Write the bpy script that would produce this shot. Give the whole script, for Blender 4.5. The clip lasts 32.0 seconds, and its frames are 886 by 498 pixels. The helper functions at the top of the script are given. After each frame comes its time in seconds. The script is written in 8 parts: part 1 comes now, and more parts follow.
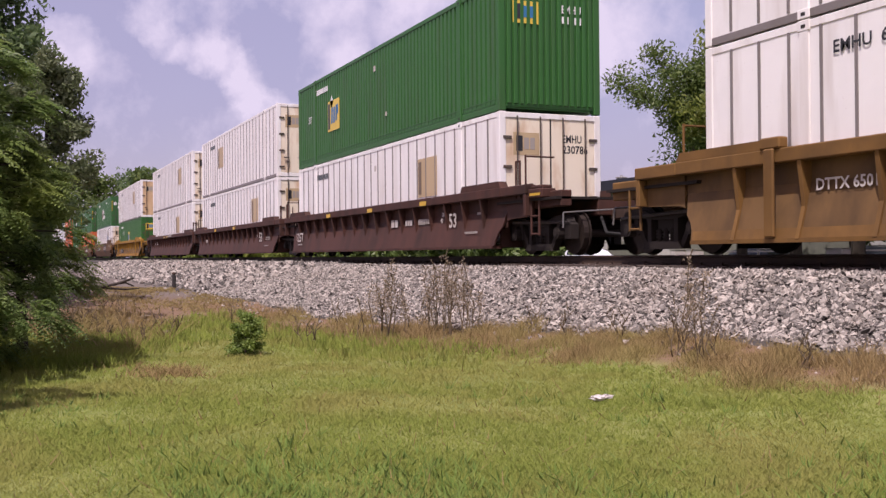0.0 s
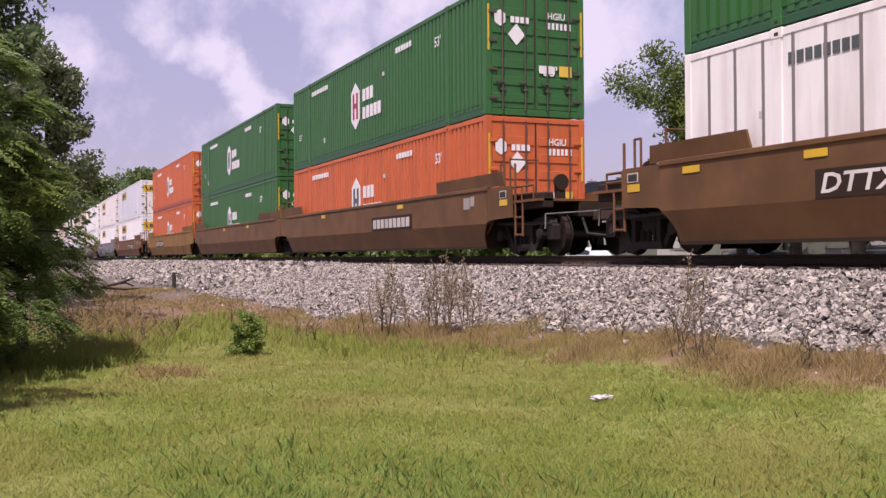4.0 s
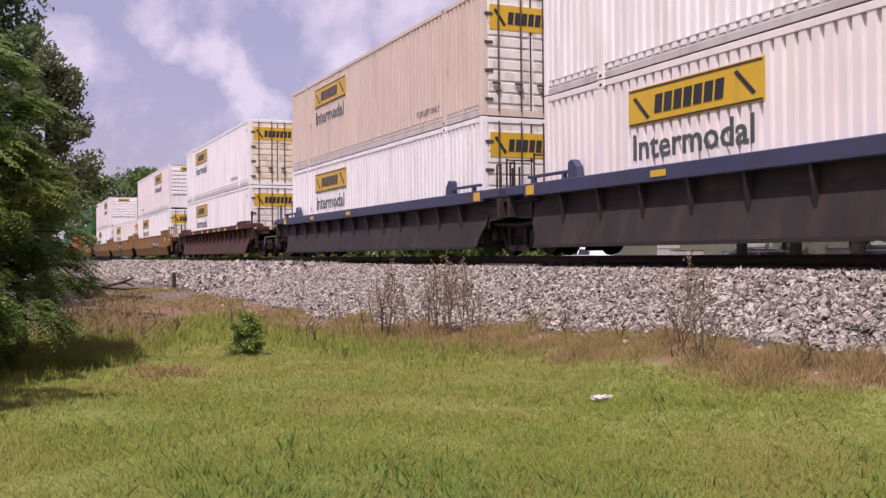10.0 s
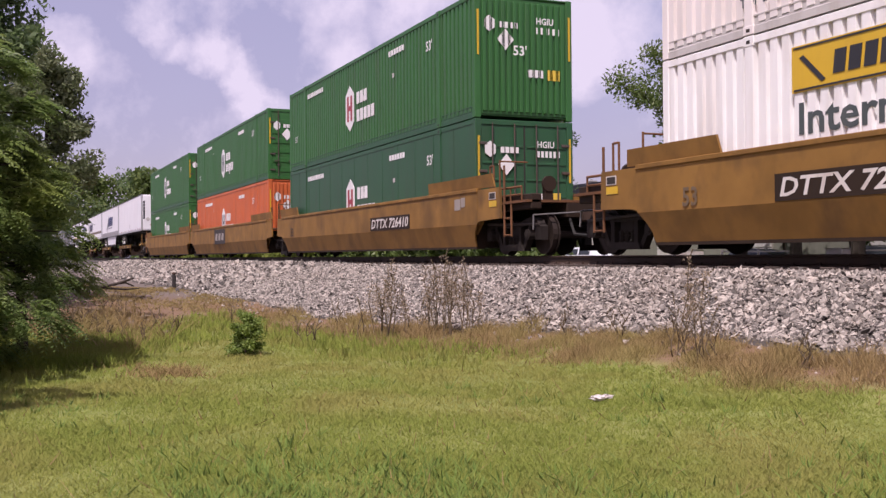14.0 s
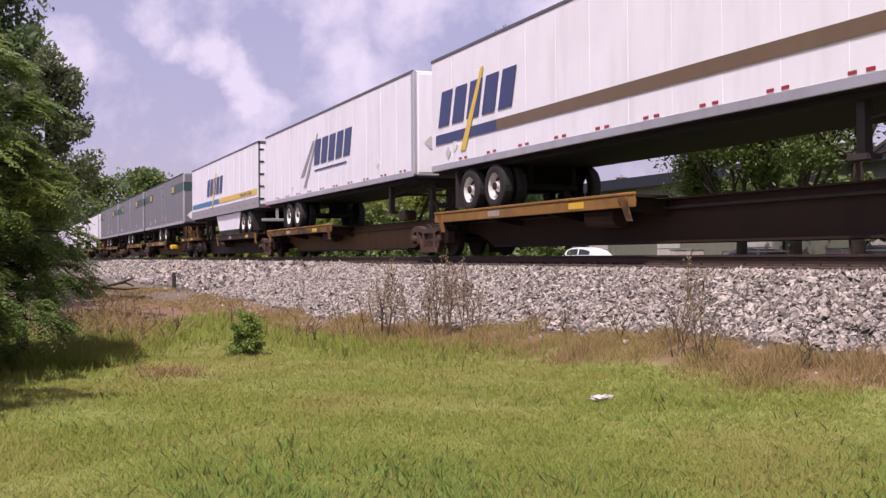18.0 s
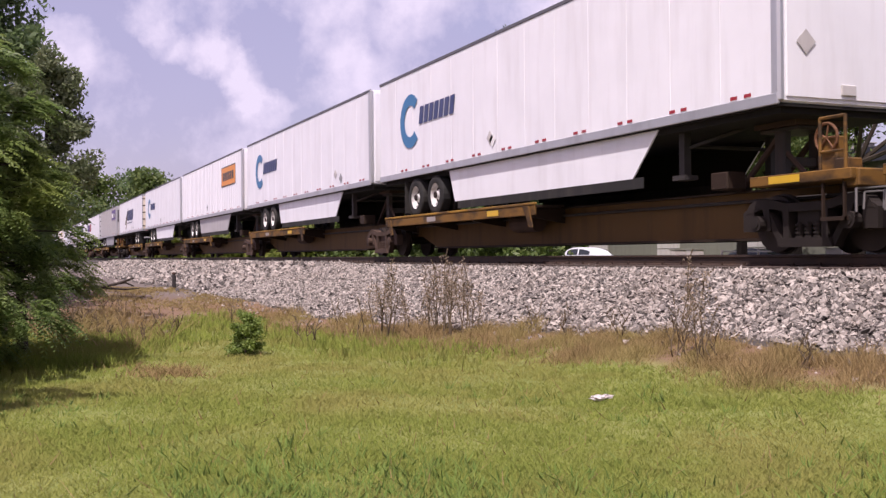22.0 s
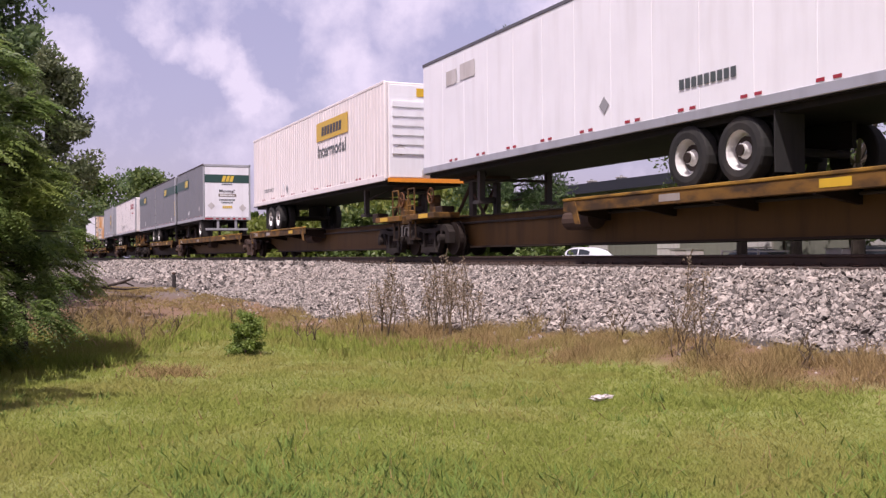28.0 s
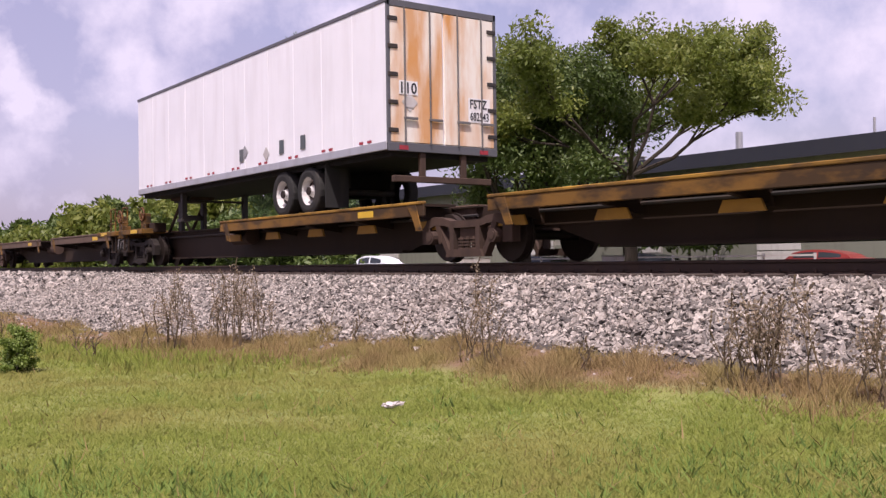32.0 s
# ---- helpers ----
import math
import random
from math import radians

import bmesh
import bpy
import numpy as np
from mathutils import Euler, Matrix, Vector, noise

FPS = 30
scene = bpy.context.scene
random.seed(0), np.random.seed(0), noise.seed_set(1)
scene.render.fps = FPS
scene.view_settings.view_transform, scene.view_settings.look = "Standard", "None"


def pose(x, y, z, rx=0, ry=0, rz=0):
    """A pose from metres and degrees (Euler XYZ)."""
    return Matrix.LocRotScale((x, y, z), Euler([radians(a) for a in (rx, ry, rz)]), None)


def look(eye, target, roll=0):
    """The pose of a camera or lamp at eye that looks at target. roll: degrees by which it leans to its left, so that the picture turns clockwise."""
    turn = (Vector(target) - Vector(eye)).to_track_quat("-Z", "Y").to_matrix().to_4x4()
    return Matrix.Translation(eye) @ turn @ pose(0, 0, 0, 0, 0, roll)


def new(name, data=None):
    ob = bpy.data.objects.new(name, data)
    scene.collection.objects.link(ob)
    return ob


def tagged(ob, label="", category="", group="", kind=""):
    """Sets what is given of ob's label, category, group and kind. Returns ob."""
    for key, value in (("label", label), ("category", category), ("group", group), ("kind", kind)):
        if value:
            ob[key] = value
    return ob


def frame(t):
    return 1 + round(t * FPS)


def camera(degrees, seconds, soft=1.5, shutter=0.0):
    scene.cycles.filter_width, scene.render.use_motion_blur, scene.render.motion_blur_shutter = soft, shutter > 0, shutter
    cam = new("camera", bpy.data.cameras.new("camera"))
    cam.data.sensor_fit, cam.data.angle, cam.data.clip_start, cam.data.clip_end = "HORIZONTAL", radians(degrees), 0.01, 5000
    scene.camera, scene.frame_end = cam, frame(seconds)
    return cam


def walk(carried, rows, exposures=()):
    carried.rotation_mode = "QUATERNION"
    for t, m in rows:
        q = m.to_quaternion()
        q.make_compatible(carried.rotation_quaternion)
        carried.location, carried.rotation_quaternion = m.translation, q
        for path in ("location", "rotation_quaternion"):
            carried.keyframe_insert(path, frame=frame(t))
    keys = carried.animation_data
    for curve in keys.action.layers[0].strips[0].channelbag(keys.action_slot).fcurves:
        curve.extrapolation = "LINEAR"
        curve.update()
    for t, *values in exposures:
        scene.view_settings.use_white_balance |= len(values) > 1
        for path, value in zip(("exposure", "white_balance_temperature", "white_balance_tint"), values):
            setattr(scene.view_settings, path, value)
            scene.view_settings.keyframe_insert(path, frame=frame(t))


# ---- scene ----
# ---- camera ----
EYE = Vector((0.0, 0.0, 0.04))
HEAD = 23.79            # degrees between the track's line and the view


def view(turn, tilt, lean):
    a = radians(HEAD + turn)
    p = radians(tilt)
    way = Vector((-math.cos(a) * math.cos(p), math.sin(a) * math.cos(p), math.sin(p)))
    return look(EYE, EYE + way * 10.0, lean)


cam = camera(47.7, 32.0, soft=1.4)
PAN = [(0.0, 0.0), (10.0, 0.0), (20.0, 0.0), (29.0, 0.0), (29.6, 0.0), (29.9, 0.06), (30.0, 0.16), (30.1, 0.4), (30.2, 0.83),
       (30.3, 1.15), (30.4, 1.45), (30.5, 2.0), (30.6, 2.26), (30.7, 2.38), (30.8, 2.4), (30.9, 2.48), (31.0, 2.66),
       (31.1, 2.92), (31.2, 3.38), (31.3, 4.22), (31.4, 5.35), (31.5, 7.3), (31.6, 8.42), (31.7, 9.6), (31.8, 10.05),
       (31.9, 10.9), (32.0, 11.88)]
TILT = ((0, 0.34), (29.6, 0.34), (30.0, 0.45), (30.5, 0.53), (31.0, 0.52), (31.5, 0.55), (32.0, 0.70))
LEAN = ((0, -0.48), (30.5, -0.48), (31.0, -0.52), (31.5, -0.65), (32.0, -0.80))


def between(rows, t):
    for (t0, v0), (t1, v1) in zip(rows, rows[1:]):
        if t <= t1:
            return v0 + (v1 - v0) * (t - t0) / (t1 - t0)
    return rows[-1][1]


# the clip's own exposure drifts as pale and dark loads fill its picture
LEVEL = ((0.0, -0.02), (3.0, 0.05), (6.0, 0.11), (7.0, 0.0), (8.0, -0.06), (12.0, -0.06), (14.0, 0.02), (17.0, 0.07), (19.0, 0.09), (21.0, 0.21), (22.0, 0.13), (25.0, 0.09), (28.0, 0.09), (29.0, 0.07), (30.0, 0.20), (31.0, 0.20), (32.0, 0.15))
walk(cam, [(t, view(p, between(TILT, t), between(LEAN, t))) for t, p in PAN], exposures=[(t, e, 6380, 21) for t, e in LEVEL])

# ---- world and sun ----
SUN_UP, SUN_FROM = 62.0, -46.0   # elevation, and azimuth of the sun counted from +x towards +y
world = bpy.data.worlds.new("sky")
scene.world = world
world.use_nodes = True
wn, wl = world.node_tree.nodes, world.node_tree.links
wn.clear()
w_out = wn.new("ShaderNodeOutputWorld")
w_bg = wn.new("ShaderNodeBackground")
w_sky = wn.new("ShaderNodeTexSky")
w_sky.sky_type = "NISHITA"
w_sky.sun_disc = False
w_sky.sun_elevation = radians(SUN_UP)
w_sky.sun_rotation = radians(90.0 - SUN_FROM)
w_sky.air_density, w_sky.dust_density, w_sky.ozone_density = 1.0, 2.5, 1.0
w_co = wn.new("ShaderNodeTexCoord")


def w_node(kind, **values):
    nd = wn.new(kind)
    for k, v in values.items():
        nd.inputs[k.replace("_", " ")].default_value = v
    return nd


def w_math(op, a, b):
    nd = wn.new("ShaderNodeMath")
    nd.operation = op
    for k, v in ((0, a), (1, b)):
        if isinstance(v, bpy.types.NodeSocket):
            wl.new(v, nd.inputs[k])
        else:
            nd.inputs[k].default_value = v
    return nd.outputs[0]


# ragged directions, so that the clouds' edges break up
w_rag = w_node("ShaderNodeTexNoise", Scale=7.0, Detail=7.0, Roughness=0.6)
wl.new(w_co.outputs["Generated"], w_rag.inputs["Vector"])
w_cen = wn.new("ShaderNodeVectorMath")
w_cen.operation = "MULTIPLY_ADD"
w_cen.inputs[1].default_value = (0.12, 0.12, 0.12)
w_cen.inputs[2].default_value = (-0.06, -0.06, -0.06)
wl.new(w_rag.outputs["Color"], w_cen.inputs[0])
w_dir = wn.new("ShaderNodeVectorMath")
w_dir.operation = "NORMALIZE"
w_add = wn.new("ShaderNodeVectorMath")
w_add.operation = "ADD"
wl.new(w_co.outputs["Generated"], w_add.inputs[0])
wl.new(w_cen.outputs[0], w_add.inputs[1])
wl.new(w_add.outputs[0], w_dir.inputs[0])


def puff(bearing, height, size, strength):
    """A cloud: its bearing from the track's line, its height and its size, in degrees."""
    a, e = radians(bearing), radians(height)
    dot = wn.new("ShaderNodeVectorMath")
    dot.operation = "DOT_PRODUCT"
    wl.new(w_dir.outputs[0], dot.inputs[0])
    dot.inputs[1].default_value = (-math.cos(a) * math.cos(e), math.sin(a) * math.cos(e), math.sin(e))
    mr = wn.new("ShaderNodeMapRange")
    mr.interpolation_type = "SMOOTHSTEP"
    wl.new(dot.outputs["Value"], mr.inputs[0])
    mr.inputs[1].default_value, mr.inputs[2].default_value = math.cos(radians(size * 2.0)), 1.0
    mr.inputs[4].default_value = strength
    return mr.outputs[0]


CLOUDS = ((8.3, 13.0, 0.8, 0.6), (9.4, 12.1, 0.8, 0.75), (10.6, 11.4, 0.8, 0.85), (11.8, 10.8, 0.8, 0.85), (13.0, 9.9, 0.8, 0.95), (13.7, 8.9, 0.8, 0.8), (3.4, 10.5, 1.1, 0.9), (7.5, 7.4, 2.4, 0.45), (13.5, 14.8, 3.4, 0.6),
          (19.2, 9.9, 1.3, 0.9), (24.5, 13.6, 2.4, 0.7), (32.0, 14.2, 3.2, 0.9), (31.0, 11.5, 1.8, 0.8), (47.0, 13.0, 5.5, 0.6), (57.0, 10.0, 5.0, 0.5), (36.0, 8.0, 3.0, 0.4), (20.0, 15.0, 3.0, 0.6),
          (70.0, 25.0, 12.0, 0.8), (-20.0, 22.0, 10.0, 0.7), (20.0, 34.0, 11.0, 0.8), (110.0, 30.0, 14.0, 0.8), (180.0, 35.0, 16.0, 0.8), (250.0, 30.0, 14.0, 0.8))
w_sum = 0.0
for w_row in CLOUDS:
    w_sum = w_math("ADD", puff(*w_row), w_sum)
w_n1 = w_node("ShaderNodeTexNoise", Scale=11.0, Detail=9.0, Roughness=0.6)
wl.new(w_co.outputs["Generated"], w_n1.inputs["Vector"])
w_r1 = wn.new("ShaderNodeMapRange")
w_r1.inputs[1].default_value, w_r1.inputs[2].default_value, w_r1.inputs[3].default_value, w_r1.inputs[4].default_value = 0.25, 0.75, -0.85, 0.72
wl.new(w_n1.outputs[0], w_r1.inputs[0])
w_fac = w_math("MAXIMUM", w_math("MINIMUM", w_math("ADD", w_math("MULTIPLY", w_sum, 0.66), w_r1.outputs[0]), 0.9), 0.0)
w_tint = wn.new("ShaderNodeMix")
w_tint.data_type = "RGBA"
w_tint.blend_type = "MULTIPLY"
w_tint.inputs[0].default_value = 1.0
w_tint.inputs[7].default_value = (2.3, 1.75, 1.75, 1)
# thin grey veil over the blue, then the bright clouds
w_veil = wn.new("ShaderNodeMix")
w_veil.data_type = "RGBA"
w_veil.inputs[7].default_value = (5.1, 4.85, 7.0, 1)
w_vr = wn.new("ShaderNodeMapRange")
w_vr.inputs[1].default_value, w_vr.inputs[2].default_value, w_vr.inputs[3].default_value, w_vr.inputs[4].default_value = 0.35, 0.65, 0.15, 0.8
w_n2 = w_node("ShaderNodeTexNoise", Scale=2.1, Detail=4.0)
wl.new(w_dir.outputs[0], w_n2.inputs["Vector"])
wl.new(w_n2.outputs[0], w_vr.inputs[0])
wl.new(w_vr.outputs[0], w_veil.inputs[0])
w_mix = wn.new("ShaderNodeMix")
w_mix.data_type = "RGBA"
w_mix.inputs[7].default_value = (9.6, 8.8, 10.4, 1)
wl.new(w_sky.outputs[0], w_tint.inputs[6])
wl.new(w_tint.outputs[2], w_veil.inputs[6])
wl.new(w_veil.outputs[2], w_mix.inputs[6])
wl.new(w_fac, w_mix.inputs[0])
wl.new(w_mix.outputs[2], w_bg.inputs[0])
w_bg.inputs[1].default_value = 0.085
wl.new(w_bg.outputs[0], w_out.inputs[0])

sun_data = bpy.data.lights.new("sun", "SUN")
sun_data.energy = 5.0
sun_data.angle = radians(0.8)
sun_data.color = (1.0, 0.95, 0.90)
sun = new("sun", sun_data)
az, el = radians(SUN_FROM), radians(SUN_UP)
sun.matrix_world = look((math.cos(az) * math.cos(el) * 60, math.sin(az) * math.cos(el) * 60, math.sin(el) * 60), (0, 0, 0))


# ---- materials ----
def shader(name):
    m = bpy.data.materials.new(name)
    m.use_nodes = True
    n, l = m.node_tree.nodes, m.node_tree.links
    return m, n, l, n["Principled BSDF"]


def ramp(n, lo, hi, c0=(0, 0, 0, 1), c1=(1, 1, 1, 1)):
    r = n.new("ShaderNodeValToRGB")
    e = r.color_ramp.elements
    e[0].position, e[1].position, e[0].color, e[1].color = lo, hi, c0, c1
    return r


def rgb(c):
    return (*c, 1.0)


def blend(n, l, factor, a, b, mode="MIX"):
    x = n.new("ShaderNodeMix")
    x.data_type, x.blend_type = "RGBA", mode
    for k, v in ((0, factor), (6, a), (7, b)):
        if isinstance(v, bpy.types.NodeSocket):
            l.new(v, x.inputs[k])
        else:
            x.inputs[k].default_value = v
    return x.outputs[2]


def noise_tex(n, l, co, scale, detail=4.0, stretch=None, rough=0.55):
    t = n.new("ShaderNodeTexNoise")
    t.inputs["Scale"].default_value, t.inputs["Detail"].default_value = scale, detail
    t.inputs["Roughness"].default_value = rough
    if stretch:
        m = n.new("ShaderNodeMapping")
        m.inputs["Scale"].default_value = stretch
        l.new(co, m.inputs["Vector"])
        co = m.outputs[0]
    l.new(co, t.inputs["Vector"])
    return t.outputs[0]


def paint(name, base, dirt=(0.16, 0.11, 0.07), amount=0.35, rough=0.5, metal=0.0, bump=0.12, streak=(1.2, 1.2, 0.16), lo=0.48, hi=0.78, mottle=0.35, dull_to=0.80):
    """Weathered paint on metal: run-down streaks, blotches and fine speckle."""
    m, n, l, p = shader(name)
    co = n.new("ShaderNodeTexCoord").outputs["Object"]
    info = n.new("ShaderNodeObjectInfo").outputs["Random"]
    off = n.new("ShaderNodeVectorMath")
    off.operation = "MULTIPLY_ADD"
    cmb = n.new("ShaderNodeCombineXYZ")
    l.new(info, cmb.inputs[0])
    l.new(info, cmb.inputs[1])
    l.new(cmb.outputs[0], off.inputs[0])
    off.inputs[1].default_value = (37.0, 11.0, 0.0)
    l.new(co, off.inputs[2])
    co = off.outputs[0]
    r1 = ramp(n, lo, hi)
    l.new(noise_tex(n, l, co, 2.2, 6.0, streak), r1.inputs[0])
    r2 = ramp(n, 0.35, 0.72)
    l.new(noise_tex(n, l, co, 0.9, 5.0), r2.inputs[0])
    fac = n.new("ShaderNodeMath")
    fac.operation = "MULTIPLY"
    l.new(r1.outputs[0], fac.inputs[0])
    fac.inputs[1].default_value = amount
    c = blend(n, l, fac.outputs[0], rgb(base), rgb(dirt))
    dull = tuple(v * dull_to for v in base)
    fac2 = n.new("ShaderNodeMath")
    fac2.operation = "MULTIPLY"
    l.new(r2.outputs[0], fac2.inputs[0])
    fac2.inputs[1].default_value = mottle
    c = blend(n, l, fac2.outputs[0], c, rgb(dull))
    sp = ramp(n, 0.70, 0.80)
    l.new(noise_tex(n, l, co, 26.0, 3.0), sp.inputs[0])
    fac3 = n.new("ShaderNodeMath")
    fac3.operation = "MULTIPLY"
    l.new(sp.outputs[0], fac3.inputs[0])
    fac3.inputs[1].default_value = min(0.8, amount)
    c = blend(n, l, fac3.outputs[0], c, rgb(dirt))
    l.new(c, p.inputs["Base Color"])
    p.inputs["Roughness"].default_value, p.inputs["Metallic"].default_value = rough, metal
    if rough >= 0.6:
        p.inputs["Specular IOR Level"].default_value = 0.2
    if bump:
        b = n.new("ShaderNodeBump")
        b.inputs["Strength"].default_value, b.inputs["Distance"].default_value = bump, 0.02
        l.new(noise_tex(n, l, co, 5.0, 4.0), b.inputs["Height"])
        l.new(b.outputs[0], p.inputs["Normal"])
    return m


RUST = (0.20, 0.085, 0.035)
GRIME = (0.10, 0.08, 0.065)
M = {}
M["white_jb"] = paint("white_container_paint", (0.86, 0.84, 0.835), (0.42, 0.33, 0.26), 0.44)
M["pink_jb"] = paint("chalky_white_container_paint", (0.81, 0.75, 0.73), (0.42, 0.33, 0.27), 0.32)
M["beige"] = paint("beige_container_paint", (0.66, 0.545, 0.455), (0.40, 0.28, 0.20), 0.35)
M["silver"] = paint("pale_aluminium_sheet", (0.74, 0.755, 0.80), (0.45, 0.42, 0.40), 0.35, 0.42, 0.1)
M["emp_white"] = paint("ivory_container_paint", (0.85, 0.82, 0.80), (0.36, 0.26, 0.18), 0.45)
M["emp_end"] = paint("rust_stained_ivory_paint", (0.82, 0.72, 0.57), (0.50, 0.27, 0.115), 0.85, streak=(0.9, 0.9, 0.30), lo=0.50, hi=0.70)
M["emp_tan"] = paint("faded_tan_panel", (0.50, 0.37, 0.215), (0.36, 0.25, 0.15), 0.4)
M["jb_end"] = paint("rust_marked_white_door_paint", (0.80, 0.76, 0.71), (0.34, 0.20, 0.11), 0.8, streak=(1.3, 1.3, 0.30), lo=0.50, hi=0.72)
M["emp_post"] = paint("grey_side_post_paint", (0.20, 0.175, 0.165), (0.12, 0.09, 0.07), 0.5)
M["green"] = paint("green_container_paint", (0.027, 0.124, 0.027), (0.045, 0.060, 0.030), 0.5)
M["dark_green"] = paint("dark_green_container_paint", (0.019, 0.086, 0.033), (0.04, 0.05, 0.03), 0.5)
M["orange"] = paint("orange_container_paint", (0.56, 0.125, 0.034), (0.27, 0.075, 0.03), 0.55, lo=0.46, hi=0.74)
# the orange darkened for the shade in the hollow bottom rail
M["orange_rail"] = paint("shaded_orange_rail_paint", (0.26, 0.045, 0.026), (0.12, 0.04, 0.025), 0.5)
M["rail_grey"] = paint("container_rail_paint", (0.55, 0.52, 0.50), (0.2, 0.15, 0.12), 0.5)
M["dark_steel"] = paint("dark_steel", (0.045, 0.040, 0.038), (0.10, 0.06, 0.04), 0.6, 0.6)
M["rod"] = paint("galvanised_rod", (0.20, 0.19, 0.18), (0.14, 0.09, 0.06), 0.5, 0.45, 0.5)
M["rod_dark"] = paint("rusty_dark_rod", (0.085, 0.066, 0.055), (0.15, 0.075, 0.035), 0.6, 0.55, 0.2)
M["yellow_sign"] = paint("yellow_sign_vinyl", (0.64, 0.40, 0.024), (0.33, 0.19, 0.04), 0.35, 0.4)
M["black_vinyl"] = paint("black_vinyl", (0.025, 0.025, 0.028), (0.10, 0.09, 0.08), 0.3, 0.4, bump=0)
M["grey_vinyl"] = paint("dark_grey_vinyl", (0.07, 0.085, 0.085), (0.2, 0.18, 0.17), 0.4, 0.4, bump=0)
M["white_vinyl"] = paint("white_vinyl", (0.80, 0.78, 0.77), (0.35, 0.3, 0.27), 0.3, 0.4, bump=0)
M["faded_white"] = paint("faded_white_stencil", (0.55, 0.50, 0.46), (0.25, 0.17, 0.12), 0.6, 0.6, bump=0)
M["plate_white"] = paint("weathered_white_stencil", (0.68, 0.64, 0.60), (0.30, 0.2, 0.14), 0.45, 0.6, bump=0)
M["maroon"] = paint("maroon_railcar_paint", (0.078, 0.035, 0.026), (0.030, 0.019, 0.015), 0.8, 0.65, streak=(0.8, 0.8, 0.3), lo=0.42, hi=0.70)
M["ochre"] = paint("ochre_railcar_paint", (0.285, 0.150, 0.040), (0.11, 0.062, 0.028), 0.8, 0.6, streak=(0.7, 0.7, 0.5), lo=0.44, hi=0.70, mottle=0.8, dull_to=0.58)
M["mustard"] = paint("mustard_railcar_paint", (0.34, 0.18, 0.028), (0.12, 0.06, 0.025), 0.85, 0.6, streak=(0.7, 0.7, 0.4))
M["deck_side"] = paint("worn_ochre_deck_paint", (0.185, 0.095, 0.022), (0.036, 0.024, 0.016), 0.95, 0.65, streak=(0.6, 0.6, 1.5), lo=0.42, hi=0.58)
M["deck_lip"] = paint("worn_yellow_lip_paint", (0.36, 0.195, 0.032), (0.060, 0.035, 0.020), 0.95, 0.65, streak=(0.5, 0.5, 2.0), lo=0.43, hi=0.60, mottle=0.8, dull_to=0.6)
M["ochre_well"] = paint("worn_ochre_railcar_paint", (0.33, 0.172, 0.028), (0.11, 0.06, 0.024), 0.8, 0.6, streak=(0.9, 0.9, 0.3), lo=0.45, hi=0.74)
# side panels, duller and browner than the chord and the foot strip
M["ochre_panel"] = paint("dull_ochre_side_panel", (0.155, 0.088, 0.036), (0.07, 0.042, 0.022), 0.85, 0.65, streak=(0.8, 0.8, 0.5), lo=0.40, hi=0.66)
M["forest_green"] = paint("forest_green_container_paint", (0.024, 0.118, 0.018), (0.05, 0.06, 0.03), 0.5)
M["tan_door"] = paint("tan_rusty_door_paint", (0.64, 0.44, 0.25), (0.34, 0.17, 0.075), 0.85, streak=(1.4, 1.4, 0.2), lo=0.45, hi=0.72)
M["umber"] = paint("umber_railcar_paint", (0.205, 0.108, 0.034), (0.085, 0.05, 0.024), 0.8, 0.6, streak=(0.7, 0.7, 0.5), lo=0.42, hi=0.70, mottle=0.8, dull_to=0.6)
M["brown"] = paint("brown_railcar_paint", (0.165, 0.085, 0.038), (0.075, 0.045, 0.026), 0.7, 0.6, streak=(0.6, 0.6, 0.5), lo=0.44, hi=0.70, mottle=0.8, dull_to=0.62)
M["navy"] = paint("navy_railcar_paint", (0.046, 0.053, 0.112), (0.055, 0.042, 0.038), 0.65, 0.55, lo=0.44, hi=0.72, mottle=0.6, dull_to=0.65)
M["black_car"] = paint("sooty_railcar_paint", (0.036, 0.030, 0.029), (0.085, 0.056, 0.040), 0.7, 0.65, lo=0.48, hi=0.76, mottle=0.6, dull_to=0.6)
M["tag_grey"] = paint("grey_sprayed_paint", (0.235, 0.225, 0.24), (0.07, 0.05, 0.05), 0.6, 0.55)
M["tag_olive"] = paint("olive_sprayed_paint", (0.150, 0.084, 0.030), (0.075, 0.046, 0.024), 0.75, 0.6, lo=0.42, hi=0.68, mottle=0.8, dull_to=0.6)
M["russet"] = paint("russet_railcar_paint", (0.185, 0.085, 0.040), (0.09, 0.048, 0.025), 0.7, 0.6, streak=(0.6, 0.6, 0.5), lo=0.44, hi=0.70, mottle=0.8, dull_to=0.62)
M["dusty_brown"] = paint("dusty_brown_railcar_paint", (0.125, 0.085, 0.062), (0.06, 0.042, 0.032), 0.6, 0.75)
M["sill_brown"] = paint("brown_sill_paint", (0.120, 0.066, 0.022), (0.046, 0.027, 0.013), 0.8, 0.65)
M["tag_green"] = paint("green_sprayed_paint", (0.10, 0.20, 0.06), (0.08, 0.08, 0.05), 0.5, 0.55, bump=0)
M["tag_pale"] = paint("pale_sprayed_paint", (0.34, 0.30, 0.27), (0.14, 0.10, 0.07), 0.5, 0.55, bump=0)
M["tag_purple"] = paint("purple_sprayed_paint", (0.20, 0.06, 0.30), (0.1, 0.05, 0.08), 0.5, 0.55, bump=0)
M["tag_magenta"] = paint("magenta_sprayed_paint", (0.36, 0.10, 0.34), (0.1, 0.05, 0.08), 0.4, 0.55, bump=0)
M["tag_blue"] = paint("blue_sprayed_paint", (0.14, 0.22, 0.40), (0.1, 0.08, 0.10), 0.4, 0.55, bump=0)
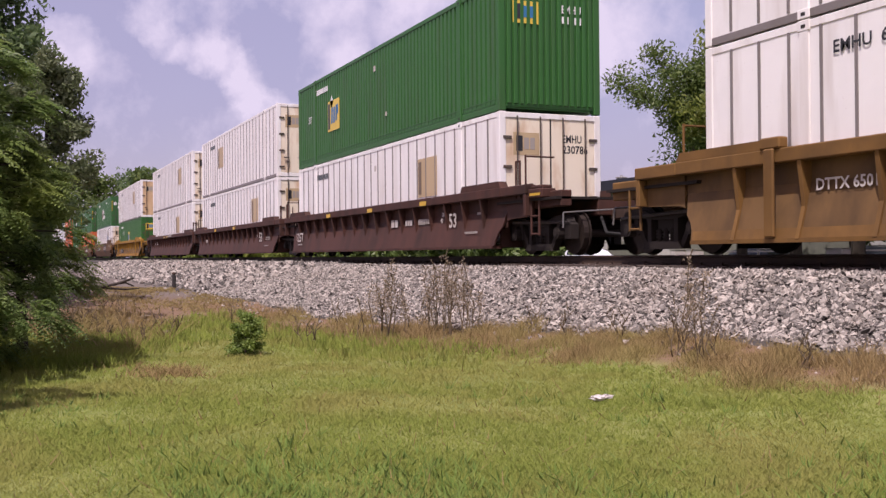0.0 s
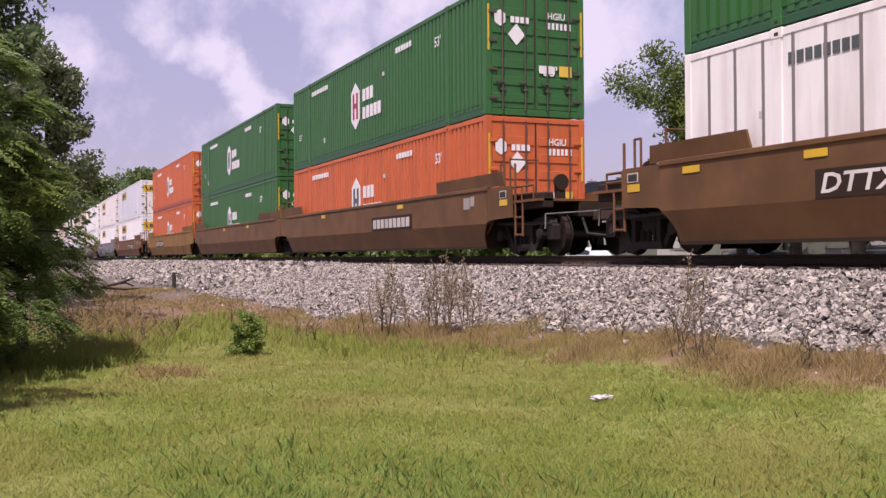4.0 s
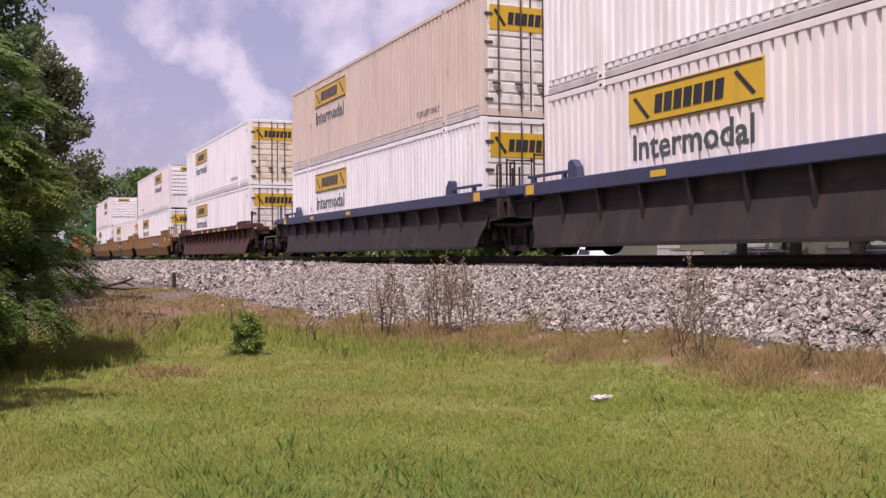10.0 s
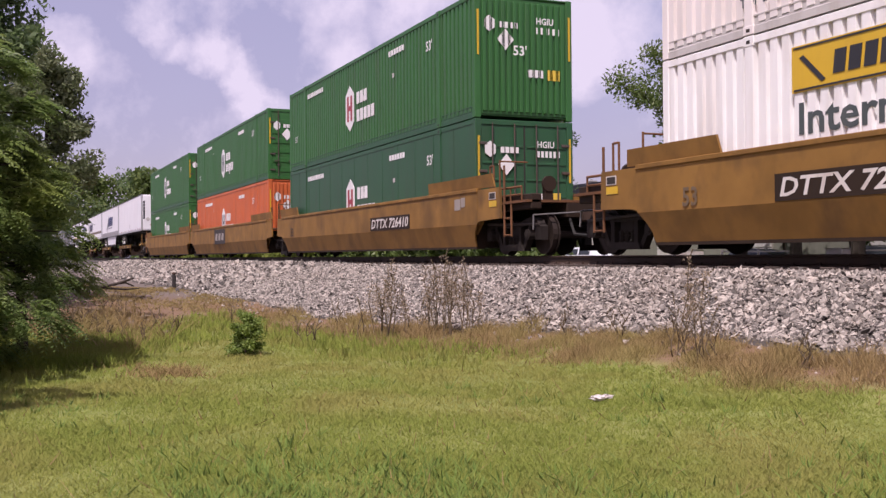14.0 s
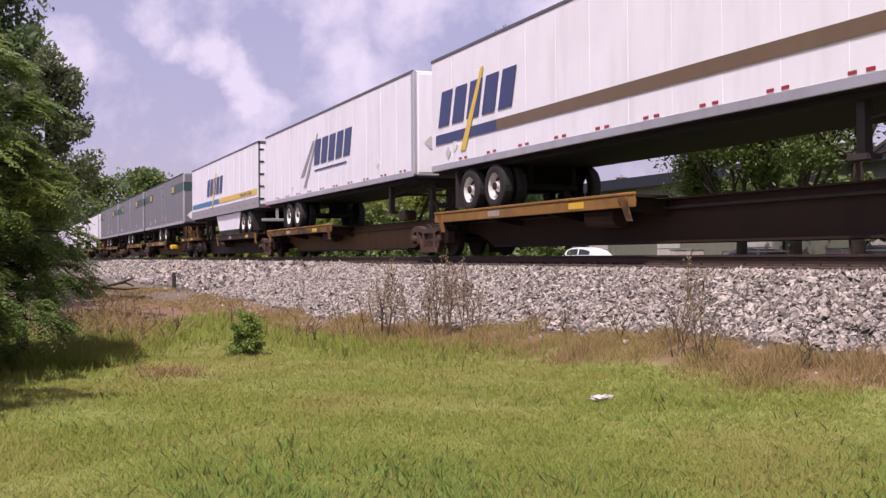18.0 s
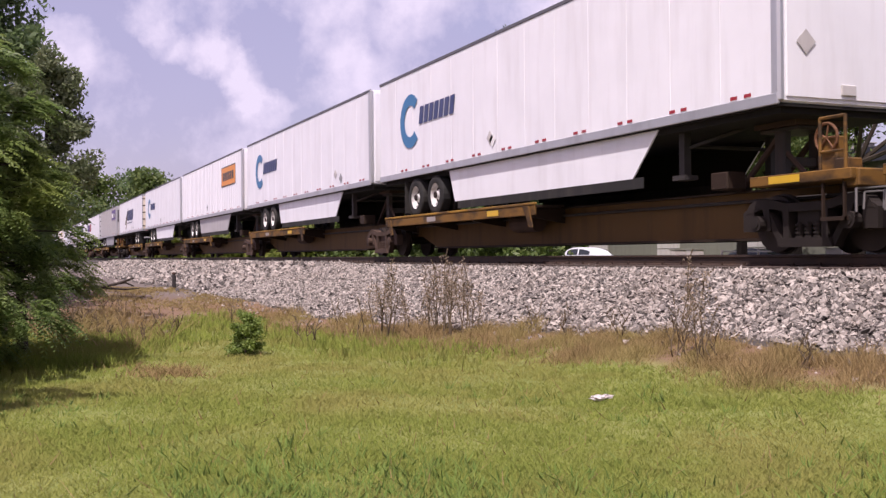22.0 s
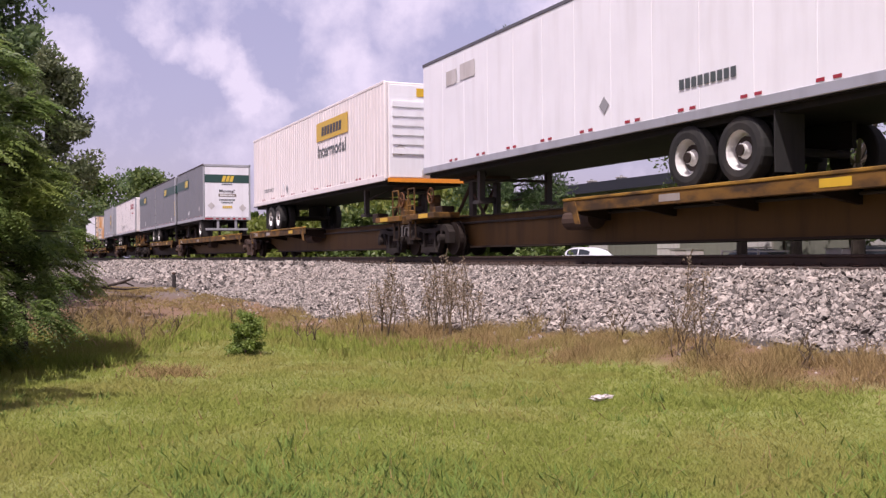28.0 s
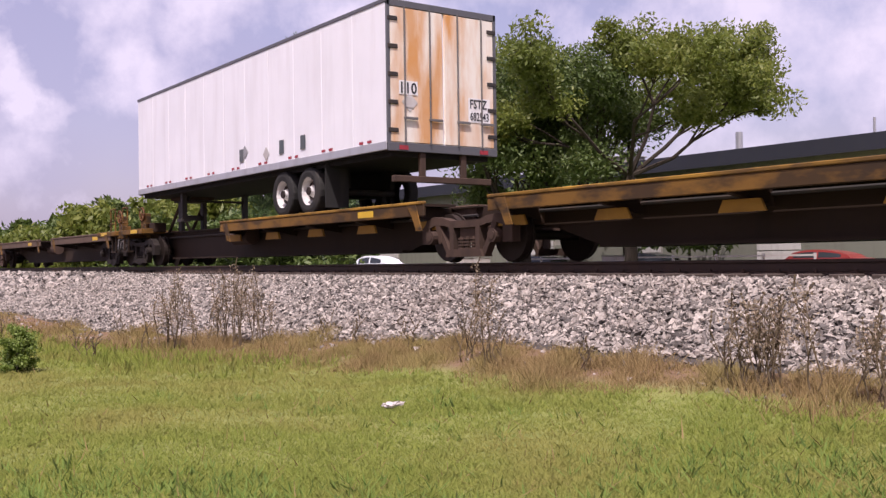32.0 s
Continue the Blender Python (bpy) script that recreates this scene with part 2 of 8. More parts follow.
M["tag_drab"] = paint("drab_sprayed_paint", (0.19, 0.155, 0.12), (0.09, 0.06, 0.04), 0.5, 0.55, bump=0)
M["truck_rust"] = paint("rusty_cast_steel", (0.074, 0.047, 0.035), (0.030, 0.021, 0.017), 0.7, 0.8, bump=0.3)
# darker copy of truck_rust, with the shade at the car ends in its colour
M["truck_dark"] = paint("shade_dark_steel", (0.026, 0.020, 0.017), (0.016, 0.013, 0.012), 0.7, 0.75, bump=0.3)
M["wheel_steel"] = paint("rail_wheel_steel", (0.040, 0.029, 0.024), (0.018, 0.015, 0.013), 0.6, 0.6, 0.3)
M["rusty_sill"] = paint("rusty_brown_sill_paint", (0.034, 0.021, 0.014), (0.020, 0.015, 0.011), 0.6, 0.7)
M["trailer_white"] = paint("white_trailer_skin", (0.84, 0.835, 0.86), (0.45, 0.40, 0.38), 0.28, 0.4, bump=0.06)
M["trailer_silver"] = paint("grey_trailer_skin", (0.186, 0.190, 0.200), (0.2, 0.18, 0.17), 0.35, 0.45, 0.2, bump=0.06)
M["trailer_grey"] = paint("dull_grey_trailer_skin", (0.44, 0.42, 0.42), (0.27, 0.23, 0.2), 0.35, 0.5, bump=0.06)
M["trailer_old"] = paint("stained_white_trailer_skin", (0.78, 0.735, 0.715), (0.36, 0.28, 0.23), 0.55, 0.5, bump=0.08, lo=0.50, hi=0.76)
# near black puts the shade under trailers into the colour, with grime
M["under_dark"] = paint("shaded_grimy_underside", (0.017, 0.015, 0.014), (0.03, 0.024, 0.02), 0.6, 0.85)
M["trailer_dull"] = paint("dull_dark_trailer_skin", (0.32, 0.325, 0.345), (0.18, 0.16, 0.15), 0.4, 0.5, bump=0.06)
M["alu"] = paint("aluminium_trim", (0.55, 0.55, 0.56), (0.25, 0.23, 0.22), 0.4, 0.35, 0.6, bump=0.05)
M["skirt_grey"] = paint("grey_lower_panel", (0.30, 0.30, 0.31), (0.2, 0.18, 0.17), 0.35, 0.5)
M["roof_dark"] = paint("dark_roof_edge", (0.10, 0.10, 0.11), (0.05, 0.05, 0.05), 0.4, 0.5)
M["tyre"] = paint("tyre_rubber", (0.030, 0.029, 0.028), (0.10, 0.085, 0.07), 0.5, 0.85, bump=0.2)
M["rim"] = paint("dusty_wheel_rim", (0.76, 0.74, 0.71), (0.30, 0.24, 0.18), 0.45, 0.4, 0.2)
M["navy_vinyl"] = paint("navy_vinyl", (0.03, 0.045, 0.14), (0.1, 0.1, 0.15), 0.3, 0.4, bump=0)
M["blue_vinyl"] = paint("blue_vinyl", (0.03, 0.17, 0.36), (0.1, 0.2, 0.3), 0.3, 0.4, bump=0)
M["purple_vinyl"] = paint("purple_vinyl", (0.085, 0.04, 0.20), (0.15, 0.1, 0.2), 0.3, 0.4, bump=0)
M["red_vinyl"] = paint("red_vinyl", (0.34, 0.022, 0.035), (0.22, 0.08, 0.08), 0.35, 0.4, bump=0)
M["brown_vinyl"] = paint("brown_stripe_vinyl", (0.15, 0.10, 0.055), (0.2, 0.15, 0.1), 0.3, 0.4, bump=0)
M["gold_vinyl"] = paint("gold_vinyl", (0.72, 0.50, 0.06), (0.4, 0.3, 0.1), 0.3, 0.4, bump=0)
M["abf_green"] = paint("dark_green_band", (0.024, 0.068, 0.056), (0.05, 0.08, 0.07), 0.3, 0.45, bump=0)
M["orange_vinyl"] = paint("orange_vinyl", (0.78, 0.27, 0.02), (0.5, 0.25, 0.08), 0.3, 0.4, bump=0)
M["rust_door"] = paint("rust_streaked_door_paint", (0.82, 0.76, 0.67), (0.60, 0.27, 0.07), 0.95, 0.6, streak=(0.8, 0.9, 0.20), lo=0.40, hi=0.62)
M["rail_steel"] = paint("weathered_rail_steel", (0.050, 0.033, 0.026), (0.10, 0.055, 0.03), 0.5, 0.6)
# bed colour is darkened to stand for the shade between the stones
M["bed"] = paint("gap_shade_ballast_bed", (0.075, 0.066, 0.060), (0.045, 0.038, 0.033), 0.6, 0.95, bump=0.5, streak=(2, 2, 2))
M["tie"] = paint("weathered_sleeper_wood", (0.085, 0.065, 0.055), (0.03, 0.025, 0.02), 0.6, 0.9, streak=(6, 0.6, 6))


# ---- ground materials ----
def ground_mat():
    m, n, l, p = shader("lawn_and_dirt")
    co = n.new("ShaderNodeTexCoord").outputs["Object"]
    sep = n.new("ShaderNodeSeparateXYZ")
    l.new(co, sep.inputs[0])
    big = noise_tex(n, l, co, 0.35, 5.0)
    mid = noise_tex(n, l, co, 2.2, 6.0)
    fine = noise_tex(n, l, co, 30.0, 4.0)
    g = blend(n, l, big, rgb((0.170, 0.205, 0.042)), rgb((0.240, 0.232, 0.066)))
    r = ramp(n, 0.45, 0.70)
    l.new(mid, r.inputs[0])
    g = blend(n, l, r.outputs[0], g, rgb((0.140, 0.180, 0.031)))
    # dry strip along the foot of the ballast
    edge = n.new("ShaderNodeMath")
    edge.operation = "MULTIPLY_ADD"
    l.new(big, edge.inputs[0])
    edge.inputs[1].default_value = 1.6
    l.new(sep.outputs[1], edge.inputs[2])
    far = n.new("ShaderNodeMath")
    far.operation = "MULTIPLY_ADD"
    l.new(sep.outputs[0], far.inputs[0])
    far.inputs[1].default_value = -0.125
    l.new(edge.outputs[0], far.inputs[2])
    inset = n.new("ShaderNodeMapRange")
    l.new(sep.outputs[0], inset.inputs[0])
    inset.inputs[1].default_value, inset.inputs[2].default_value, inset.inputs[4].default_value = -12.0, -18.0, 0.8
    sum_up = n.new("ShaderNodeMath")
    l.new(far.outputs[0], sum_up.inputs[0])
    l.new(inset.outputs[0], sum_up.inputs[1])
    rr = n.new("ShaderNodeMapRange")
    l.new(sum_up.outputs[0], rr.inputs[0])
    rr.inputs[1].default_value, rr.inputs[2].default_value = 8.3, 8.9
    side = n.new("ShaderNodeMath")
    side.operation = "MULTIPLY_ADD"
    l.new(sep.outputs[1], side.inputs[0])
    side.inputs[1].default_value = -1.5
    back = n.new("ShaderNodeMath")
    back.operation = "MULTIPLY_ADD"
    l.new(sep.outputs[0], back.inputs[0])
    back.inputs[1].default_value = -1.0
    wav = n.new("ShaderNodeMath")
    wav.operation = "MULTIPLY"
    l.new(mid, wav.inputs[0])
    wav.inputs[1].default_value = 4.0
    l.new(wav.outputs[0], back.inputs[2])
    l.new(back.outputs[0], side.inputs[2])
    r3 = n.new("ShaderNodeMapRange")
    l.new(side.outputs[0], r3.inputs[0])
    r3.inputs[1].default_value, r3.inputs[2].default_value = 16.0, 18.5
    near = n.new("ShaderNodeMath")
    near.operation = "MAXIMUM"
    l.new(rr.outputs[0], near.inputs[0])
    l.new(r3.outputs[0], near.inputs[1])
    # grey gravel further along, its colour darkened for the shade lying there
    gr = n.new("ShaderNodeMapRange")
    l.new(sep.outputs[0], gr.inputs[0])
    gr.inputs[1].default_value, gr.inputs[2].default_value, gr.inputs[4].default_value = -24.0, -31.0, 0.8
    dirt = blend(n, l, mid, rgb((0.120, 0.070, 0.040)), rgb((0.225, 0.138, 0.080)))
    dirt = blend(n, l, gr.outputs[0], dirt, rgb((0.115, 0.100, 0.090)))
    green_far = n.new("ShaderNodeMapRange")
    l.new(sep.outputs[1], green_far.inputs[0])
    green_far.inputs[1].default_value, green_far.inputs[2].default_value = 15.5, 17.0
    dirt = blend(n, l, green_far.outputs[0], dirt, rgb((0.10, 0.13, 0.035)))
    c = blend(n, l, near.outputs[0], g, dirt)
    c = blend(n, l, 0.35, c, fine, "OVERLAY")
    l.new(c, p.inputs["Base Color"])
    p.inputs["Roughness"].default_value = 0.95
    b = n.new("ShaderNodeBump")
    b.inputs["Strength"].default_value, b.inputs["Distance"].default_value = 0.6, 0.05
    l.new(noise_tex(n, l, co, 14.0, 6.0), b.inputs["Height"])
    l.new(b.outputs[0], p.inputs["Normal"])
    return m


def leafy(name, c0, c1, c2=None, rough=0.6, through_light=0.35, scale=0.8, level=0.0):
    m, n, l, p = shader(name)
    geo = n.new("ShaderNodeNewGeometry")
    co = n.new("ShaderNodeTexCoord").outputs["Object"]
    c = blend(n, l, geo.outputs["Random Per Island"], rgb(c0), rgb(c1))
    if c2:
        r = ramp(n, 0.45, 0.65)
        l.new(noise_tex(n, l, co, scale, 3.0), r.inputs[0])
        c = blend(n, l, r.outputs[0], c, rgb(c2))
    l.new(c, p.inputs["Base Color"])
    p.inputs["Roughness"].default_value = rough
    tr = n.new("ShaderNodeBsdfTranslucent")
    l.new(c, tr.inputs[0])
    mx = n.new("ShaderNodeMixShader")
    mx.inputs[0].default_value = through_light
    l.new(p.outputs[0], mx.inputs[1])
    l.new(tr.outputs[0], mx.inputs[2])
    l.new(mx.outputs[0], n["Material Output"].inputs[0])
    if level:
        # blades in a dense sward catch the light much as the sward does
        nm = n.new("ShaderNodeMix")
        nm.data_type = "VECTOR"
        nm.inputs[0].default_value = level
        l.new(geo.outputs["Normal"], nm.inputs[4])
        nm.inputs[5].default_value = (0.0, 0.0, 1.0)
        l.new(nm.outputs[1], p.inputs["Normal"])
        p.inputs["Specular IOR Level"].default_value = 0.2
    return m


def stone_mat():
    m, n, l, p = shader("crushed_limestone")
    geo = n.new("ShaderNodeNewGeometry")
    co = n.new("ShaderNodeTexCoord").outputs["Object"]
    r = ramp(n, 0.0, 1.0, rgb((0.052, 0.045, 0.040)), rgb((0.455, 0.402, 0.352)))
    l.new(geo.outputs["Random Per Island"], r.inputs[0])
    c = blend(n, l, 0.5, r.outputs[0], noise_tex(n, l, co, 30.0, 4.0), "OVERLAY")
    stain = ramp(n, 0.50, 0.72)
    l.new(noise_tex(n, l, co, 0.7, 4.0), stain.inputs[0])
    f = n.new("ShaderNodeMath")
    f.operation = "MULTIPLY"
    l.new(stain.outputs[0], f.inputs[0])
    f.inputs[1].default_value = 0.35
    c = blend(n, l, f.outputs[0], c, rgb((0.22, 0.175, 0.14)))
    l.new(c, p.inputs["Base Color"])
    p.inputs["Roughness"].default_value = 0.85
    b = n.new("ShaderNodeBump")
    b.inputs["Strength"].default_value, b.inputs["Distance"].default_value = 0.5, 0.01
    l.new(noise_tex(n, l, co, 50.0, 4.0), b.inputs["Height"])
    l.new(b.outputs[0], p.inputs["Normal"])
    return m


M["ground"] = ground_mat()
M["stone"] = stone_mat()
M["grass"] = leafy("grass_blades", (0.165, 0.212, 0.035), (0.275, 0.300, 0.068), (0.268, 0.258, 0.070), 0.8, 0.35, 0.55, 0.7)
M["grass_deep"] = leafy("deep_green_grass_blades", (0.115, 0.185, 0.032), (0.190, 0.255, 0.058), None, 0.7, 0.35, 0.35, 0.55)
M["grass_lush"] = leafy("lush_yellow_green_blades", (0.145, 0.200, 0.026), (0.240, 0.278, 0.050), (0.215, 0.205, 0.050), 0.8, 0.35, 0.9, 0.6)
M["dry_grass"] = leafy("dry_grass_blades", (0.150, 0.096, 0.040), (0.330, 0.240, 0.108), (0.245, 0.195, 0.072), 0.9, 0.25, 1.1, 0.45)
M["leaf_tree"] = leafy("feathery_leaves", (0.110, 0.172, 0.050), (0.205, 0.275, 0.084), (0.240, 0.290, 0.076), 0.5, 0.52, 0.9)
M["leaf_dusty"] = leafy("dusty_leaves", (0.105, 0.135, 0.062), (0.190, 0.220, 0.105), None, 0.6, 0.45)
M["leaf_dark"] = leafy("dark_leaves", (0.088, 0.142, 0.056), (0.165, 0.230, 0.092), None, 0.55, 0.5)
M["leaf_mid"] = leafy("mid_green_leaves", (0.062, 0.104, 0.022), (0.145, 0.186, 0.042), (0.085, 0.128, 0.028), 0.55, 0.32, 0.25)
M["leaf_far"] = leafy("sunlit_leaves", (0.130, 0.172, 0.030), (0.280, 0.300, 0.064), (0.155, 0.195, 0.036), 0.55, 0.48, 0.3)
M["needle"] = leafy("pine_needles", (0.045, 0.085, 0.028), (0.10, 0.15, 0.05), None, 0.6, 0.25)
M["cedar"] = leafy("shrub_leaves", (0.135, 0.200, 0.036), (0.250, 0.325, 0.072), None, 0.6, 0.42)
M["rubble"] = paint("dusty_broken_concrete", (0.20, 0.155, 0.115), (0.08, 0.06, 0.045), 0.6, 0.9, bump=0.5, streak=(3, 3, 3))
M["bark"] = paint("bark", (0.055, 0.043, 0.034), (0.025, 0.020, 0.016), 0.7, 0.9, bump=0.6, streak=(6, 6, 0.6))
M["plume"] = leafy("dry_seed_heads", (0.22, 0.17, 0.11), (0.42, 0.33, 0.24), None, 0.9, 0.4)
M["weed_stem"] = paint("dead_weed_stem", (0.14, 0.105, 0.065), (0.055, 0.045, 0.032), 0.6, 0.9, bump=0)
M["plastic"] = paint("crumpled_white_plastic", (0.52, 0.46, 0.44), (0.30, 0.24, 0.21), 0.5, 0.5)
M["tin_wall"] = paint("olive_grey_cladding", (0.20, 0.20, 0.165), (0.12, 0.11, 0.09), 0.5, 0.6)
M["pale_wall"] = paint("pale_cladding", (0.32, 0.30, 0.265), (0.2, 0.18, 0.155), 0.4, 0.6)
M["dark_roof"] = paint("dark_roofing", (0.036, 0.038, 0.050), (0.04, 0.04, 0.04), 0.4, 0.7)
M["car_white"] = paint("white_car_paint", (0.75, 0.76, 0.80), (0.5, 0.5, 0.5), 0.1, 0.25, bump=0)
M["car_dark"] = paint("dark_car_paint", (0.04, 0.045, 0.05), (0.1, 0.1, 0.1), 0.2, 0.25, bump=0)
M["car_red"] = paint("red_car_paint", (0.22, 0.03, 0.025), (0.2, 0.05, 0.05), 0.2, 0.3, bump=0)
M["window_glass"] = paint("tinted_window_glass", (0.03, 0.035, 0.04), (0.05, 0.05, 0.05), 0.1, 0.08, bump=0)


# ---- mesh helpers ----
def quad_box(bm, x0, x1, y0, y1, z0, z1, bevel=0.0):
    g = bmesh.ops.create_cube(bm, size=1.0)
    bmesh.ops.scale(bm, vec=(x1 - x0, y1 - y0, z1 - z0), verts=g["verts"])
    bmesh.ops.translate(bm, vec=((x0 + x1) / 2, (y0 + y1) / 2, (z0 + z1) / 2), verts=g["verts"])
    if bevel:
        es = list({e for v in g["verts"] for e in v.link_edges})
        bmesh.ops.bevel(bm, geom=es, offset=bevel, segments=1, affect="EDGES")
    return bm


def boxes(*rows, bevel=0.0):
    bm = bmesh.new()
    for r in rows:
        quad_box(bm, *r, bevel=bevel)
    return bm


def prism(points, y0, y1, axis="y", bm=None):
    """A flat outline, in x and z (axis y) or y and z (axis x), made solid between y0 and y1."""
    bm = bm or bmesh.new()

    def at(p, d):
        return (p[0], d, p[1]) if axis == "y" else (d, p[0], p[1])
    a = [bm.verts.new(at(p, y0)) for p in points]
    b = [bm.verts.new(at(p, y1)) for p in points]
    bm.faces.new(a)
    bm.faces.new(b[::-1])
    for i in range(len(a)):
        j = (i + 1) % len(a)
        bm.faces.new((a[j], a[i], b[i], b[j]))
    bmesh.ops.recalc_face_normals(bm, faces=bm.faces[:])
    return bm


def tube(bm, p0, p1, r0, r1=None, n=8):
    p0, p1 = Vector(p0), Vector(p1)
    r1 = r0 if r1 is None else r1
    d = (p1 - p0).normalized()
    u = d.orthogonal().normalized()
    w = d.cross(u)
    ra, rb = [], []
    for i in range(n):
        a = 2 * math.pi * i / n
        o = u * math.cos(a) + w * math.sin(a)
        ra.append(bm.verts.new(p0 + o * r0))
        rb.append(bm.verts.new(p1 + o * r1))
    for i in range(n):
        j = (i + 1) % n
        bm.faces.new((ra[i], ra[j], rb[j], rb[i]))
    bm.faces.new(ra[::-1])
    bm.faces.new(rb)
    return bm


def tubes(rows, n=8):
    bm = bmesh.new()
    for r in rows:
        tube(bm, *r, n=n)
    return bm


def mesh_of(bm, name):
    me = bpy.data.meshes.new(name)
    bm.to_mesh(me)
    bm.free()
    return me


STORE = {}


def part(name, bm, material, parent, label="", loc=None):
    """One mesh object under a thing or a part. bm may be a bmesh, a mesh, or (key, function) for a shared mesh."""
    if isinstance(bm, tuple):
        key = (bm[0], material)
        if key not in STORE:
            STORE[key] = mesh_of(bm[1](), name)
            STORE[key].materials.append(M[material])
        me = STORE[key]
    else:
        me = bm if isinstance(bm, bpy.types.Mesh) else mesh_of(bm, name)
        me.materials.append(M[material])
    ob = new(name, me)
    ob.parent = parent
    if loc:
        ob.location = loc
    if label:
        ob["label"] = label
    return ob


def raw(name, verts, faces, material, kind="", label="", category=""):
    me = bpy.data.meshes.new(name)
    if isinstance(verts, np.ndarray):
        k = faces.shape[1]
        me.vertices.add(len(verts))
        me.vertices.foreach_set("co", verts.astype(np.float32).ravel())
        me.loops.add(faces.size)
        me.loops.foreach_set("vertex_index", faces.astype(np.int32).ravel())
        me.polygons.add(len(faces))
        me.polygons.foreach_set("loop_start", np.arange(0, faces.size, k, dtype=np.int32))
        me.update(calc_edges=True)
    else:
        me.from_pydata(verts, [], faces)
    if material == "stone":
        me.polygons.foreach_set("use_smooth", np.zeros(len(me.polygons), dtype=bool))
    me.materials.append(M[material])
    ob = new(name, me)
    return tagged(ob, label, category, "", kind)


# ---- ground ----
YC = 11.3                 # the track's centre line
TOP = -0.25               # top of the ballast


def foot_at(x):
    return np.interp(x, (-60, -35, -21, -15, -10, 0), (5.4, 5.4, 5.7, 6.8, 7.95, 8.1)) + 0.12 * np.sin(x * 0.5 + 1.0) + 0.09 * np.sin(x * 1.7)


def ground_z(x, y):
    lawn = -1.34 + 0.05 * math.sin(x * 0.31) * math.cos(y * 0.4) + 0.018 * max(0.0, -x - 14.0)
    lawn = min(lawn, -1.03)
    if y < 4.0:
        z = lawn
    elif y < 7.9:
        k = (y - 4.0) / 3.9
        z = lawn + (max(-1.02, lawn) - lawn) * k * k
    elif y < 15.5:
        z = -1.0
    else:
        z = -1.0
    if x < -18 and -6 < y < 7.5:
        # low bank of dirt and rubble beside the tree
        k = min(1.0, (-18 - x) / 8.0) * max(0.0, 1.0 - abs(y - 1.6) / 2.8)
        z += 0.22 * k * (1 + 0.5 * math.sin(x * 1.3) * math.sin(y * 1.9))
    return z


def build_ground():
    xs = sorted(set([-1500, -900, -600, -400, -250, -160, -120] + [x * 2.0 for x in range(-50, -15)] + [x * 0.6 for x in range(-50, 12)] + [10, 14, 20, 30, 60, 120, 300, 900]))
    ys = sorted(set([-900, -300, -120, -60, -40, -30, -24, -20] + [y * 0.6 for y in range(-30, 28)] + [18, 19, 20, 24, 30, 40, 60, 90, 140, 250, 500, 1200]))
    v = [(x, y, ground_z(x, y) + random.uniform(-0.012, 0.012)) for x in xs for y in ys]
    k = len(ys)
    f = [(i * k + j, (i + 1) * k + j, (i + 1) * k + j + 1, i * k + j + 1) for i in range(len(xs) - 1) for j in range(k - 1)]
    ob = raw("ground", v, f, "ground", "structure", "mown green lawn with a dry strip of brown earth", "lawn")
    for p in ob.data.polygons:
        p.use_smooth = True
    return ob


build_ground()


def build_ballast():
    xs = [-700, -400, -250, -160, -110] + [x * 2.0 for x in range(-45, -15)] + [x * 0.5 for x in range(-59, 20)] + [12, 20, 60, 200, 500]
    v, f = [], []
    for x in xs:
        ft = foot_at(x)
        zf = ground_z(x, ft)
        prof = [(ft - 0.3, zf - 0.15), (ft, zf + 0.02), (9.25, TOP - 0.03), (9.6, TOP), (13.0, TOP), (13.4, TOP - 0.03), (14.9, -1.0), (15.2, -1.15)]
        v += [(x, y, z + random.uniform(-0.015, 0.015)) for y, z in prof]
    k = 8
    f = [(i * k + j, (i + 1) * k + j, (i + 1) * k + j + 1, i * k + j + 1) for i in range(len(xs) - 1) for j in range(k - 1)]
    return raw("ballast_bed", v, f, "bed", "structure", "bank of pale crushed stone under the track", "ballast")


build_ballast()


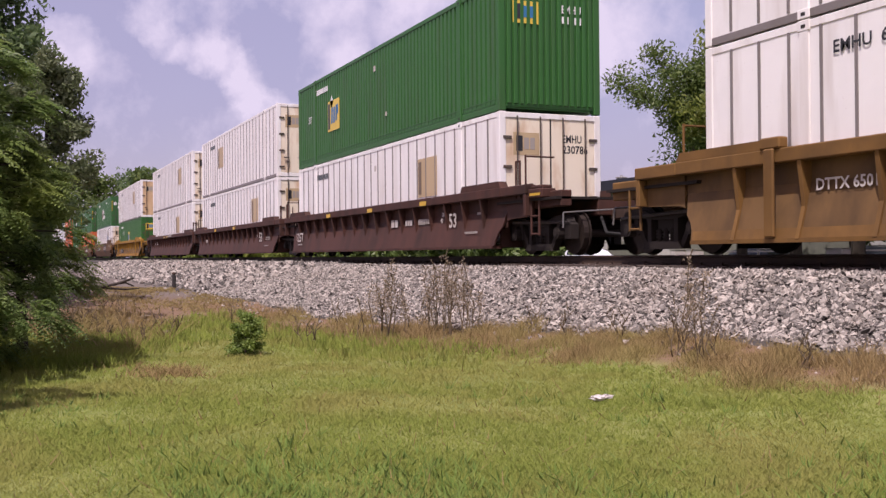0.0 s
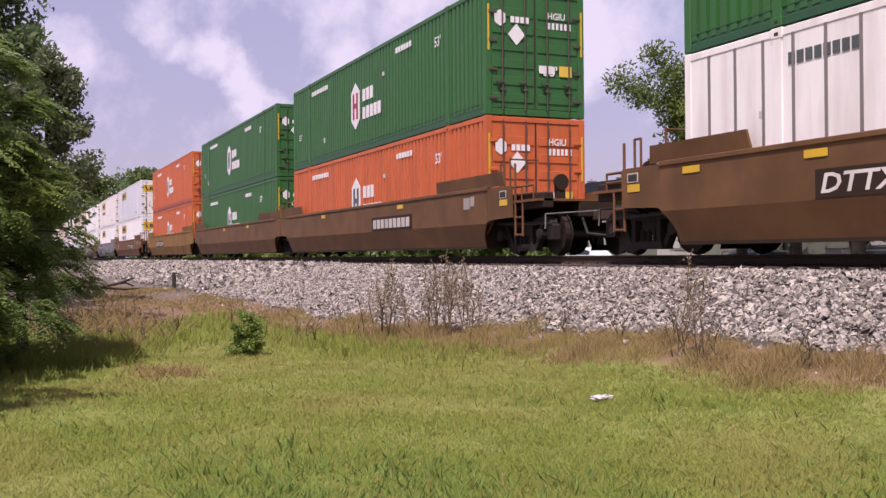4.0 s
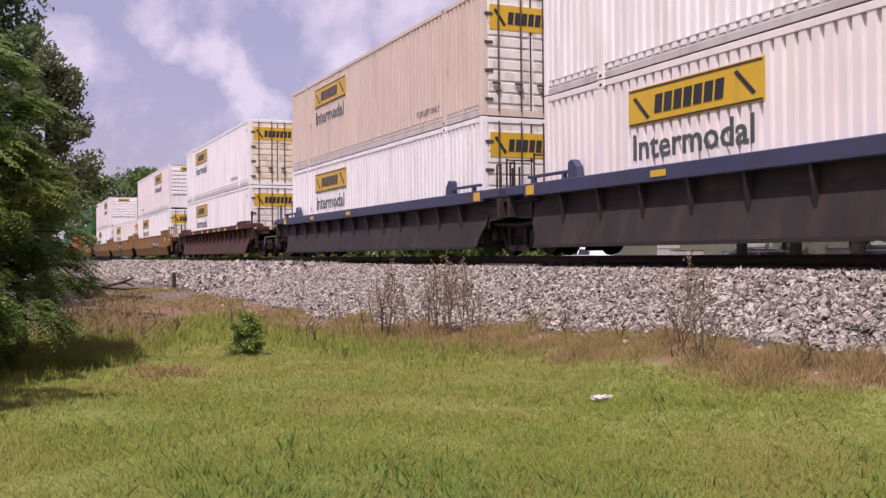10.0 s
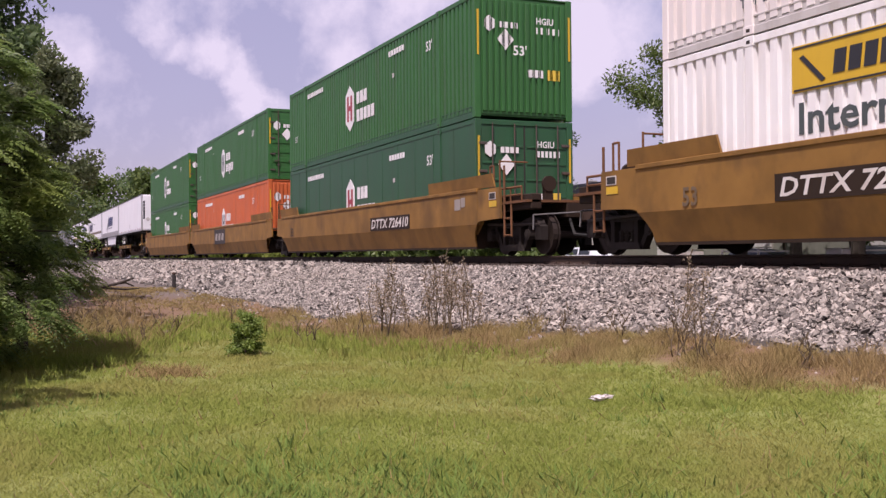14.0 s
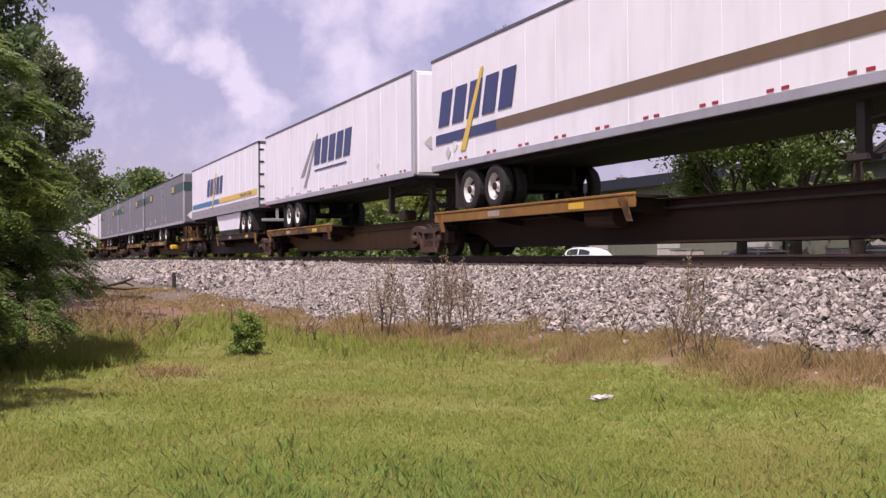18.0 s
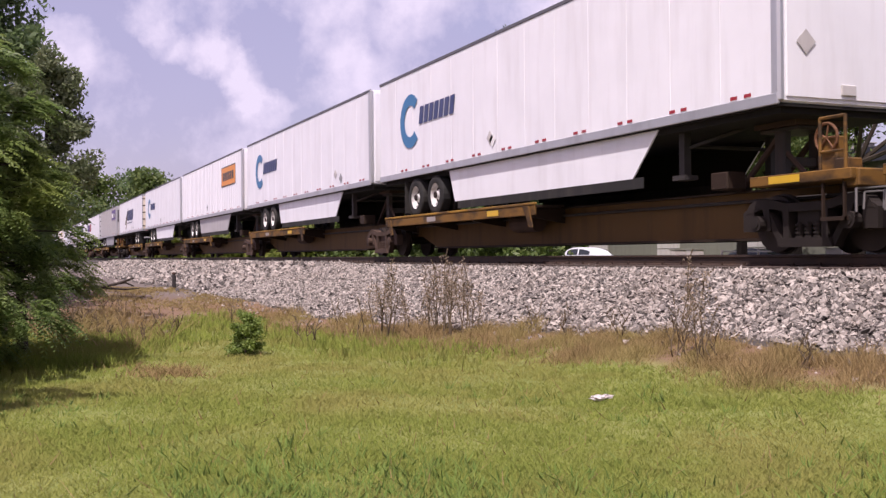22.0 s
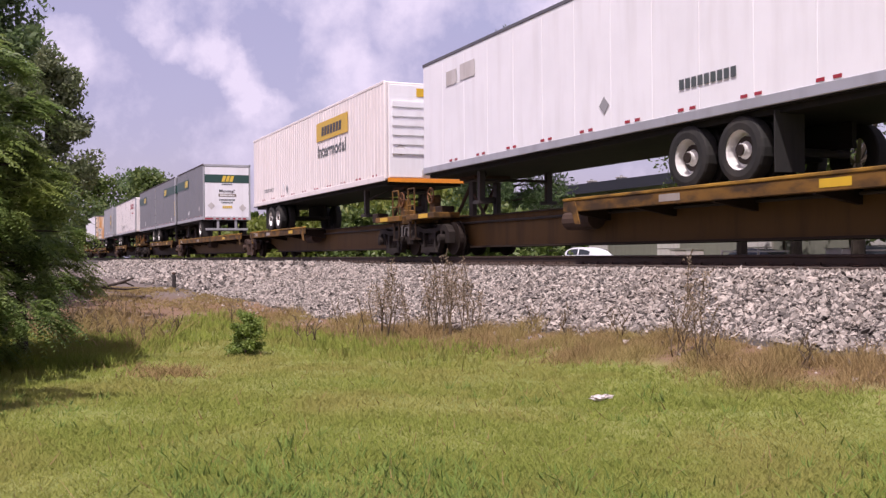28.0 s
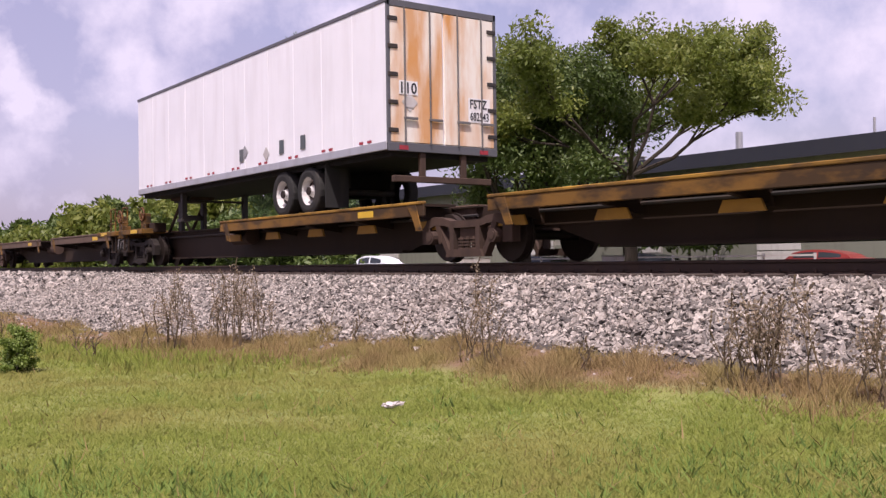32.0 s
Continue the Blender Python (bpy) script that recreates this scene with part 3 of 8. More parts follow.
def scatter_stones(name, count, xr, size, label):
    rng = np.random.default_rng(5 + count)
    base = np.array([(1, 0, 0), (-1, 0, 0), (0, 1, 0), (0, -1, 0), (0, 0, 1), (0, 0, -1)], float)
    tri = np.array([(0, 2, 4), (2, 1, 4), (1, 3, 4), (3, 0, 4), (2, 0, 5), (1, 2, 5), (3, 1, 5), (0, 3, 5)])
    u = rng.random(count)
    x = xr[0] + (xr[1] - xr[0]) * u
    ft = foot_at(x)
    spill = rng.random(count)
    y = np.where(spill < 0.007, ft - rng.random(count) ** 2 * 1.0, ft + (10.45 - ft) * rng.random(count))
    zf = np.array([ground_z(a, b) for a, b in zip(x, np.minimum(y, ft))])
    z = np.where(y > 9.25, TOP, np.where(y < ft, zf, zf + 0.02 + (y - ft) * (TOP - zf - 0.02) / (9.25 - ft)))
    s = size * (0.55 + 0.9 * rng.random(count) ** 1.5)
    pts = base[None] * (0.65 + 0.6 * rng.random((count, 6, 1))) + (rng.random((count, 6, 3)) - 0.5) * 0.9
    pts *= s[:, None, None] * (np.array([1.05, 1.0, 0.85])[None, None] * (0.6 + 0.85 * rng.random((count, 1, 3))))
    # each stone lies tipped its own way
    a = rng.normal(0, 0.6, count)
    c, sn = np.cos(a)[:, None], np.sin(a)[:, None]
    pts[..., 0], pts[..., 2] = pts[..., 0] * c - pts[..., 2] * sn, pts[..., 0] * sn + pts[..., 2] * c
    a = rng.random(count) * 6.28
    c, sn = np.cos(a)[:, None], np.sin(a)[:, None]
    px = pts[..., 0] * c - pts[..., 1] * sn
    py = pts[..., 0] * sn + pts[..., 1] * c
    verts = np.stack([px + x[:, None], py + y[:, None], pts[..., 2] + z[:, None] + 0.25 * s[:, None]], -1).reshape(-1, 3)
    faces = (tri[None] + (np.arange(count) * 6)[:, None, None]).reshape(-1, 3)
    return raw(name, verts, faces, "stone", "stuff", label, "stones")


scatter_stones("ballast_stones", 76000, (-30.0, -2.0), 0.033, "loose pale grey crushed stones on the bank")
scatter_stones("ballast_gravel", 16000, (-95.0, -30.0), 0.075, "far crushed stones along the bank")


def build_track():
    track = tagged(new("railway_track"), "weathered steel rails on dark wooden sleepers", "railway track", "", "structure")

    def rail():
        pts = [(-0.075, -0.17), (0.075, -0.17), (0.07, -0.155), (0.012, -0.135), (0.012, -0.04), (0.037, -0.03), (0.037, -0.004), (0.028, 0.0),
               (-0.028, 0.0), (-0.037, -0.004), (-0.037, -0.03), (-0.012, -0.04), (-0.012, -0.135), (-0.07, -0.155)]
        return prism(pts, -600.0, 300.0, "x")
    for y in (YC - 0.755, YC + 0.755):
        part("rail", ("rail", rail), "rail_steel", track, loc=(0, y, 0))

    def sleeper():
        return boxes((-0.115, 0.115, -1.3, 1.3, -0.30, -0.165), bevel=0.01)
    for i in range(70):
        x = 6 - i * 0.52
        part("sleeper", ("sleeper", sleeper), "tie", track, loc=(x, YC + random.uniform(-0.03, 0.03), 0))
    # rail spikes and plates
    bm = bmesh.new()
    for i in range(90):
        x = 6 - i * 0.52
        quad_box(bm, x - 0.09, x + 0.09, YC - 0.93, YC - 0.58, -0.172, -0.155)
        quad_box(bm, x - 0.05, x - 0.02, YC - 0.86, YC - 0.83, -0.16, -0.11)
    part("tie_plate", bm, "rail_steel", track)


build_track()


# ---- plants ----
def blades(name, n, place, size, material, label, category, per=4, lean=0.35, seed=1, thin=1.0, clump=0.08):
    """Tufts of thin blades; place gives x, y and keep for arrays of random numbers."""
    rng = np.random.default_rng(seed)
    x, y = place(rng, n)
    z = np.array([ground_z(a, b) for a, b in zip(x, y)])
    n = len(x)
    x, y, z = (np.repeat(q, per) for q in (x, y, z))
    k = len(x)
    h = size * (0.5 + rng.random(k)) * (1.0 + clump * np.sin(x * 2.3 + 1.7 * np.sin(y * 2.9)) + clump * np.sin(x * 5.9 + y * 4.1))
    a = rng.random(k) * 6.283
    w = (0.0035 + 0.0030 * rng.random(k)) * thin
    w = w * (1 + 0.05 * np.hypot(x, y))
    dx, dy = np.cos(a), np.sin(a)
    ox, oy = rng.normal(0, 0.03, k), rng.normal(0, 0.03, k)
    lx, ly = rng.normal(0, lean, k) * h, rng.normal(0, lean, k) * h
    p = np.empty((k, 3, 3))
    for i, (sd, up, ln) in enumerate(((-1, 0, 0), (1, 0, 0), (-0.2, 1.0, 1.0))):
        p[:, i, 0] = x + ox + sd * w * dx + ln * lx
        p[:, i, 1] = y + oy + sd * w * dy + ln * ly
        p[:, i, 2] = z - 0.01 + up * h
    faces = np.arange(k * 3).reshape(-1, 3)
    return raw(name, p.reshape(-1, 3), faces, material, "stuff", label, category)


def drawn_in(x):
    """How far the lawn's edge draws back from the bank, further along."""
    return 0.8 * np.clip((-x - 12.0) / 6.0, 0, 1)


def lawn_place(rng, n):
    d = 4.6 + 17.0 * rng.random(n) ** 1.6
    a = np.radians(HEAD - 26 + rng.random(n) * 66)
    x, y = -d * np.cos(a), d * np.sin(a)
    k = (y - 0.125 * x < 7.25 - drawn_in(x) + 0.5 * rng.random(n)) & (y < 7.2) & (-x - 1.5 * y < 15.0)
    return x[k], y[k]


def tall_place(rng, n):
    d = 7.0 + 17.0 * rng.random(n)
    a = np.radians(HEAD - 26 + rng.random(n) * 66)
    x, y = -d * np.cos(a), d * np.sin(a)
    e = y - 0.125 * x
    e = e + drawn_in(x)
    k = (np.abs(e - 6.9) < 0.6 + 0.6 * rng.random(n)) & (x < -11) & (-x - 1.5 * y < 15.5)
    k |= (np.abs(-x - 1.5 * y - 13.0) < 1.2 + 1.2 * rng.random(n)) & (e < 7.4) & (y > -2.0)
    return x[k], y[k]


def dry_place(rng, n):
    x = -45 + 43 * rng.random(n)
    y = 4.5 + 3.3 * rng.random(n)
    ft = foot_at(x)
    e = y - 0.125 * x
    k = (e > 7.15 - drawn_in(x) + 0.25 * np.sin(x * 1.9) + 0.7 * rng.random(n)) & (y < ft + 0.2 + 0.2 * np.sin(x * 3.1))
    clump = np.sin(x * 1.7 + 2 * np.sin(y * 2.1)) + np.sin(x * 0.6) + np.where(x > -16, 2.2, -0.9)
    k &= (clump + rng.normal(0, 0.5, n) > 0.3) & (x > -21 - 3 * rng.random(n) ** 2)
    return x[k], y[k]


def round_place(rng, n):
    d = 0.4 + 13.0 * rng.random(n) ** 0.7
    a = rng.random(n) * 6.283
    x, y = -d * np.cos(a), d * np.sin(a)
    turn = np.degrees(np.arctan2(y, -x))
    k = (y < 6.9) & ((d < 4.7) | (turn < HEAD - 25.5) | (turn > HEAD + 39.5))
    return x[k], y[k]


def tuft_place(rng, n):
    """Broad-bladed tufts that grow in drifts, thickest close by."""
    x, y = lawn_place(rng, n)
    drift = np.sin(x * 1.1 + 2.0 * np.sin(y * 0.8)) + np.sin(y * 1.9 - x * 0.6 + 1.0)
    k = (drift + rng.normal(0, 0.5, len(x)) > 0.5) & (np.hypot(x, y) < 6.3 + 5.0 * rng.random(len(x)) ** 2)
    return x[k], y[k]


def turf_place(rng, n):
    x = -36 + 25 * rng.random(n)
    y = 2.0 + 5.6 * rng.random(n)
    ft = foot_at(x)
    k = ((y - 0.125 * x > 7.2 - drawn_in(x)) | (-x - 1.5 * y > 14.0)) & (y < ft)
    k &= np.sin(x * 0.9 + 1.4 * np.sin(y * 1.3)) + np.sin(y * 2.3 + x * 0.4) + rng.normal(0, 0.7, n) > -0.4
    return x[k], y[k]


def worn_place(rng, n):
    """Two worn spots in the lawn near the tree."""
    big = rng.random(n) < 0.75
    x = np.where(big, -11.95 + rng.normal(0, 0.26, n), -13.1 + rng.normal(0, 0.2, n))
    y = np.where(big, 1.82 + rng.normal(0, 0.22, n), 1.15 + rng.normal(0, 0.2, n))
    return x, y


def shade_place(rng, n):
    """Rank green grass between the lawn and the feathery tree."""
    d, a = 12.9 + 4.2 * rng.random(n), np.radians(-1.5 + 8.0 * rng.random(n) ** 1.3)
    return -d * np.cos(a), d * np.sin(a)


def edge_place(rng, n):
    """Lush strip where the lawn meets the dry weeds, further along."""
    x, y = tall_place(rng, n)
    k = rng.random(len(x)) < np.clip((-x - 9.0) / 5.0, 0, 1)
    return x[k], y[k]


blades("lawn_grass", 150000, lawn_place, 0.040, "grass", "short mown green grass", "grass", 4, 0.85, 1)
blades("rough_lawn", 15000, round_place, 0.042, "grass", "mown green grass round the viewpoint", "grass", 4, 0.5, 8, 1.6)
blades("grass_tufts", 9000, tuft_place, 0.080, "grass_deep", "broad-bladed deep green tufts in the mown lawn", "grass", 7, 0.6, 7, 1.5)
blades("straw_blades", 1500, lawn_place, 0.10, "dry_grass", "scattered dry straw blades in the lawn", "grass", 1, 0.9, 17, 0.9)
blades("tall_grass", 20000, edge_place, 0.13, "grass_lush", "taller yellow-green grass at the lawn's edge", "grass", 5, 0.4, 2)
blades("rank_grass", 4200, shade_place, 0.15, "grass_lush", "rank green grass by the tree", "grass", 5, 0.4, 29)
blades("dead_turf", 17000, turf_place, 0.06, "dry_grass", "sparse dead brown turf on bare earth", "grass", 4, 0.7, 6)
blades("worn_turf", 240, worn_place, 0.085, "dry_grass", "worn brown spots in the lawn", "grass", 6, 0.8, 23)
blades("dry_weeds", 62000, dry_place, 0.105, "dry_grass", "dry brown grass along the foot of the bank", "grass", 6, 0.55, 3, 0.55, 0.45)


def branch_points(rng, base, top, n, spread, droop=0.0, low=0.25):
    """Paths of limbs from a stem: lists of points."""
    limbs = []
    base, top = Vector(base), Vector(top)
    for i in range(n):
        k = low + (1 - low) * (i + rng.random()) / n
        p = base.lerp(top, k)
        a = rng.random() * 6.283
        ln = spread * (1.15 - 0.65 * k) * (0.7 + 0.5 * rng.random())
        d = Vector((math.cos(a), math.sin(a), 0.55 - 0.3 * (1 - k)))
        q = p + d * ln * 0.5
        r = q + Vector((d.x, d.y, d.z * 0.4 - droop)) * ln * 0.5
        limbs.append((p, q, r, 1 - k))
    return limbs


def make_tree(name, foot, height, spread, leaf, n_leaf, leaf_size, label, limbs=16, stem=0.16, seed=3, crown_from=0.25, droop=0.0, squash=0.75, low=0.25):
    rng = np.random.default_rng(seed)
    rr = random.Random(seed)
    tree = tagged(new(name), label, "tree" if "tree" in name or "pine" in name else "shrub")
    foot = Vector(foot)
    top = foot + Vector((rr.uniform(-0.05, 0.05) * height, rr.uniform(-0.05, 0.05) * height, height * 0.94))
    paths = branch_points(rr, foot.lerp(top, crown_from), top, limbs, spread, droop, low)
    bm = bmesh.new()
    mid = foot.lerp(top, 0.5) + Vector((rr.uniform(-1, 1), rr.uniform(-1, 1), 0)) * stem
    tube(bm, foot - Vector((0, 0, 0.1)), foot.lerp(top, 0.06), stem * 1.5, stem * 1.05)
    tube(bm, foot.lerp(top, 0.06), mid, stem * 1.05, stem * 0.65)
    tube(bm, mid, top, stem * 0.65, stem * 0.12)
    for p, q, r, k in paths:
        tube(bm, p, q, stem * (0.22 + 0.3 * k), stem * 0.2, 6)
        tube(bm, q, r, stem * 0.2, stem * 0.06, 6)
    trunk = part("trunk", bm, "bark", tree)
    trunk["label"] = "rough grey-brown trunk and limbs"
    # leaves in clumps round the limbs' outer halves
    centres, radii = [], []
    for p, q, r, k in paths:
        for f in (0.35, 0.7, 1.0):
            c = (p.lerp(q, f * 2) if f < 0.5 else q.lerp(r, f * 2 - 1))
            centres.append(c)
            radii.append(spread * (0.16 + 0.16 * rr.random()) * (0.8 + 0.5 * f))
    centres.append(top)
    radii.append(spread * 0.22)
    centres, radii = np.array([tuple(c) for c in centres]), np.array(radii)
    pick = rng.integers(0, len(centres), n_leaf)
    d = rng.normal(0, 1, (n_leaf, 3))
    d /= np.linalg.norm(d, axis=1)[:, None]
    pos = centres[pick] + d * (radii[pick] * rng.random(n_leaf) ** 0.45)[:, None] * np.array([1, 1, squash])
    a = rng.normal(0, 1, (n_leaf, 3))
    a /= np.linalg.norm(a, axis=1)[:, None]
    b = np.cross(a, rng.normal(0, 1, (n_leaf, 3)))
    b /= np.linalg.norm(b, axis=1)[:, None] + 1e-9
    s = leaf_size * (0.6 + 0.8 * rng.random(n_leaf))[:, None]
    wide = 0.42
    v = np.stack([pos - a * s, pos + b * s * wide, pos + a * s, pos - b * s * wide], 1).reshape(-1, 3)
    f = np.arange(n_leaf * 4).reshape(-1, 4)
    crown = raw("crown", v, f, leaf, "", "uneven leafy crown with gaps")
    crown.parent = tree
    return tree


def frond_tree(name, foot, height, spread, leaf, n_frond, frond, label, limbs, stem, seed, crown_from):
    """A tree of compound leaves: fronds droop outward from the limbs, each with two rows of leaflets."""
    rng = np.random.default_rng(seed)
    rr = random.Random(seed)
    tree = tagged(new(name), label, "tree" if "tree" in name else "shrub")
    foot = Vector(foot)
    top = foot + Vector((rr.uniform(-0.04, 0.04) * height, rr.uniform(-0.04, 0.04) * height, height * 0.92))
    paths = branch_points(rr, foot.lerp(top, crown_from), top, limbs, spread, 0.18, 0.0)
    bm = bmesh.new()
    mid = foot.lerp(top, 0.5) + Vector((rr.uniform(-1, 1), rr.uniform(-1, 1), 0)) * stem
    tube(bm, foot - Vector((0, 0, 0.1)), foot.lerp(top, 0.06), stem * 1.5, stem * 1.05)
    tube(bm, foot.lerp(top, 0.06), mid, stem * 1.05, stem * 0.65)
    tube(bm, mid, top, stem * 0.65, stem * 0.12)
    for p, q, r, k in paths:
        tube(bm, p, q, stem * (0.22 + 0.3 * k), stem * 0.2, 6)
        tube(bm, q, r, stem * 0.2, stem * 0.06, 6)
    part("trunk", bm, "bark", tree, "rough grey-brown trunk and limbs")
    # roots of the fronds, gathered in sprays along the limbs' outer two thirds
    sprays = []
    for p, q, r, k in paths:
        for f in (0.3, 0.5, 0.7, 0.85, 1.0, 1.0):
            c = p.lerp(q, f * 2) if f < 0.5 else q.lerp(r, f * 2 - 1)
            sprays.append(tuple(c + Vector((rr.uniform(-1, 1), rr.uniform(-1, 1), rr.uniform(-0.7, 0.7))) * spread * 0.16))
    sprays += [tuple(top), tuple(foot.lerp(top, 0.95))]
    sprays = np.array(sprays)
    pick = rng.integers(0, len(sprays), n_frond)
    p0 = sprays[pick] + rng.normal(0, 0.055 * spread, (n_frond, 3))
    out = p0 - np.array(tuple(foot.lerp(top, 0.5)))
    out[:, 2] *= 0.35
    out /= np.linalg.norm(out, axis=1)[:, None] + 1e-9
    d = out + rng.normal(0, 0.55, (n_frond, 3))
    d[:, 2] = d[:, 2] * 0.5 + 0.05
    d /= np.linalg.norm(d, axis=1)[:, None]
    side = np.cross(d, np.array([0, 0, 1.0])) + rng.normal(0, 0.25, (n_frond, 3))
    side /= np.linalg.norm(side, axis=1)[:, None] + 1e-9
    ln = frond * (0.65 + 0.6 * rng.random(n_frond))
    m = 8
    quads = []
    for j in range(m):
        u = (j + 0.6) / m
        # the stalk bends down towards its tip
        c = p0 + d * (ln * u)[:, None] - np.array([0, 0, 1.0]) * (ln * 0.55 * u * u)[:, None]
        leaf_len = ln * 0.26 * (1.0 - 0.75 * (u - 0.4) ** 2 * 2.2)
        fwd = d * 0.45 - np.array([0, 0, 0.5]) * u
        for sg in (-1, 1):
            a = side * sg + fwd + rng.normal(0, 0.12, (n_frond, 3))
            a /= np.linalg.norm(a, axis=1)[:, None]
            b = d - a * np.sum(d * a, axis=1)[:, None]
            b /= np.linalg.norm(b, axis=1)[:, None] + 1e-9
            L = leaf_len[:, None]
            quads.append(np.stack([c, c + a * L * 0.5 + b * L * 0.23, c + a * L, c + a * L * 0.5 - b * L * 0.23], 1))
    v = np.concatenate(quads, 0).reshape(-1, 3)
    crown = raw("crown", v, np.arange(len(v)).reshape(-1, 4), leaf, "", "uneven crown of drooping feathery leaves with gaps")
    crown.parent = tree
    return tree


def vase_tree(name, foot, height, spread, leaf, n_leaf, leaf_size, label, seed, clump, flat=1.0, fork_at=0.2, airy=0.5):
    """A tree whose limbs fork up and outward from a short trunk, leafy at the twigs' ends."""
    rng = np.random.default_rng(seed)
    rr = random.Random(seed)
    tree = tagged(new(name), label, "tree")
    foot = Vector(foot)
    bm = bmesh.new()
    fork = foot + Vector((0, 0, height * fork_at))
    tube(bm, foot - Vector((0, 0, 0.2)), fork, 0.34, 0.26)
    ends = []

    def grow(p, way, ln, thick, level):
        q = p + way * ln * 0.55 + Vector((rr.uniform(-0.1, 0.1), rr.uniform(-0.1, 0.1), 0)) * ln
        r = q + (way + Vector((0, 0, rr.uniform(-0.05, 0.3)))).normalized() * ln * 0.5
        tube(bm, p, q, thick, thick * 0.75, 6)
        tube(bm, q, r, thick * 0.75, thick * 0.5, 6)
        if level:
            for k in range(rr.randint(3, 4)):
                turn = Vector((rr.uniform(-1, 1), rr.uniform(-1, 1), rr.uniform(-0.35, 0.75)))
                grow(q.lerp(r, 0.3 + 0.7 * rr.random()) if k else r, (way * 0.8 + turn * 0.75).normalized(), ln * rr.uniform(0.55, 0.75), thick * 0.5, level - 1)
        else:
            ends.extend([(q, 0.7), (r, 1.0)])
    for i in range(9):
        a = 6.283 * (i + rr.uniform(-0.3, 0.3)) / 8
        up = flat * (0.55 + 0.75 * rr.random()) if i else 2.2
        way = Vector((math.cos(a), math.sin(a), up))
        way.normalize()
        ln = min(height * (0.62 - fork_at) / way.z, spread * 0.62 / max(0.3, math.hypot(way.x, way.y)))
        grow(fork, way, ln, 0.12, 2)
    part("trunk", bm, "bark", tree, "dark forking trunk and limbs")
    cen = np.array([tuple(p) for p, w in ends])
    rad = np.array([clump * w * rr.uniform(0.6, 1.15) for p, w in ends])
    pick = rng.integers(0, len(cen), n_leaf)
    d = rng.normal(0, 1, (n_leaf, 3))
    d /= np.linalg.norm(d, axis=1)[:, None]
    pos = cen[pick] + d * (rad[pick] * rng.random(n_leaf) ** airy)[:, None] * np.array([1, 1, 0.7])
    a = rng.normal(0, 1, (n_leaf, 3))
    a /= np.linalg.norm(a, axis=1)[:, None]
    b = np.cross(a, rng.normal(0, 1, (n_leaf, 3)))
    b /= np.linalg.norm(b, axis=1)[:, None] + 1e-9
    s = leaf_size * (0.6 + 0.8 * rng.random(n_leaf))[:, None]
    v = np.stack([pos - a * s, pos + b * s * 0.42, pos + a * s, pos - b * s * 0.42], 1).reshape(-1, 3)
    crown = raw("crown", v, np.arange(n_leaf * 4).reshape(-1, 4), leaf, "", "airy sunlit crown with gaps")
    crown.parent = tree
    return tree


def make_pine(name, foot, height, spread, label, n_leaf=14000, seed=4):
    rr = random.Random(seed)
    rng = np.random.default_rng(seed)
    tree = tagged(new(name), label, "tree")
    foot = Vector(foot)
    top = foot + Vector((0.2, 0, height))
    bm = tubes([(foot - Vector((0, 0, 0.2)), foot.lerp(top, 0.5), 0.30, 0.2), (foot.lerp(top, 0.5), top, 0.2, 0.03)])
    cen, rad = [], []
    for i in range(96):
        k = 0.16 + 0.84 * i / 96
        p = foot.lerp(top, k)
        a = i * 2.399 + rr.uniform(-0.4, 0.4)
        ln = spread * 0.80 * math.sqrt(max(0.02, 1.0 - ((k - 0.46) / 0.60) ** 2)) * rr.uniform(0.6, 1.12)
        e = p + Vector((math.cos(a) * ln, math.sin(a) * ln, ln * rr.uniform(0.05, 0.5)))
        tube(bm, p, e, 0.07, 0.02, 5)
        for f in (0.45, 0.7, 0.9, 1.0):
            cen.append(tuple(p.lerp(e, f)))
            rad.append(spread * rr.uniform(0.10, 0.20))
    part("trunk", bm, "bark", tree)
    cen, rad = np.array(cen), np.array(rad)
    pick = rng.integers(0, len(cen), n_leaf)
    d = rng.normal(0, 1, (n_leaf, 3))
    d /= np.linalg.norm(d, axis=1)[:, None]
    pos = cen[pick] + d * (rad[pick] * rng.random(n_leaf) ** 0.5)[:, None] * np.array([1, 1, 0.8])
    a = d + rng.normal(0, 0.5, d.shape) + np.array([0, 0, 0.3])
    a /= np.linalg.norm(a, axis=1)[:, None]
    b = np.cross(a, rng.normal(0, 1, d.shape))
    b /= np.linalg.norm(b, axis=1)[:, None] + 1e-9
    s = 0.17 * (0.6 + 0.8 * rng.random(n_leaf))[:, None]
    v = np.stack([pos - a * s, pos + b * s * 0.22, pos + a * s, pos - b * s * 0.3], 1).reshape(-1, 3)
    crown = raw("crown", v, np.arange(n_leaf * 4).reshape(-1, 4), "needle", "", "tufted dark needles")
    crown.parent = tree
    return tree


def spot(deg, dist):
    """A place on the ground by its bearing from the track's line and its distance from the camera."""
    a = radians(deg)
    return Vector((-dist * math.cos(a), dist * math.sin(a), 0))


def rooted(deg, dist, sink=0.0):
    p = spot(deg, dist)
    p.z = ground_z(p.x, p.y) - sink
    return p


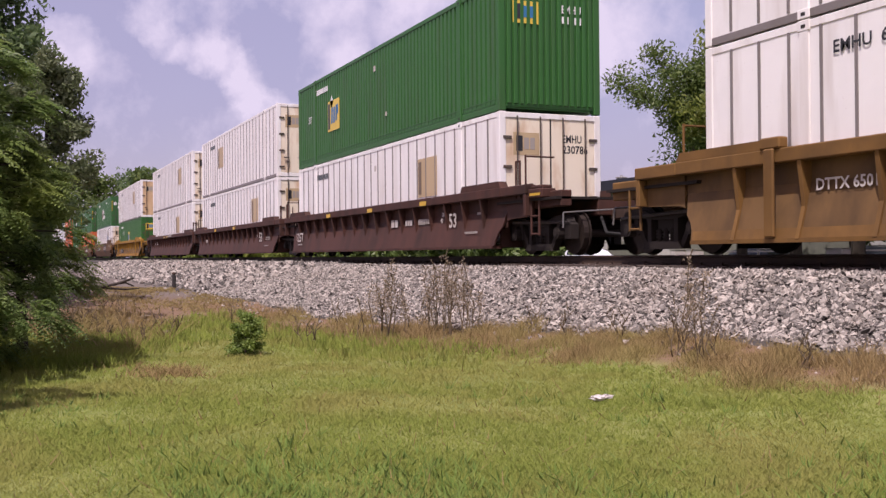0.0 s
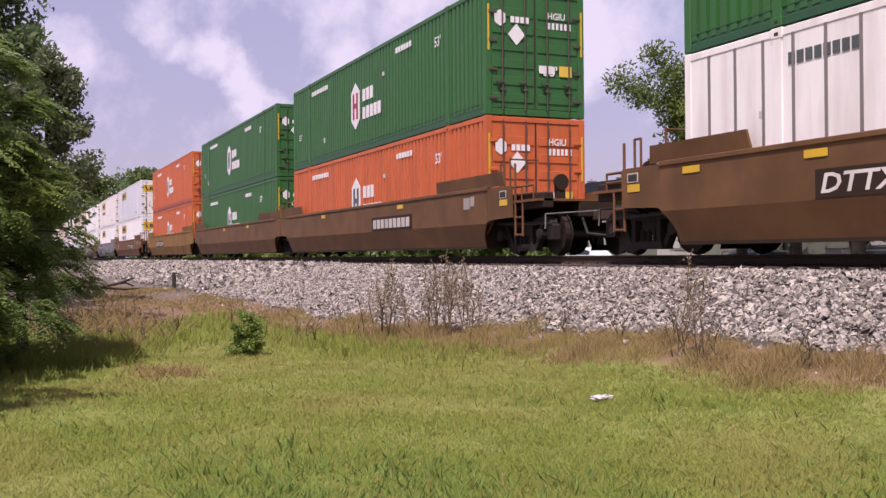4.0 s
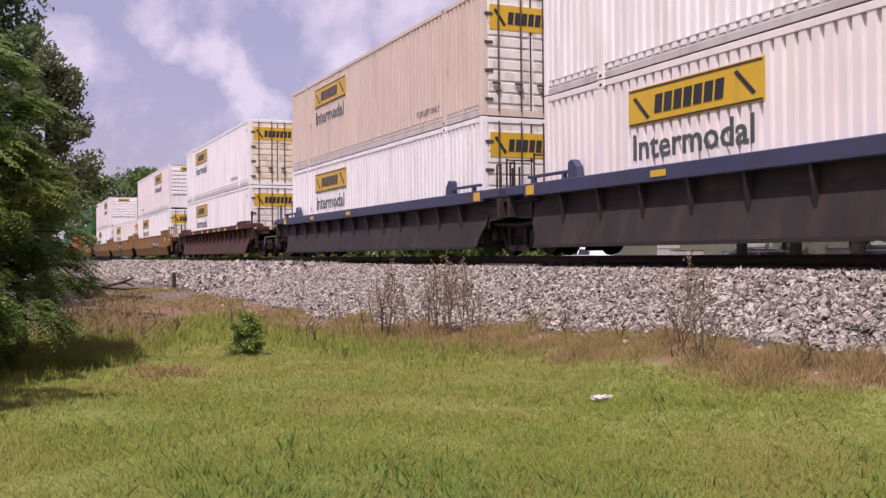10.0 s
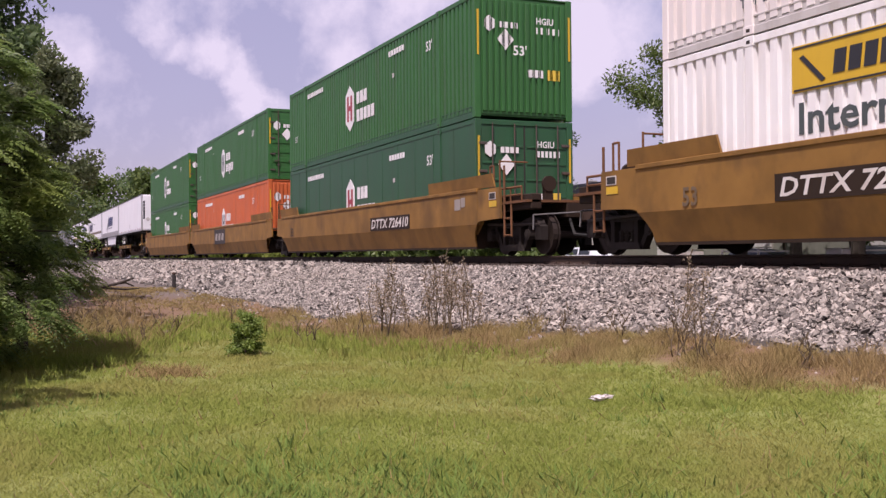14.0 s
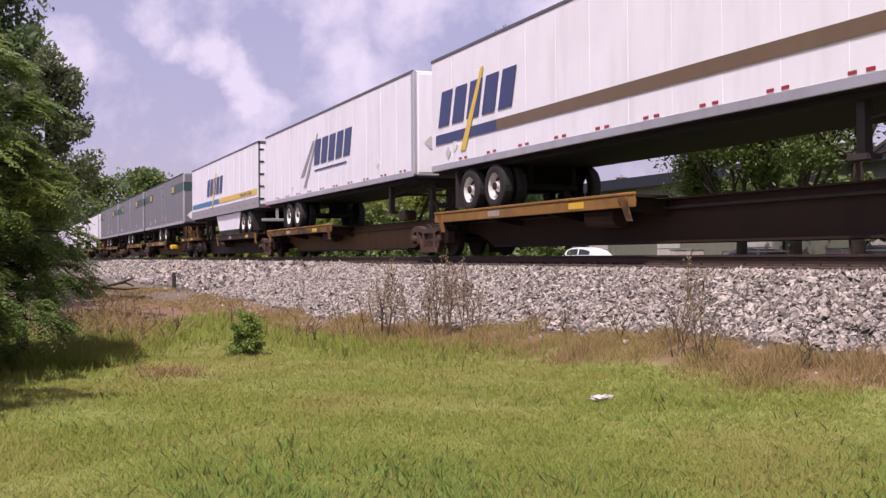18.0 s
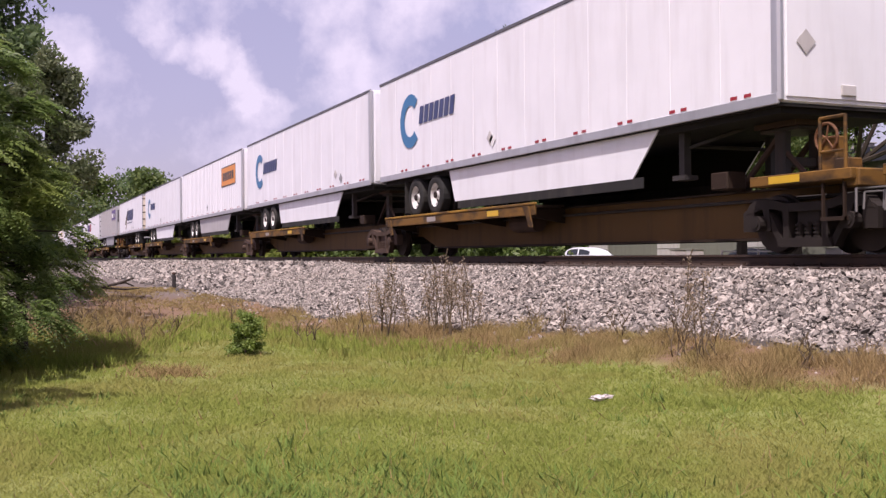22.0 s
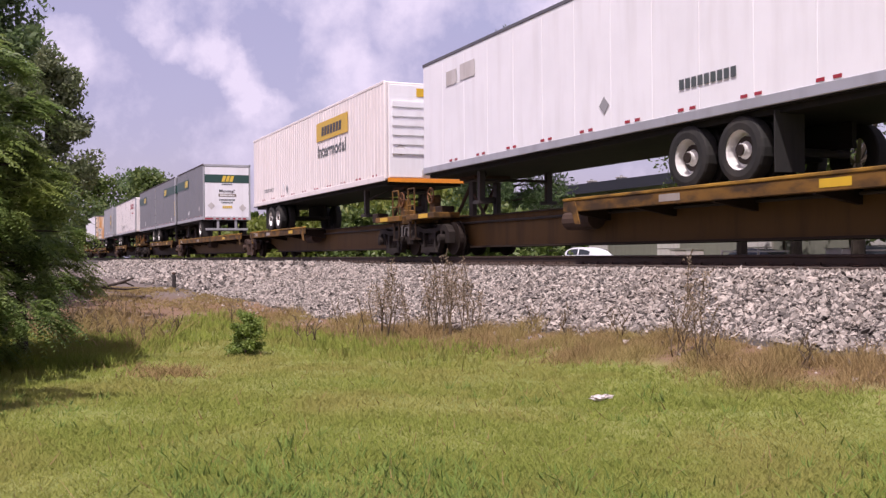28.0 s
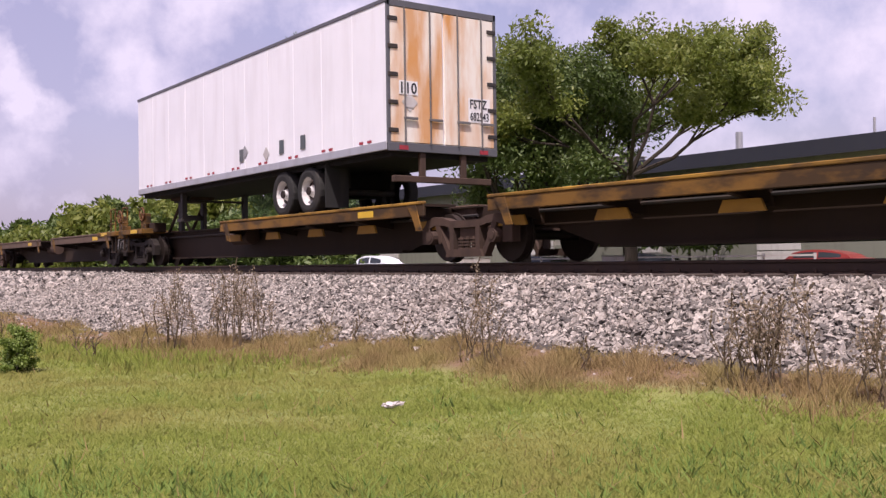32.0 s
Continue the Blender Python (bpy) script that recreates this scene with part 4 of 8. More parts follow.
# the leafy tree close by on the near side, and its neighbours
frond_tree("mimosa_tree", rooted(-2.0, 13.0), 4.3, 1.02, "leaf_tree", 5600, 0.27, "feathery green young tree leaning over the lawn's edge", 52, 0.10, 11, 0.10)
# this one stands mostly outside the view, added to cast shade on the lawn
frond_tree("mimosa_tree", rooted(-11.0, 10.4), 4.4, 1.7, "leaf_tree", 1200, 0.30, "feathery tree added mostly out of view to shade the lawn", 22, 0.10, 14, 0.2)
frond_tree("mimosa_tree", rooted(1.0, 14.2), 2.6, 0.74, "leaf_tree", 3000, 0.25, "low dense feathery tree by the dirt bank", 40, 0.07, 16, 0.36)
frond_tree("low_shrub", rooted(-1.0, 18.6), 3.0, 0.95, "leaf_dark", 1500, 0.30, "dense green growth behind the tree", 26, 0.05, 18, 0.10)
frond_tree("low_shrub", rooted(-2.5, 12.9), 2.3, 0.66, "leaf_tree", 1700, 0.19, "green growth at the foot of the tree", 26, 0.03, 19, 0.02)
make_tree("lawn_tree", rooted(-2.0, 25.0), 8.4, 1.9, "leaf_dark", 26000, 0.085, "dark green tree with rounded clumps behind the feathery one", 46, 0.16, 12, 0.22, 0.0, 0.95, 0.0)
make_tree("lawn_tree", rooted(2.1, 20.0), 5.1, 0.78, "leaf_dusty", 17000, 0.052, "slender dusty green tree with fine airy leaves", 34, 0.08, 13, 0.52, 0.02, 0.95, 0.0)
make_tree("cedar_shrub", rooted(12.6, 14.1), 0.56, 0.235, "cedar", 7500, 0.022, "small round evergreen shrub on the lawn", 22, 0.012, 21, 0.0, 0.0, 1.0, 0.0)

# the far side
make_pine("pine_tree", rooted(27.5, 78.0), 17.2, 6.0, "tall green pine behind the track", 46000, 4)
make_pine("pine_tree", rooted(25.4, 92.0), 15.0, 3.8, "dark green pine behind the track", 9000, 6)
vase_tree("shade_tree", rooted(40.4, 57.0), 10.8, 3.7, "leaf_mid", 54000, 0.12, "dense green shade tree behind the track", 31, 1.55, 1.6)
vase_tree("shade_tree", rooted(43.2, 54.0), 11.4, 4.2, "leaf_mid", 52000, 0.115, "broad leafy shade tree behind the track", 32, 1.5, 1.3)
vase_tree("shade_tree", rooted(46.3, 50.0), 13.4, 5.8, "leaf_far", 58000, 0.118, "spreading sunlit shade tree with bare lower limbs", 34, 1.2, 0.66, 0.38, 0.62)
for i, (deg, dist, h) in enumerate(((2.0, 330, 23), (3.6, 300, 24), (5.0, 260, 21.5), (6.6, 230, 20), (8.0, 215, 18), (9.2, 200, 13.5), (10.6, 190, 9.5), (12.5, 175, 8), (15, 150, 7.5), (17.5, 130, 7), (20, 115, 6.5), (22.5, 105, 6), (-1, 340, 20))):
    make_tree("woodland_tree", rooted(deg, dist), h, h * 0.42, "leaf_mid" if i % 3 else "leaf_dark", 4500, 0.60, "green tree in the far woods", 30, 0.3, 50 + i, 0.0, 0.25, 0.9, 0.0)
for i in range(15):
    deg = 9.6 + i * 1.15
    make_tree("hedgerow_tree", rooted(deg, 128 - i * 3.5 + 9 * (i % 3)), (4.4 if deg < 14.6 else 6.6) + 1.1 * math.sin(i * 2.1), 4.4, "leaf_mid" if i % 3 else "leaf_far", 5500, 0.37, "green tree in a dense hedgerow", 34, 0.2, 120 + i, 0.0, 0.35, 0.9, 0.0)
for i, (deg, dist, h) in enumerate(((27.5, 62, 3.6), (30.0, 86, 4.0), (24.5, 66, 3.8), (21.5, 74, 4.2), (18.8, 84, 4.5), (40.6, 71, 6.2), (42.6, 68.5, 6.4), (46.0, 64.5, 5.4), (49.5, 61, 4.4))):
    make_tree("hedge_shrub", rooted(deg, dist), h, 2.6, "leaf_mid", 4500, 0.23, "green bush beyond the track", 26, 0.1, 80 + i, 0.4 if deg > 38 else 0.0, 0.2, 0.9, 0.0)


def make_weed(foot, height, seed, stalks=3):
    rr = random.Random(seed)
    w = tagged(new("dead_weed"), "dry brown standing weed stalks", "weed", "weeds at the foot of the bank")
    thick = 1.45 if Vector(foot).length < 13 else 1.7
    for s in range(stalks):
        bm = bmesh.new()
        wide = 0.05 + 0.02 * stalks
        p = Vector(foot) + Vector((rr.uniform(-wide, wide), rr.uniform(-wide, wide), -0.03))
        hh = height * rr.uniform(0.6, 1.0)
        for k in range(5):
            q = p + Vector((rr.uniform(-0.05, 0.05), rr.uniform(-0.05, 0.05), hh / 5))
            tube(bm, p, q, (0.0065 - 0.0009 * k) * thick, (0.0056 - 0.0009 * k) * thick, 5)
            for b in range(1 if k > 0 else 0):
                e = q + Vector((rr.uniform(-0.09, 0.09), rr.uniform(-0.09, 0.09), rr.uniform(0.06, 0.16)))
                tube(bm, q, e, 0.004 * thick, 0.002 * thick, 4)
                for c in range(3):
                    z = q.lerp(e, 0.4 + 0.3 * c)
                    quad_box(bm, z.x - 0.007, z.x + 0.007, z.y - 0.007, z.y + 0.007, z.z - 0.008, z.z + 0.012)
            p = q
        stalk = part("stalk", bm, "weed_stem", w)
        if height > 0.8:
            # an airy plume of dry seed heads on the upper half
            v = []
            for k in range(110):
                u = rr.random()
                c = p + Vector((rr.gauss(0, 0.05) * (1.2 - 0.6 * u), rr.gauss(0, 0.05) * (1.2 - 0.6 * u), -hh * 0.55 * (1 - u) + 0.06))
                d = Vector((rr.uniform(-1, 1), rr.uniform(-1, 1), rr.uniform(0.2, 1.4))).normalized() * rr.uniform(0.012, 0.026)
                e = d.cross(Vector((rr.uniform(-1, 1), rr.uniform(-1, 1), 0.3))).normalized() * 0.009
                v += [tuple(c - d), tuple(c + e), tuple(c + d), tuple(c - e)]
            raw("seed_head", np.array(v), np.arange(len(v)).reshape(-1, 4), "plume", "stuff", "airy pale dry seed heads").parent = stalk
    return w


WEEDS = ((15.9, 16.0, 0.42, 2), (16.6, 15.7, 0.45, 2), (20.0, 16.2, 1.05, 4), (20.5, 16.0, 1.28, 4), (21.9, 16.0, 0.85, 2), (23.1, 16.1, 1.10, 3), (23.6, 16.0, 1.20, 4), (24.1, 15.8, 1.32, 4), (24.7, 15.7, 1.22, 4), (25.6, 15.6, 1.0, 3), (22.7, 16.1, 0.6, 2),
         (36.9, 11.8, 1.30, 2), (37.0, 11.75, 0.7, 3), (38.4, 11.2, 1.20, 2), (38.5, 11.1, 0.55, 3), (52.3, 9.2, 0.62, 6), (52.9, 9.1, 0.85, 8), (53.4, 9.05, 0.7, 6), (56.2, 8.7, 0.95, 2), (58.4, 8.5, 0.9, 3), (59.3, 8.4, 0.8, 3),
         (12.2, 19.4, 0.5, 3), (17.9, 18.6, 0.5, 2), (28.9, 15.3, 0.4, 2), (31.0, 14.2, 0.4, 2), (33.5, 13.2, 0.45, 2), (43.5, 10.4, 0.4, 2), (19.0, 16.4, 0.7, 2),
         (2.6, 15.2, 0.45, 4), (3.4, 16.4, 0.5, 4), (4.4, 17.8, 0.4, 4), (5.2, 16.2, 0.35, 4), (6.1, 19.5, 0.45, 4), (3.0, 20.5, 0.55, 4), (7.6, 18.2, 0.35, 3), (5.6, 22.5, 0.5, 3), (8.6, 17.0, 0.4, 3), (6.8, 15.6, 0.3, 3))
for i, (deg, dist, h, n) in enumerate(WEEDS):
    make_weed(rooted(deg, dist), h, 200 + i, n)


def make_litter():
    p = rooted(HEAD + 8.85, 9.2)
    bm = bmesh.new()
    rr = random.Random(8)
    bmesh.ops.create_icosphere(bm, subdivisions=3, radius=1.0)
    for v in bm.verts:
        n = noise.noise(v.co * 2.3) * 0.5 + noise.noise(v.co * 5.0) * 0.3
        v.co *= 1.0 + n
        v.co = Vector((v.co.x * 0.11, v.co.y * 0.07, v.co.z * 0.045))
        if v.co.x > 0.05:
            v.co.y *= 0.45
            v.co.x *= 1.35
            v.co.z += 0.02
    me = mesh_of(bm, "plastic_bag")
    me.materials.append(M["plastic"])
    ob = new("plastic_bag", me)
    ob.matrix_world = pose(p.x, p.y, p.z + 0.04, 0, 0, 68) @ Matrix.Diagonal((0.72, 0.7, 0.6, 1))
    tagged(ob, "crumpled white plastic bag on the grass", "litter")


make_litter()


def make_marker():
    p = rooted(8.75, 35.5)
    post = tagged(new("marker_post"), "short dark rusty steel marker post in the ballast", "post")
    part("post", boxes((-0.09, 0.09, -0.06, 0.06, -0.2, 0.44), bevel=0.02), "dark_steel", post)
    part("cap", boxes((-0.095, 0.095, -0.065, 0.065, 0.44, 0.53), bevel=0.04), "truck_rust", post)
    post.location = (p.x, p.y, p.z + 0.03)


make_marker()


def make_rubble():
    rr = random.Random(9)
    for i in range(64):
        near = i % 3
        p = rooted(rr.gauss(5.0, 1.3), rr.gauss(18.5, 1.2)) if near else rooted(rr.uniform(0.5, 7.5), rr.uniform(15.5, 28))
        bm = bmesh.new()
        bmesh.ops.create_icosphere(bm, subdivisions=1, radius=1.0)
        for v in bm.verts:
            v.co *= rr.uniform(0.65, 1.2)
        sz = rr.uniform(0.04, 0.10) if i % 8 else rr.uniform(0.14, 0.22)
        bmesh.ops.scale(bm, vec=(sz * rr.uniform(1.0, 1.7), sz, sz * rr.uniform(0.5, 0.9)), verts=bm.verts[:])
        me = mesh_of(bm, "rock")
        me.materials.append(M["rubble"])
        ob = tagged(new("rock", me), "lump of dusty brown broken concrete in the dirt", "rock", "rubble by the tree")
        ob.location = p + Vector((0, 0, sz * 0.2))
    for i in range(14):
        p = rooted(rr.uniform(1.0, 6.0), rr.uniform(17, 30))
        a = rr.random() * 6.28
        ln = rr.uniform(0.4, 1.2)
        d = Vector((math.cos(a), math.sin(a), rr.uniform(0.05, 0.35))) * ln
        me = mesh_of(tubes([(p + Vector((0, 0, 0.02)), p + d, 0.024, 0.010), (p + d * 0.5, p + d * 0.7 + Vector((0, 0.15, 0.18)), 0.014, 0.006)], 6), "fallen_branch")
        me.materials.append(M["weed_stem"])
        tagged(new("fallen_branch", me), "dead grey branch lying in the dirt", "branch", "branches by the tree")

    # long limbs dropped along the foot of the bank
    for pts, rad in (([(2.0, 29.0, 0.06), (3.4, 29.4, 0.08), (4.9, 29.6, 0.09), (6.2, 29.9, 0.10), (6.9, 30.2, 0.16)], 0.055), ([(4.9, 29.6, 0.1), (5.8, 29.2, 0.28), (6.6, 29.0, 0.46)], 0.045), ([(5.8, 29.2, 0.28), (6.2, 29.6, 0.30), (6.6, 29.9, 0.22)], 0.03)):
        run = [rooted(a, d) + Vector((0, 0, h)) for a, d, h in pts]
        segs = [(p, q, rad * (1 - 0.17 * i), rad * (0.83 - 0.17 * i)) for i, (p, q) in enumerate(zip(run, run[1:]))]
        me = mesh_of(tubes(segs, 7), "fallen_limb")
        me.materials.append(M["bark"])
        tagged(new("fallen_limb", me), "dark fallen limb lying across the dirt", "branch", "branches by the tree")


def brush_place(rng, n):
    """Dead yellow brush round the rubble."""
    a = np.radians(rng.normal(4.3, 1.5, n))
    d = rng.normal(17.6, 1.4, n)
    k = np.sin(d * 3.1) + np.sin(np.degrees(a) * 4.0) + rng.normal(0, 0.6, n) > 0.1
    return -d[k] * np.cos(a[k]), d[k] * np.sin(a[k])


blades("dead_brush", 2600, brush_place, 0.20, "dry_grass", "dead yellow-brown brush among the rubble", "brush", 6, 0.6, 27, 0.9, 0.4)
make_rubble()


# ---- the far side of the track ----
def make_warehouse():
    b = tagged(new("warehouse"), "long low warehouse with pale cladding and a dark flat roof", "building")
    x0, x1, y0, y1 = -112.0, 30.0, 50.0, 78.0
    part("wall", boxes((x0, x1, y0, y1, -1.1, 5.7)), "pale_wall", b)
    part("plinth", boxes((x0 - 0.05, x1 + 0.05, y0 - 0.06, y0 + 0.5, -1.1, 1.1)), "tin_wall", b, "olive-grey lower cladding")
    part("roof", boxes((x0 - 0.6, x1 + 0.6, y0 - 0.8, y1 + 0.6, 5.7, 6.45)), "dark_roof", b)
    part("fascia", boxes((x0 - 0.65, x1 + 0.65, y0 - 0.9, y0 - 0.8, 5.6, 6.5)), "dark_roof", b)
    for x in (-85.5, -80.3):
        c = part("chimney", ("roof_chimney", lambda: boxes((-0.34, 0.34, -0.34, 0.34, -0.1, 0.75), (-0.4, 0.4, -0.4, 0.4, 0.75, 0.86), bevel=0.02)), "pale_wall", b, "square roof vent", loc=(x, y0 + 4, 6.45))
        part("cowl", ("roof_cowl", lambda: tubes([((0, 0, 0.86), (0, 0, 1.05), 0.16)])), "alu", c)
    for x in (-52, -24):
        u = part("roof_unit", ("roof_unit", lambda: boxes((-1.0, 1.0, -1.0, 1.0, 0, 1.0), (-1.1, 1.1, -1.1, 1.1, 1.0, 1.08), bevel=0.03)), "pale_wall", b, loc=(x, y0 + 4, 6.45))
        part("duct", ("roof_duct", lambda: tubes([((0, 0, 1.0), (0, 0, 1.5), 0.2)])), "alu", u)
    for x, h in ((-39.2, 1.9), (-30.3, 1.7)):
        part("vent_pipe", tubes([((x, y0 + 0.6, 6.2), (x, y0 + 0.6, 5.8 + h), 0.22 if h > 1.8 else 0.08)], 10), "alu", b, "upright metal vent pipe")
    for i in range(12):
        x = -99 + i * 10.5
        d = part("loading_door", ("loading_door", lambda: boxes((-1.6, 1.6, -0.12, 0.0, -0.3, 3.1))), "pale_wall" if i % 3 else "tin_wall", b, loc=(x, y0, 0))
        for k in range(5):
            part("door_panel", ("door_panel", lambda: boxes((-1.5, 1.5, -0.15, -0.12, 0, 0.55), bevel=0.01)), "rail_grey", d, loc=(0, 0, -0.2 + k * 0.62))
    return b


make_warehouse()


def make_car(foot, head, paint_name, label, tall=1.45, length=4.6, name="parked_car"):
    c = tagged(new(name), label, "car", "vehicles parked beyond the track")
    L, h = length, tall
    body = [(-L / 2, 0.36), (-L / 2 - 0.02, 0.62), (-L / 2 + 0.06, 0.88), (-L / 2 + 0.3, 0.94), (L / 2 - 1.3, 0.96), (L / 2 - 0.7, 0.90), (L / 2 - 0.22, 0.78), (L / 2 - 0.02, 0.60), (L / 2, 0.4), (L / 2 - 0.15, 0.24), (-L / 2 + 0.15, 0.24)]

    def arc(x0, x1, z0, z1, n=10):
        """A roof line: steep behind, long and low over the windscreen."""
        pts = []
        for i in range(n + 1):
            k = i / n
            pts.append((x0 + (x1 - x0) * k, z0 + (z1 - z0) * math.sin(math.pi * k ** 0.8) ** 0.55))
        return pts
    x0, x1 = -L / 2 + 0.12, L / 2 - 1.0

    def narrowed(bm, low, high, by):
        for v in bm.verts:
            v.co.y *= 1.0 - by * max(0.0, min(1.0, (v.co.z - low) / (high - low)))
        return bm
    part("body", narrowed(prism(body, -0.88, 0.88), 0.6, 1.0, 0.06), paint_name, c)
    part("cabin", narrowed(prism(arc(x0, x1, 0.9, h), -0.82, 0.82), 0.9, h, 0.22), paint_name, c)
    xm = (x0 + x1) / 2 - 0.1
    for a, b in ((x0 + 0.42, xm - 0.04), (xm + 0.04, x1 - 0.5)):
        k = [p for p in arc(x0, x1, 0.9, h - 0.11, 24) if a <= p[0] <= b]
        for y0, y1 in ((-0.835, -0.82), (0.82, 0.835)):
            part("window", narrowed(prism([(k[0][0], 0.96)] + k + [(k[-1][0], 0.96)], y0, y1), 0.9, h, 0.22), "window_glass", c, "dark side window")
    for x in (-L / 2 + 0.85, L / 2 - 0.9):
        for y in (-0.85, 0.85):
            w = part("wheel", ("car_wheel", lambda: tubes([((0, -0.1, 0), (0, 0.1, 0), 0.32)], 16)), "tyre", c, loc=(x, y, 0.32))
            part("rim", ("car_rim", lambda: tubes([((0, -0.112, 0), (0, 0.112, 0), 0.19)], 12)), "alu", w)
    part("headlight", boxes((L / 2 - 0.25, L / 2 - 0.02, -0.8, -0.45, 0.62, 0.74)), "white_vinyl", c)
    part("headlight", boxes((L / 2 - 0.25, L / 2 - 0.02, 0.45, 0.8, 0.62, 0.74)), "white_vinyl", c)
    c.matrix_world = pose(foot.x, foot.y, foot.z, 0, 0, head)
    return c


def parked(deg, lateral):
    x = -lateral / math.tan(radians(deg))
    return Vector((x, lateral, ground_z(x, lateral)))


make_car(parked(32.2, 38.0), 8, "car_white", "white estate car parked beyond the track", 1.5)
make_car(parked(41.5, 43.0), 4, "car_dark", "dark saloon car parked by the warehouse", 1.3)
make_car(parked(57.0, 44.0), 5, "car_red", "red car parked by the warehouse", 1.35)
make_car(parked(47.6, 44.5), 3, "car_dark", "dark car parked by the warehouse", 1.35)


def make_crate(deg, lateral, w, h, material, label, name="crate", category="crate"):
    p = parked(deg, lateral)
    c = tagged(new(name), label, category)
    part("body", boxes((-w / 2, w / 2, -0.5, 0.5, 0.08, h), bevel=0.03), material, c)
    part("lid", boxes((-w / 2 - 0.04, w / 2 + 0.04, -0.54, 0.54, h, h + 0.06)), "pale_wall", c)
    part("base", boxes((-w / 2, w / 2, -0.45, 0.45, 0.0, 0.08)), "tie", c)
    c.location = p


make_crate(37.0, 42.0, 0.55, 1.25, "plastic", "pale upright metal cabinet by the warehouse", "cabinet", "cabinet")
make_crate(37.9, 42.0, 0.6, 1.25, "plastic", "white upright metal cabinet by the warehouse", "cabinet", "cabinet")
make_crate(45.4, 43.0, 1.2, 1.2, "plastic", "white storage box by the warehouse", "storage_box", "box")


def make_rail_fence(d0, d1, lateral, label):
    a, b = parked(d0, lateral), parked(d1, lateral)
    f = tagged(new("guard_fence"), label, "fence")
    ln = b.x - a.x
    for z in (0.55, 0.8, 1.05):
        part("fence_rail", boxes((0, ln, -0.03, 0.03, z, z + 0.09)), "plastic", f)
    n = max(2, int(abs(ln) / 2.4))
    for i in range(n + 1):
        part("post", boxes((-0.05, 0.05, 0.0, 0.1, 0, 1.2)), "plastic", f, loc=(ln * i / n, 0, 0))
    f.location = a


make_rail_fence(39.3, 43.3, 41.0, "white three-rail fence beyond the track")
make_rail_fence(46.4, 56.0, 41.5, "long white three-rail fence beyond the track")


# ---- the train ----
SPEED, GAIN = 26.906, 0.00425     # metres a second at 15 s, and its slow growth
MOVERS = []


def gone(t):
    return SPEED * (t - 15.0) + GAIN * (t - 15.0) ** 2


def rides(ob, s, z=0.0):
    """A thing of the train whose front end passes the camera when gone(t) is s."""
    MOVERS.append((ob, s, z))
    ob.matrix_world = pose(-s, YC, z)
    return ob


W2 = 1.295     # half a container's width


def letters(text, height, slant=0.0):
    """The outline of lettering as flat vertices and faces, lower left at the origin; also its width."""
    cu = bpy.data.curves.new("lettering", "FONT")
    cu.body, cu.size, cu.resolution_u, cu.shear = text, 1.0, 2, slant
    cu.offset = 0.020
    ob = bpy.data.objects.new("lettering", cu)
    scene.collection.objects.link(ob)
    me = bpy.data.meshes.new_from_object(ob.evaluated_get(bpy.context.evaluated_depsgraph_get()))
    bpy.data.objects.remove(ob)
    bpy.data.curves.remove(cu)
    v = np.array([tuple(p.co)[:2] for p in me.vertices])
    f = [tuple(p.vertices) for p in me.polygons]
    bpy.data.meshes.remove(me)
    v = v * (height / 0.69)
    v[:, 0] -= v[:, 0].min()
    return v, f, v[:, 0].max()


TEXTS = {}


def write(parent, text, x, z, height, material, width=None, face="side", at=-W2 + 0.004, name="lettering", label="", slant=0.0):
    """Readable lettering on the near side (x along the train) or on a front end (x across it)."""
    key = (text, height, width, slant)
    if key not in TEXTS:
        v, f, w = letters(text, height, slant)
        if width:
            v[:, 0] *= width / w
        TEXTS[key] = (v, f)
    v, f = TEXTS[key]
    pts = [(x + a, at, z + b) if face == "side" else (at, x + a, z + b) for a, b in v]
    me = bpy.data.meshes.new(name)
    me.from_pydata(pts, [], f)
    return part(name, me, material, parent, label)


def shapes(parent, polys, material, face="side", at=-W2 + 0.006, name="emblem", label="", thick=0.006):
    """Flat plain shapes, outlines in (along or across, up), as one thin part."""
    bm = bmesh.new()
    for p in polys:
        prism(p, at, at - thick if face == "side" else at + thick, "y" if face == "side" else "x", bm)
    return part(name, bm, material, parent, label)


def rect(x0, x1, z0, z1, slant=0.0):
    return [(x0, z0), (x1, z0), (x1 + slant, z1), (x0 + slant, z1)]


def bars(x0, x1, z0, z1, n, slant=0.0, gap=0.22):
    """Lettering too small or too particular to set: one plain bar a letter."""
    w = (x1 - x0) / n
    return [rect(x0 + i * w, x0 + (i + 1 - gap) * w, z0, z1, slant) for i in range(n)]


def corrugated(x0, x1, z0, z1, pitch, depth, y):
    n = max(1, round((x1 - x0) / pitch))
    p = (x1 - x0) / n
    v, f = [], []
    prof = []
    for i in range(n):
        a = x0 + i * p
        prof += [(a, 0), (a + p * 0.60, 0), (a + p * 0.66, depth), (a + p * 0.94, depth)]
    prof.append((x1, 0))
    s = 1 if y < 0 else -1
    for x, d in prof:
        v += [(x, y + s * d, z0), (x, y + s * d, z1)]
    for i in range(len(prof) - 1):
        q = (2 * i, 2 * i + 2, 2 * i + 3, 2 * i + 1)
        f.append(q if s > 0 else q[::-1])
    return v, f


def sheet_bm(v, f):
    bm = bmesh.new()
    vs = [bm.verts.new(p) for p in v]
    for q in f:
        bm.faces.new([vs[i] for i in q])
    return bm


CH = 2.89      # container height


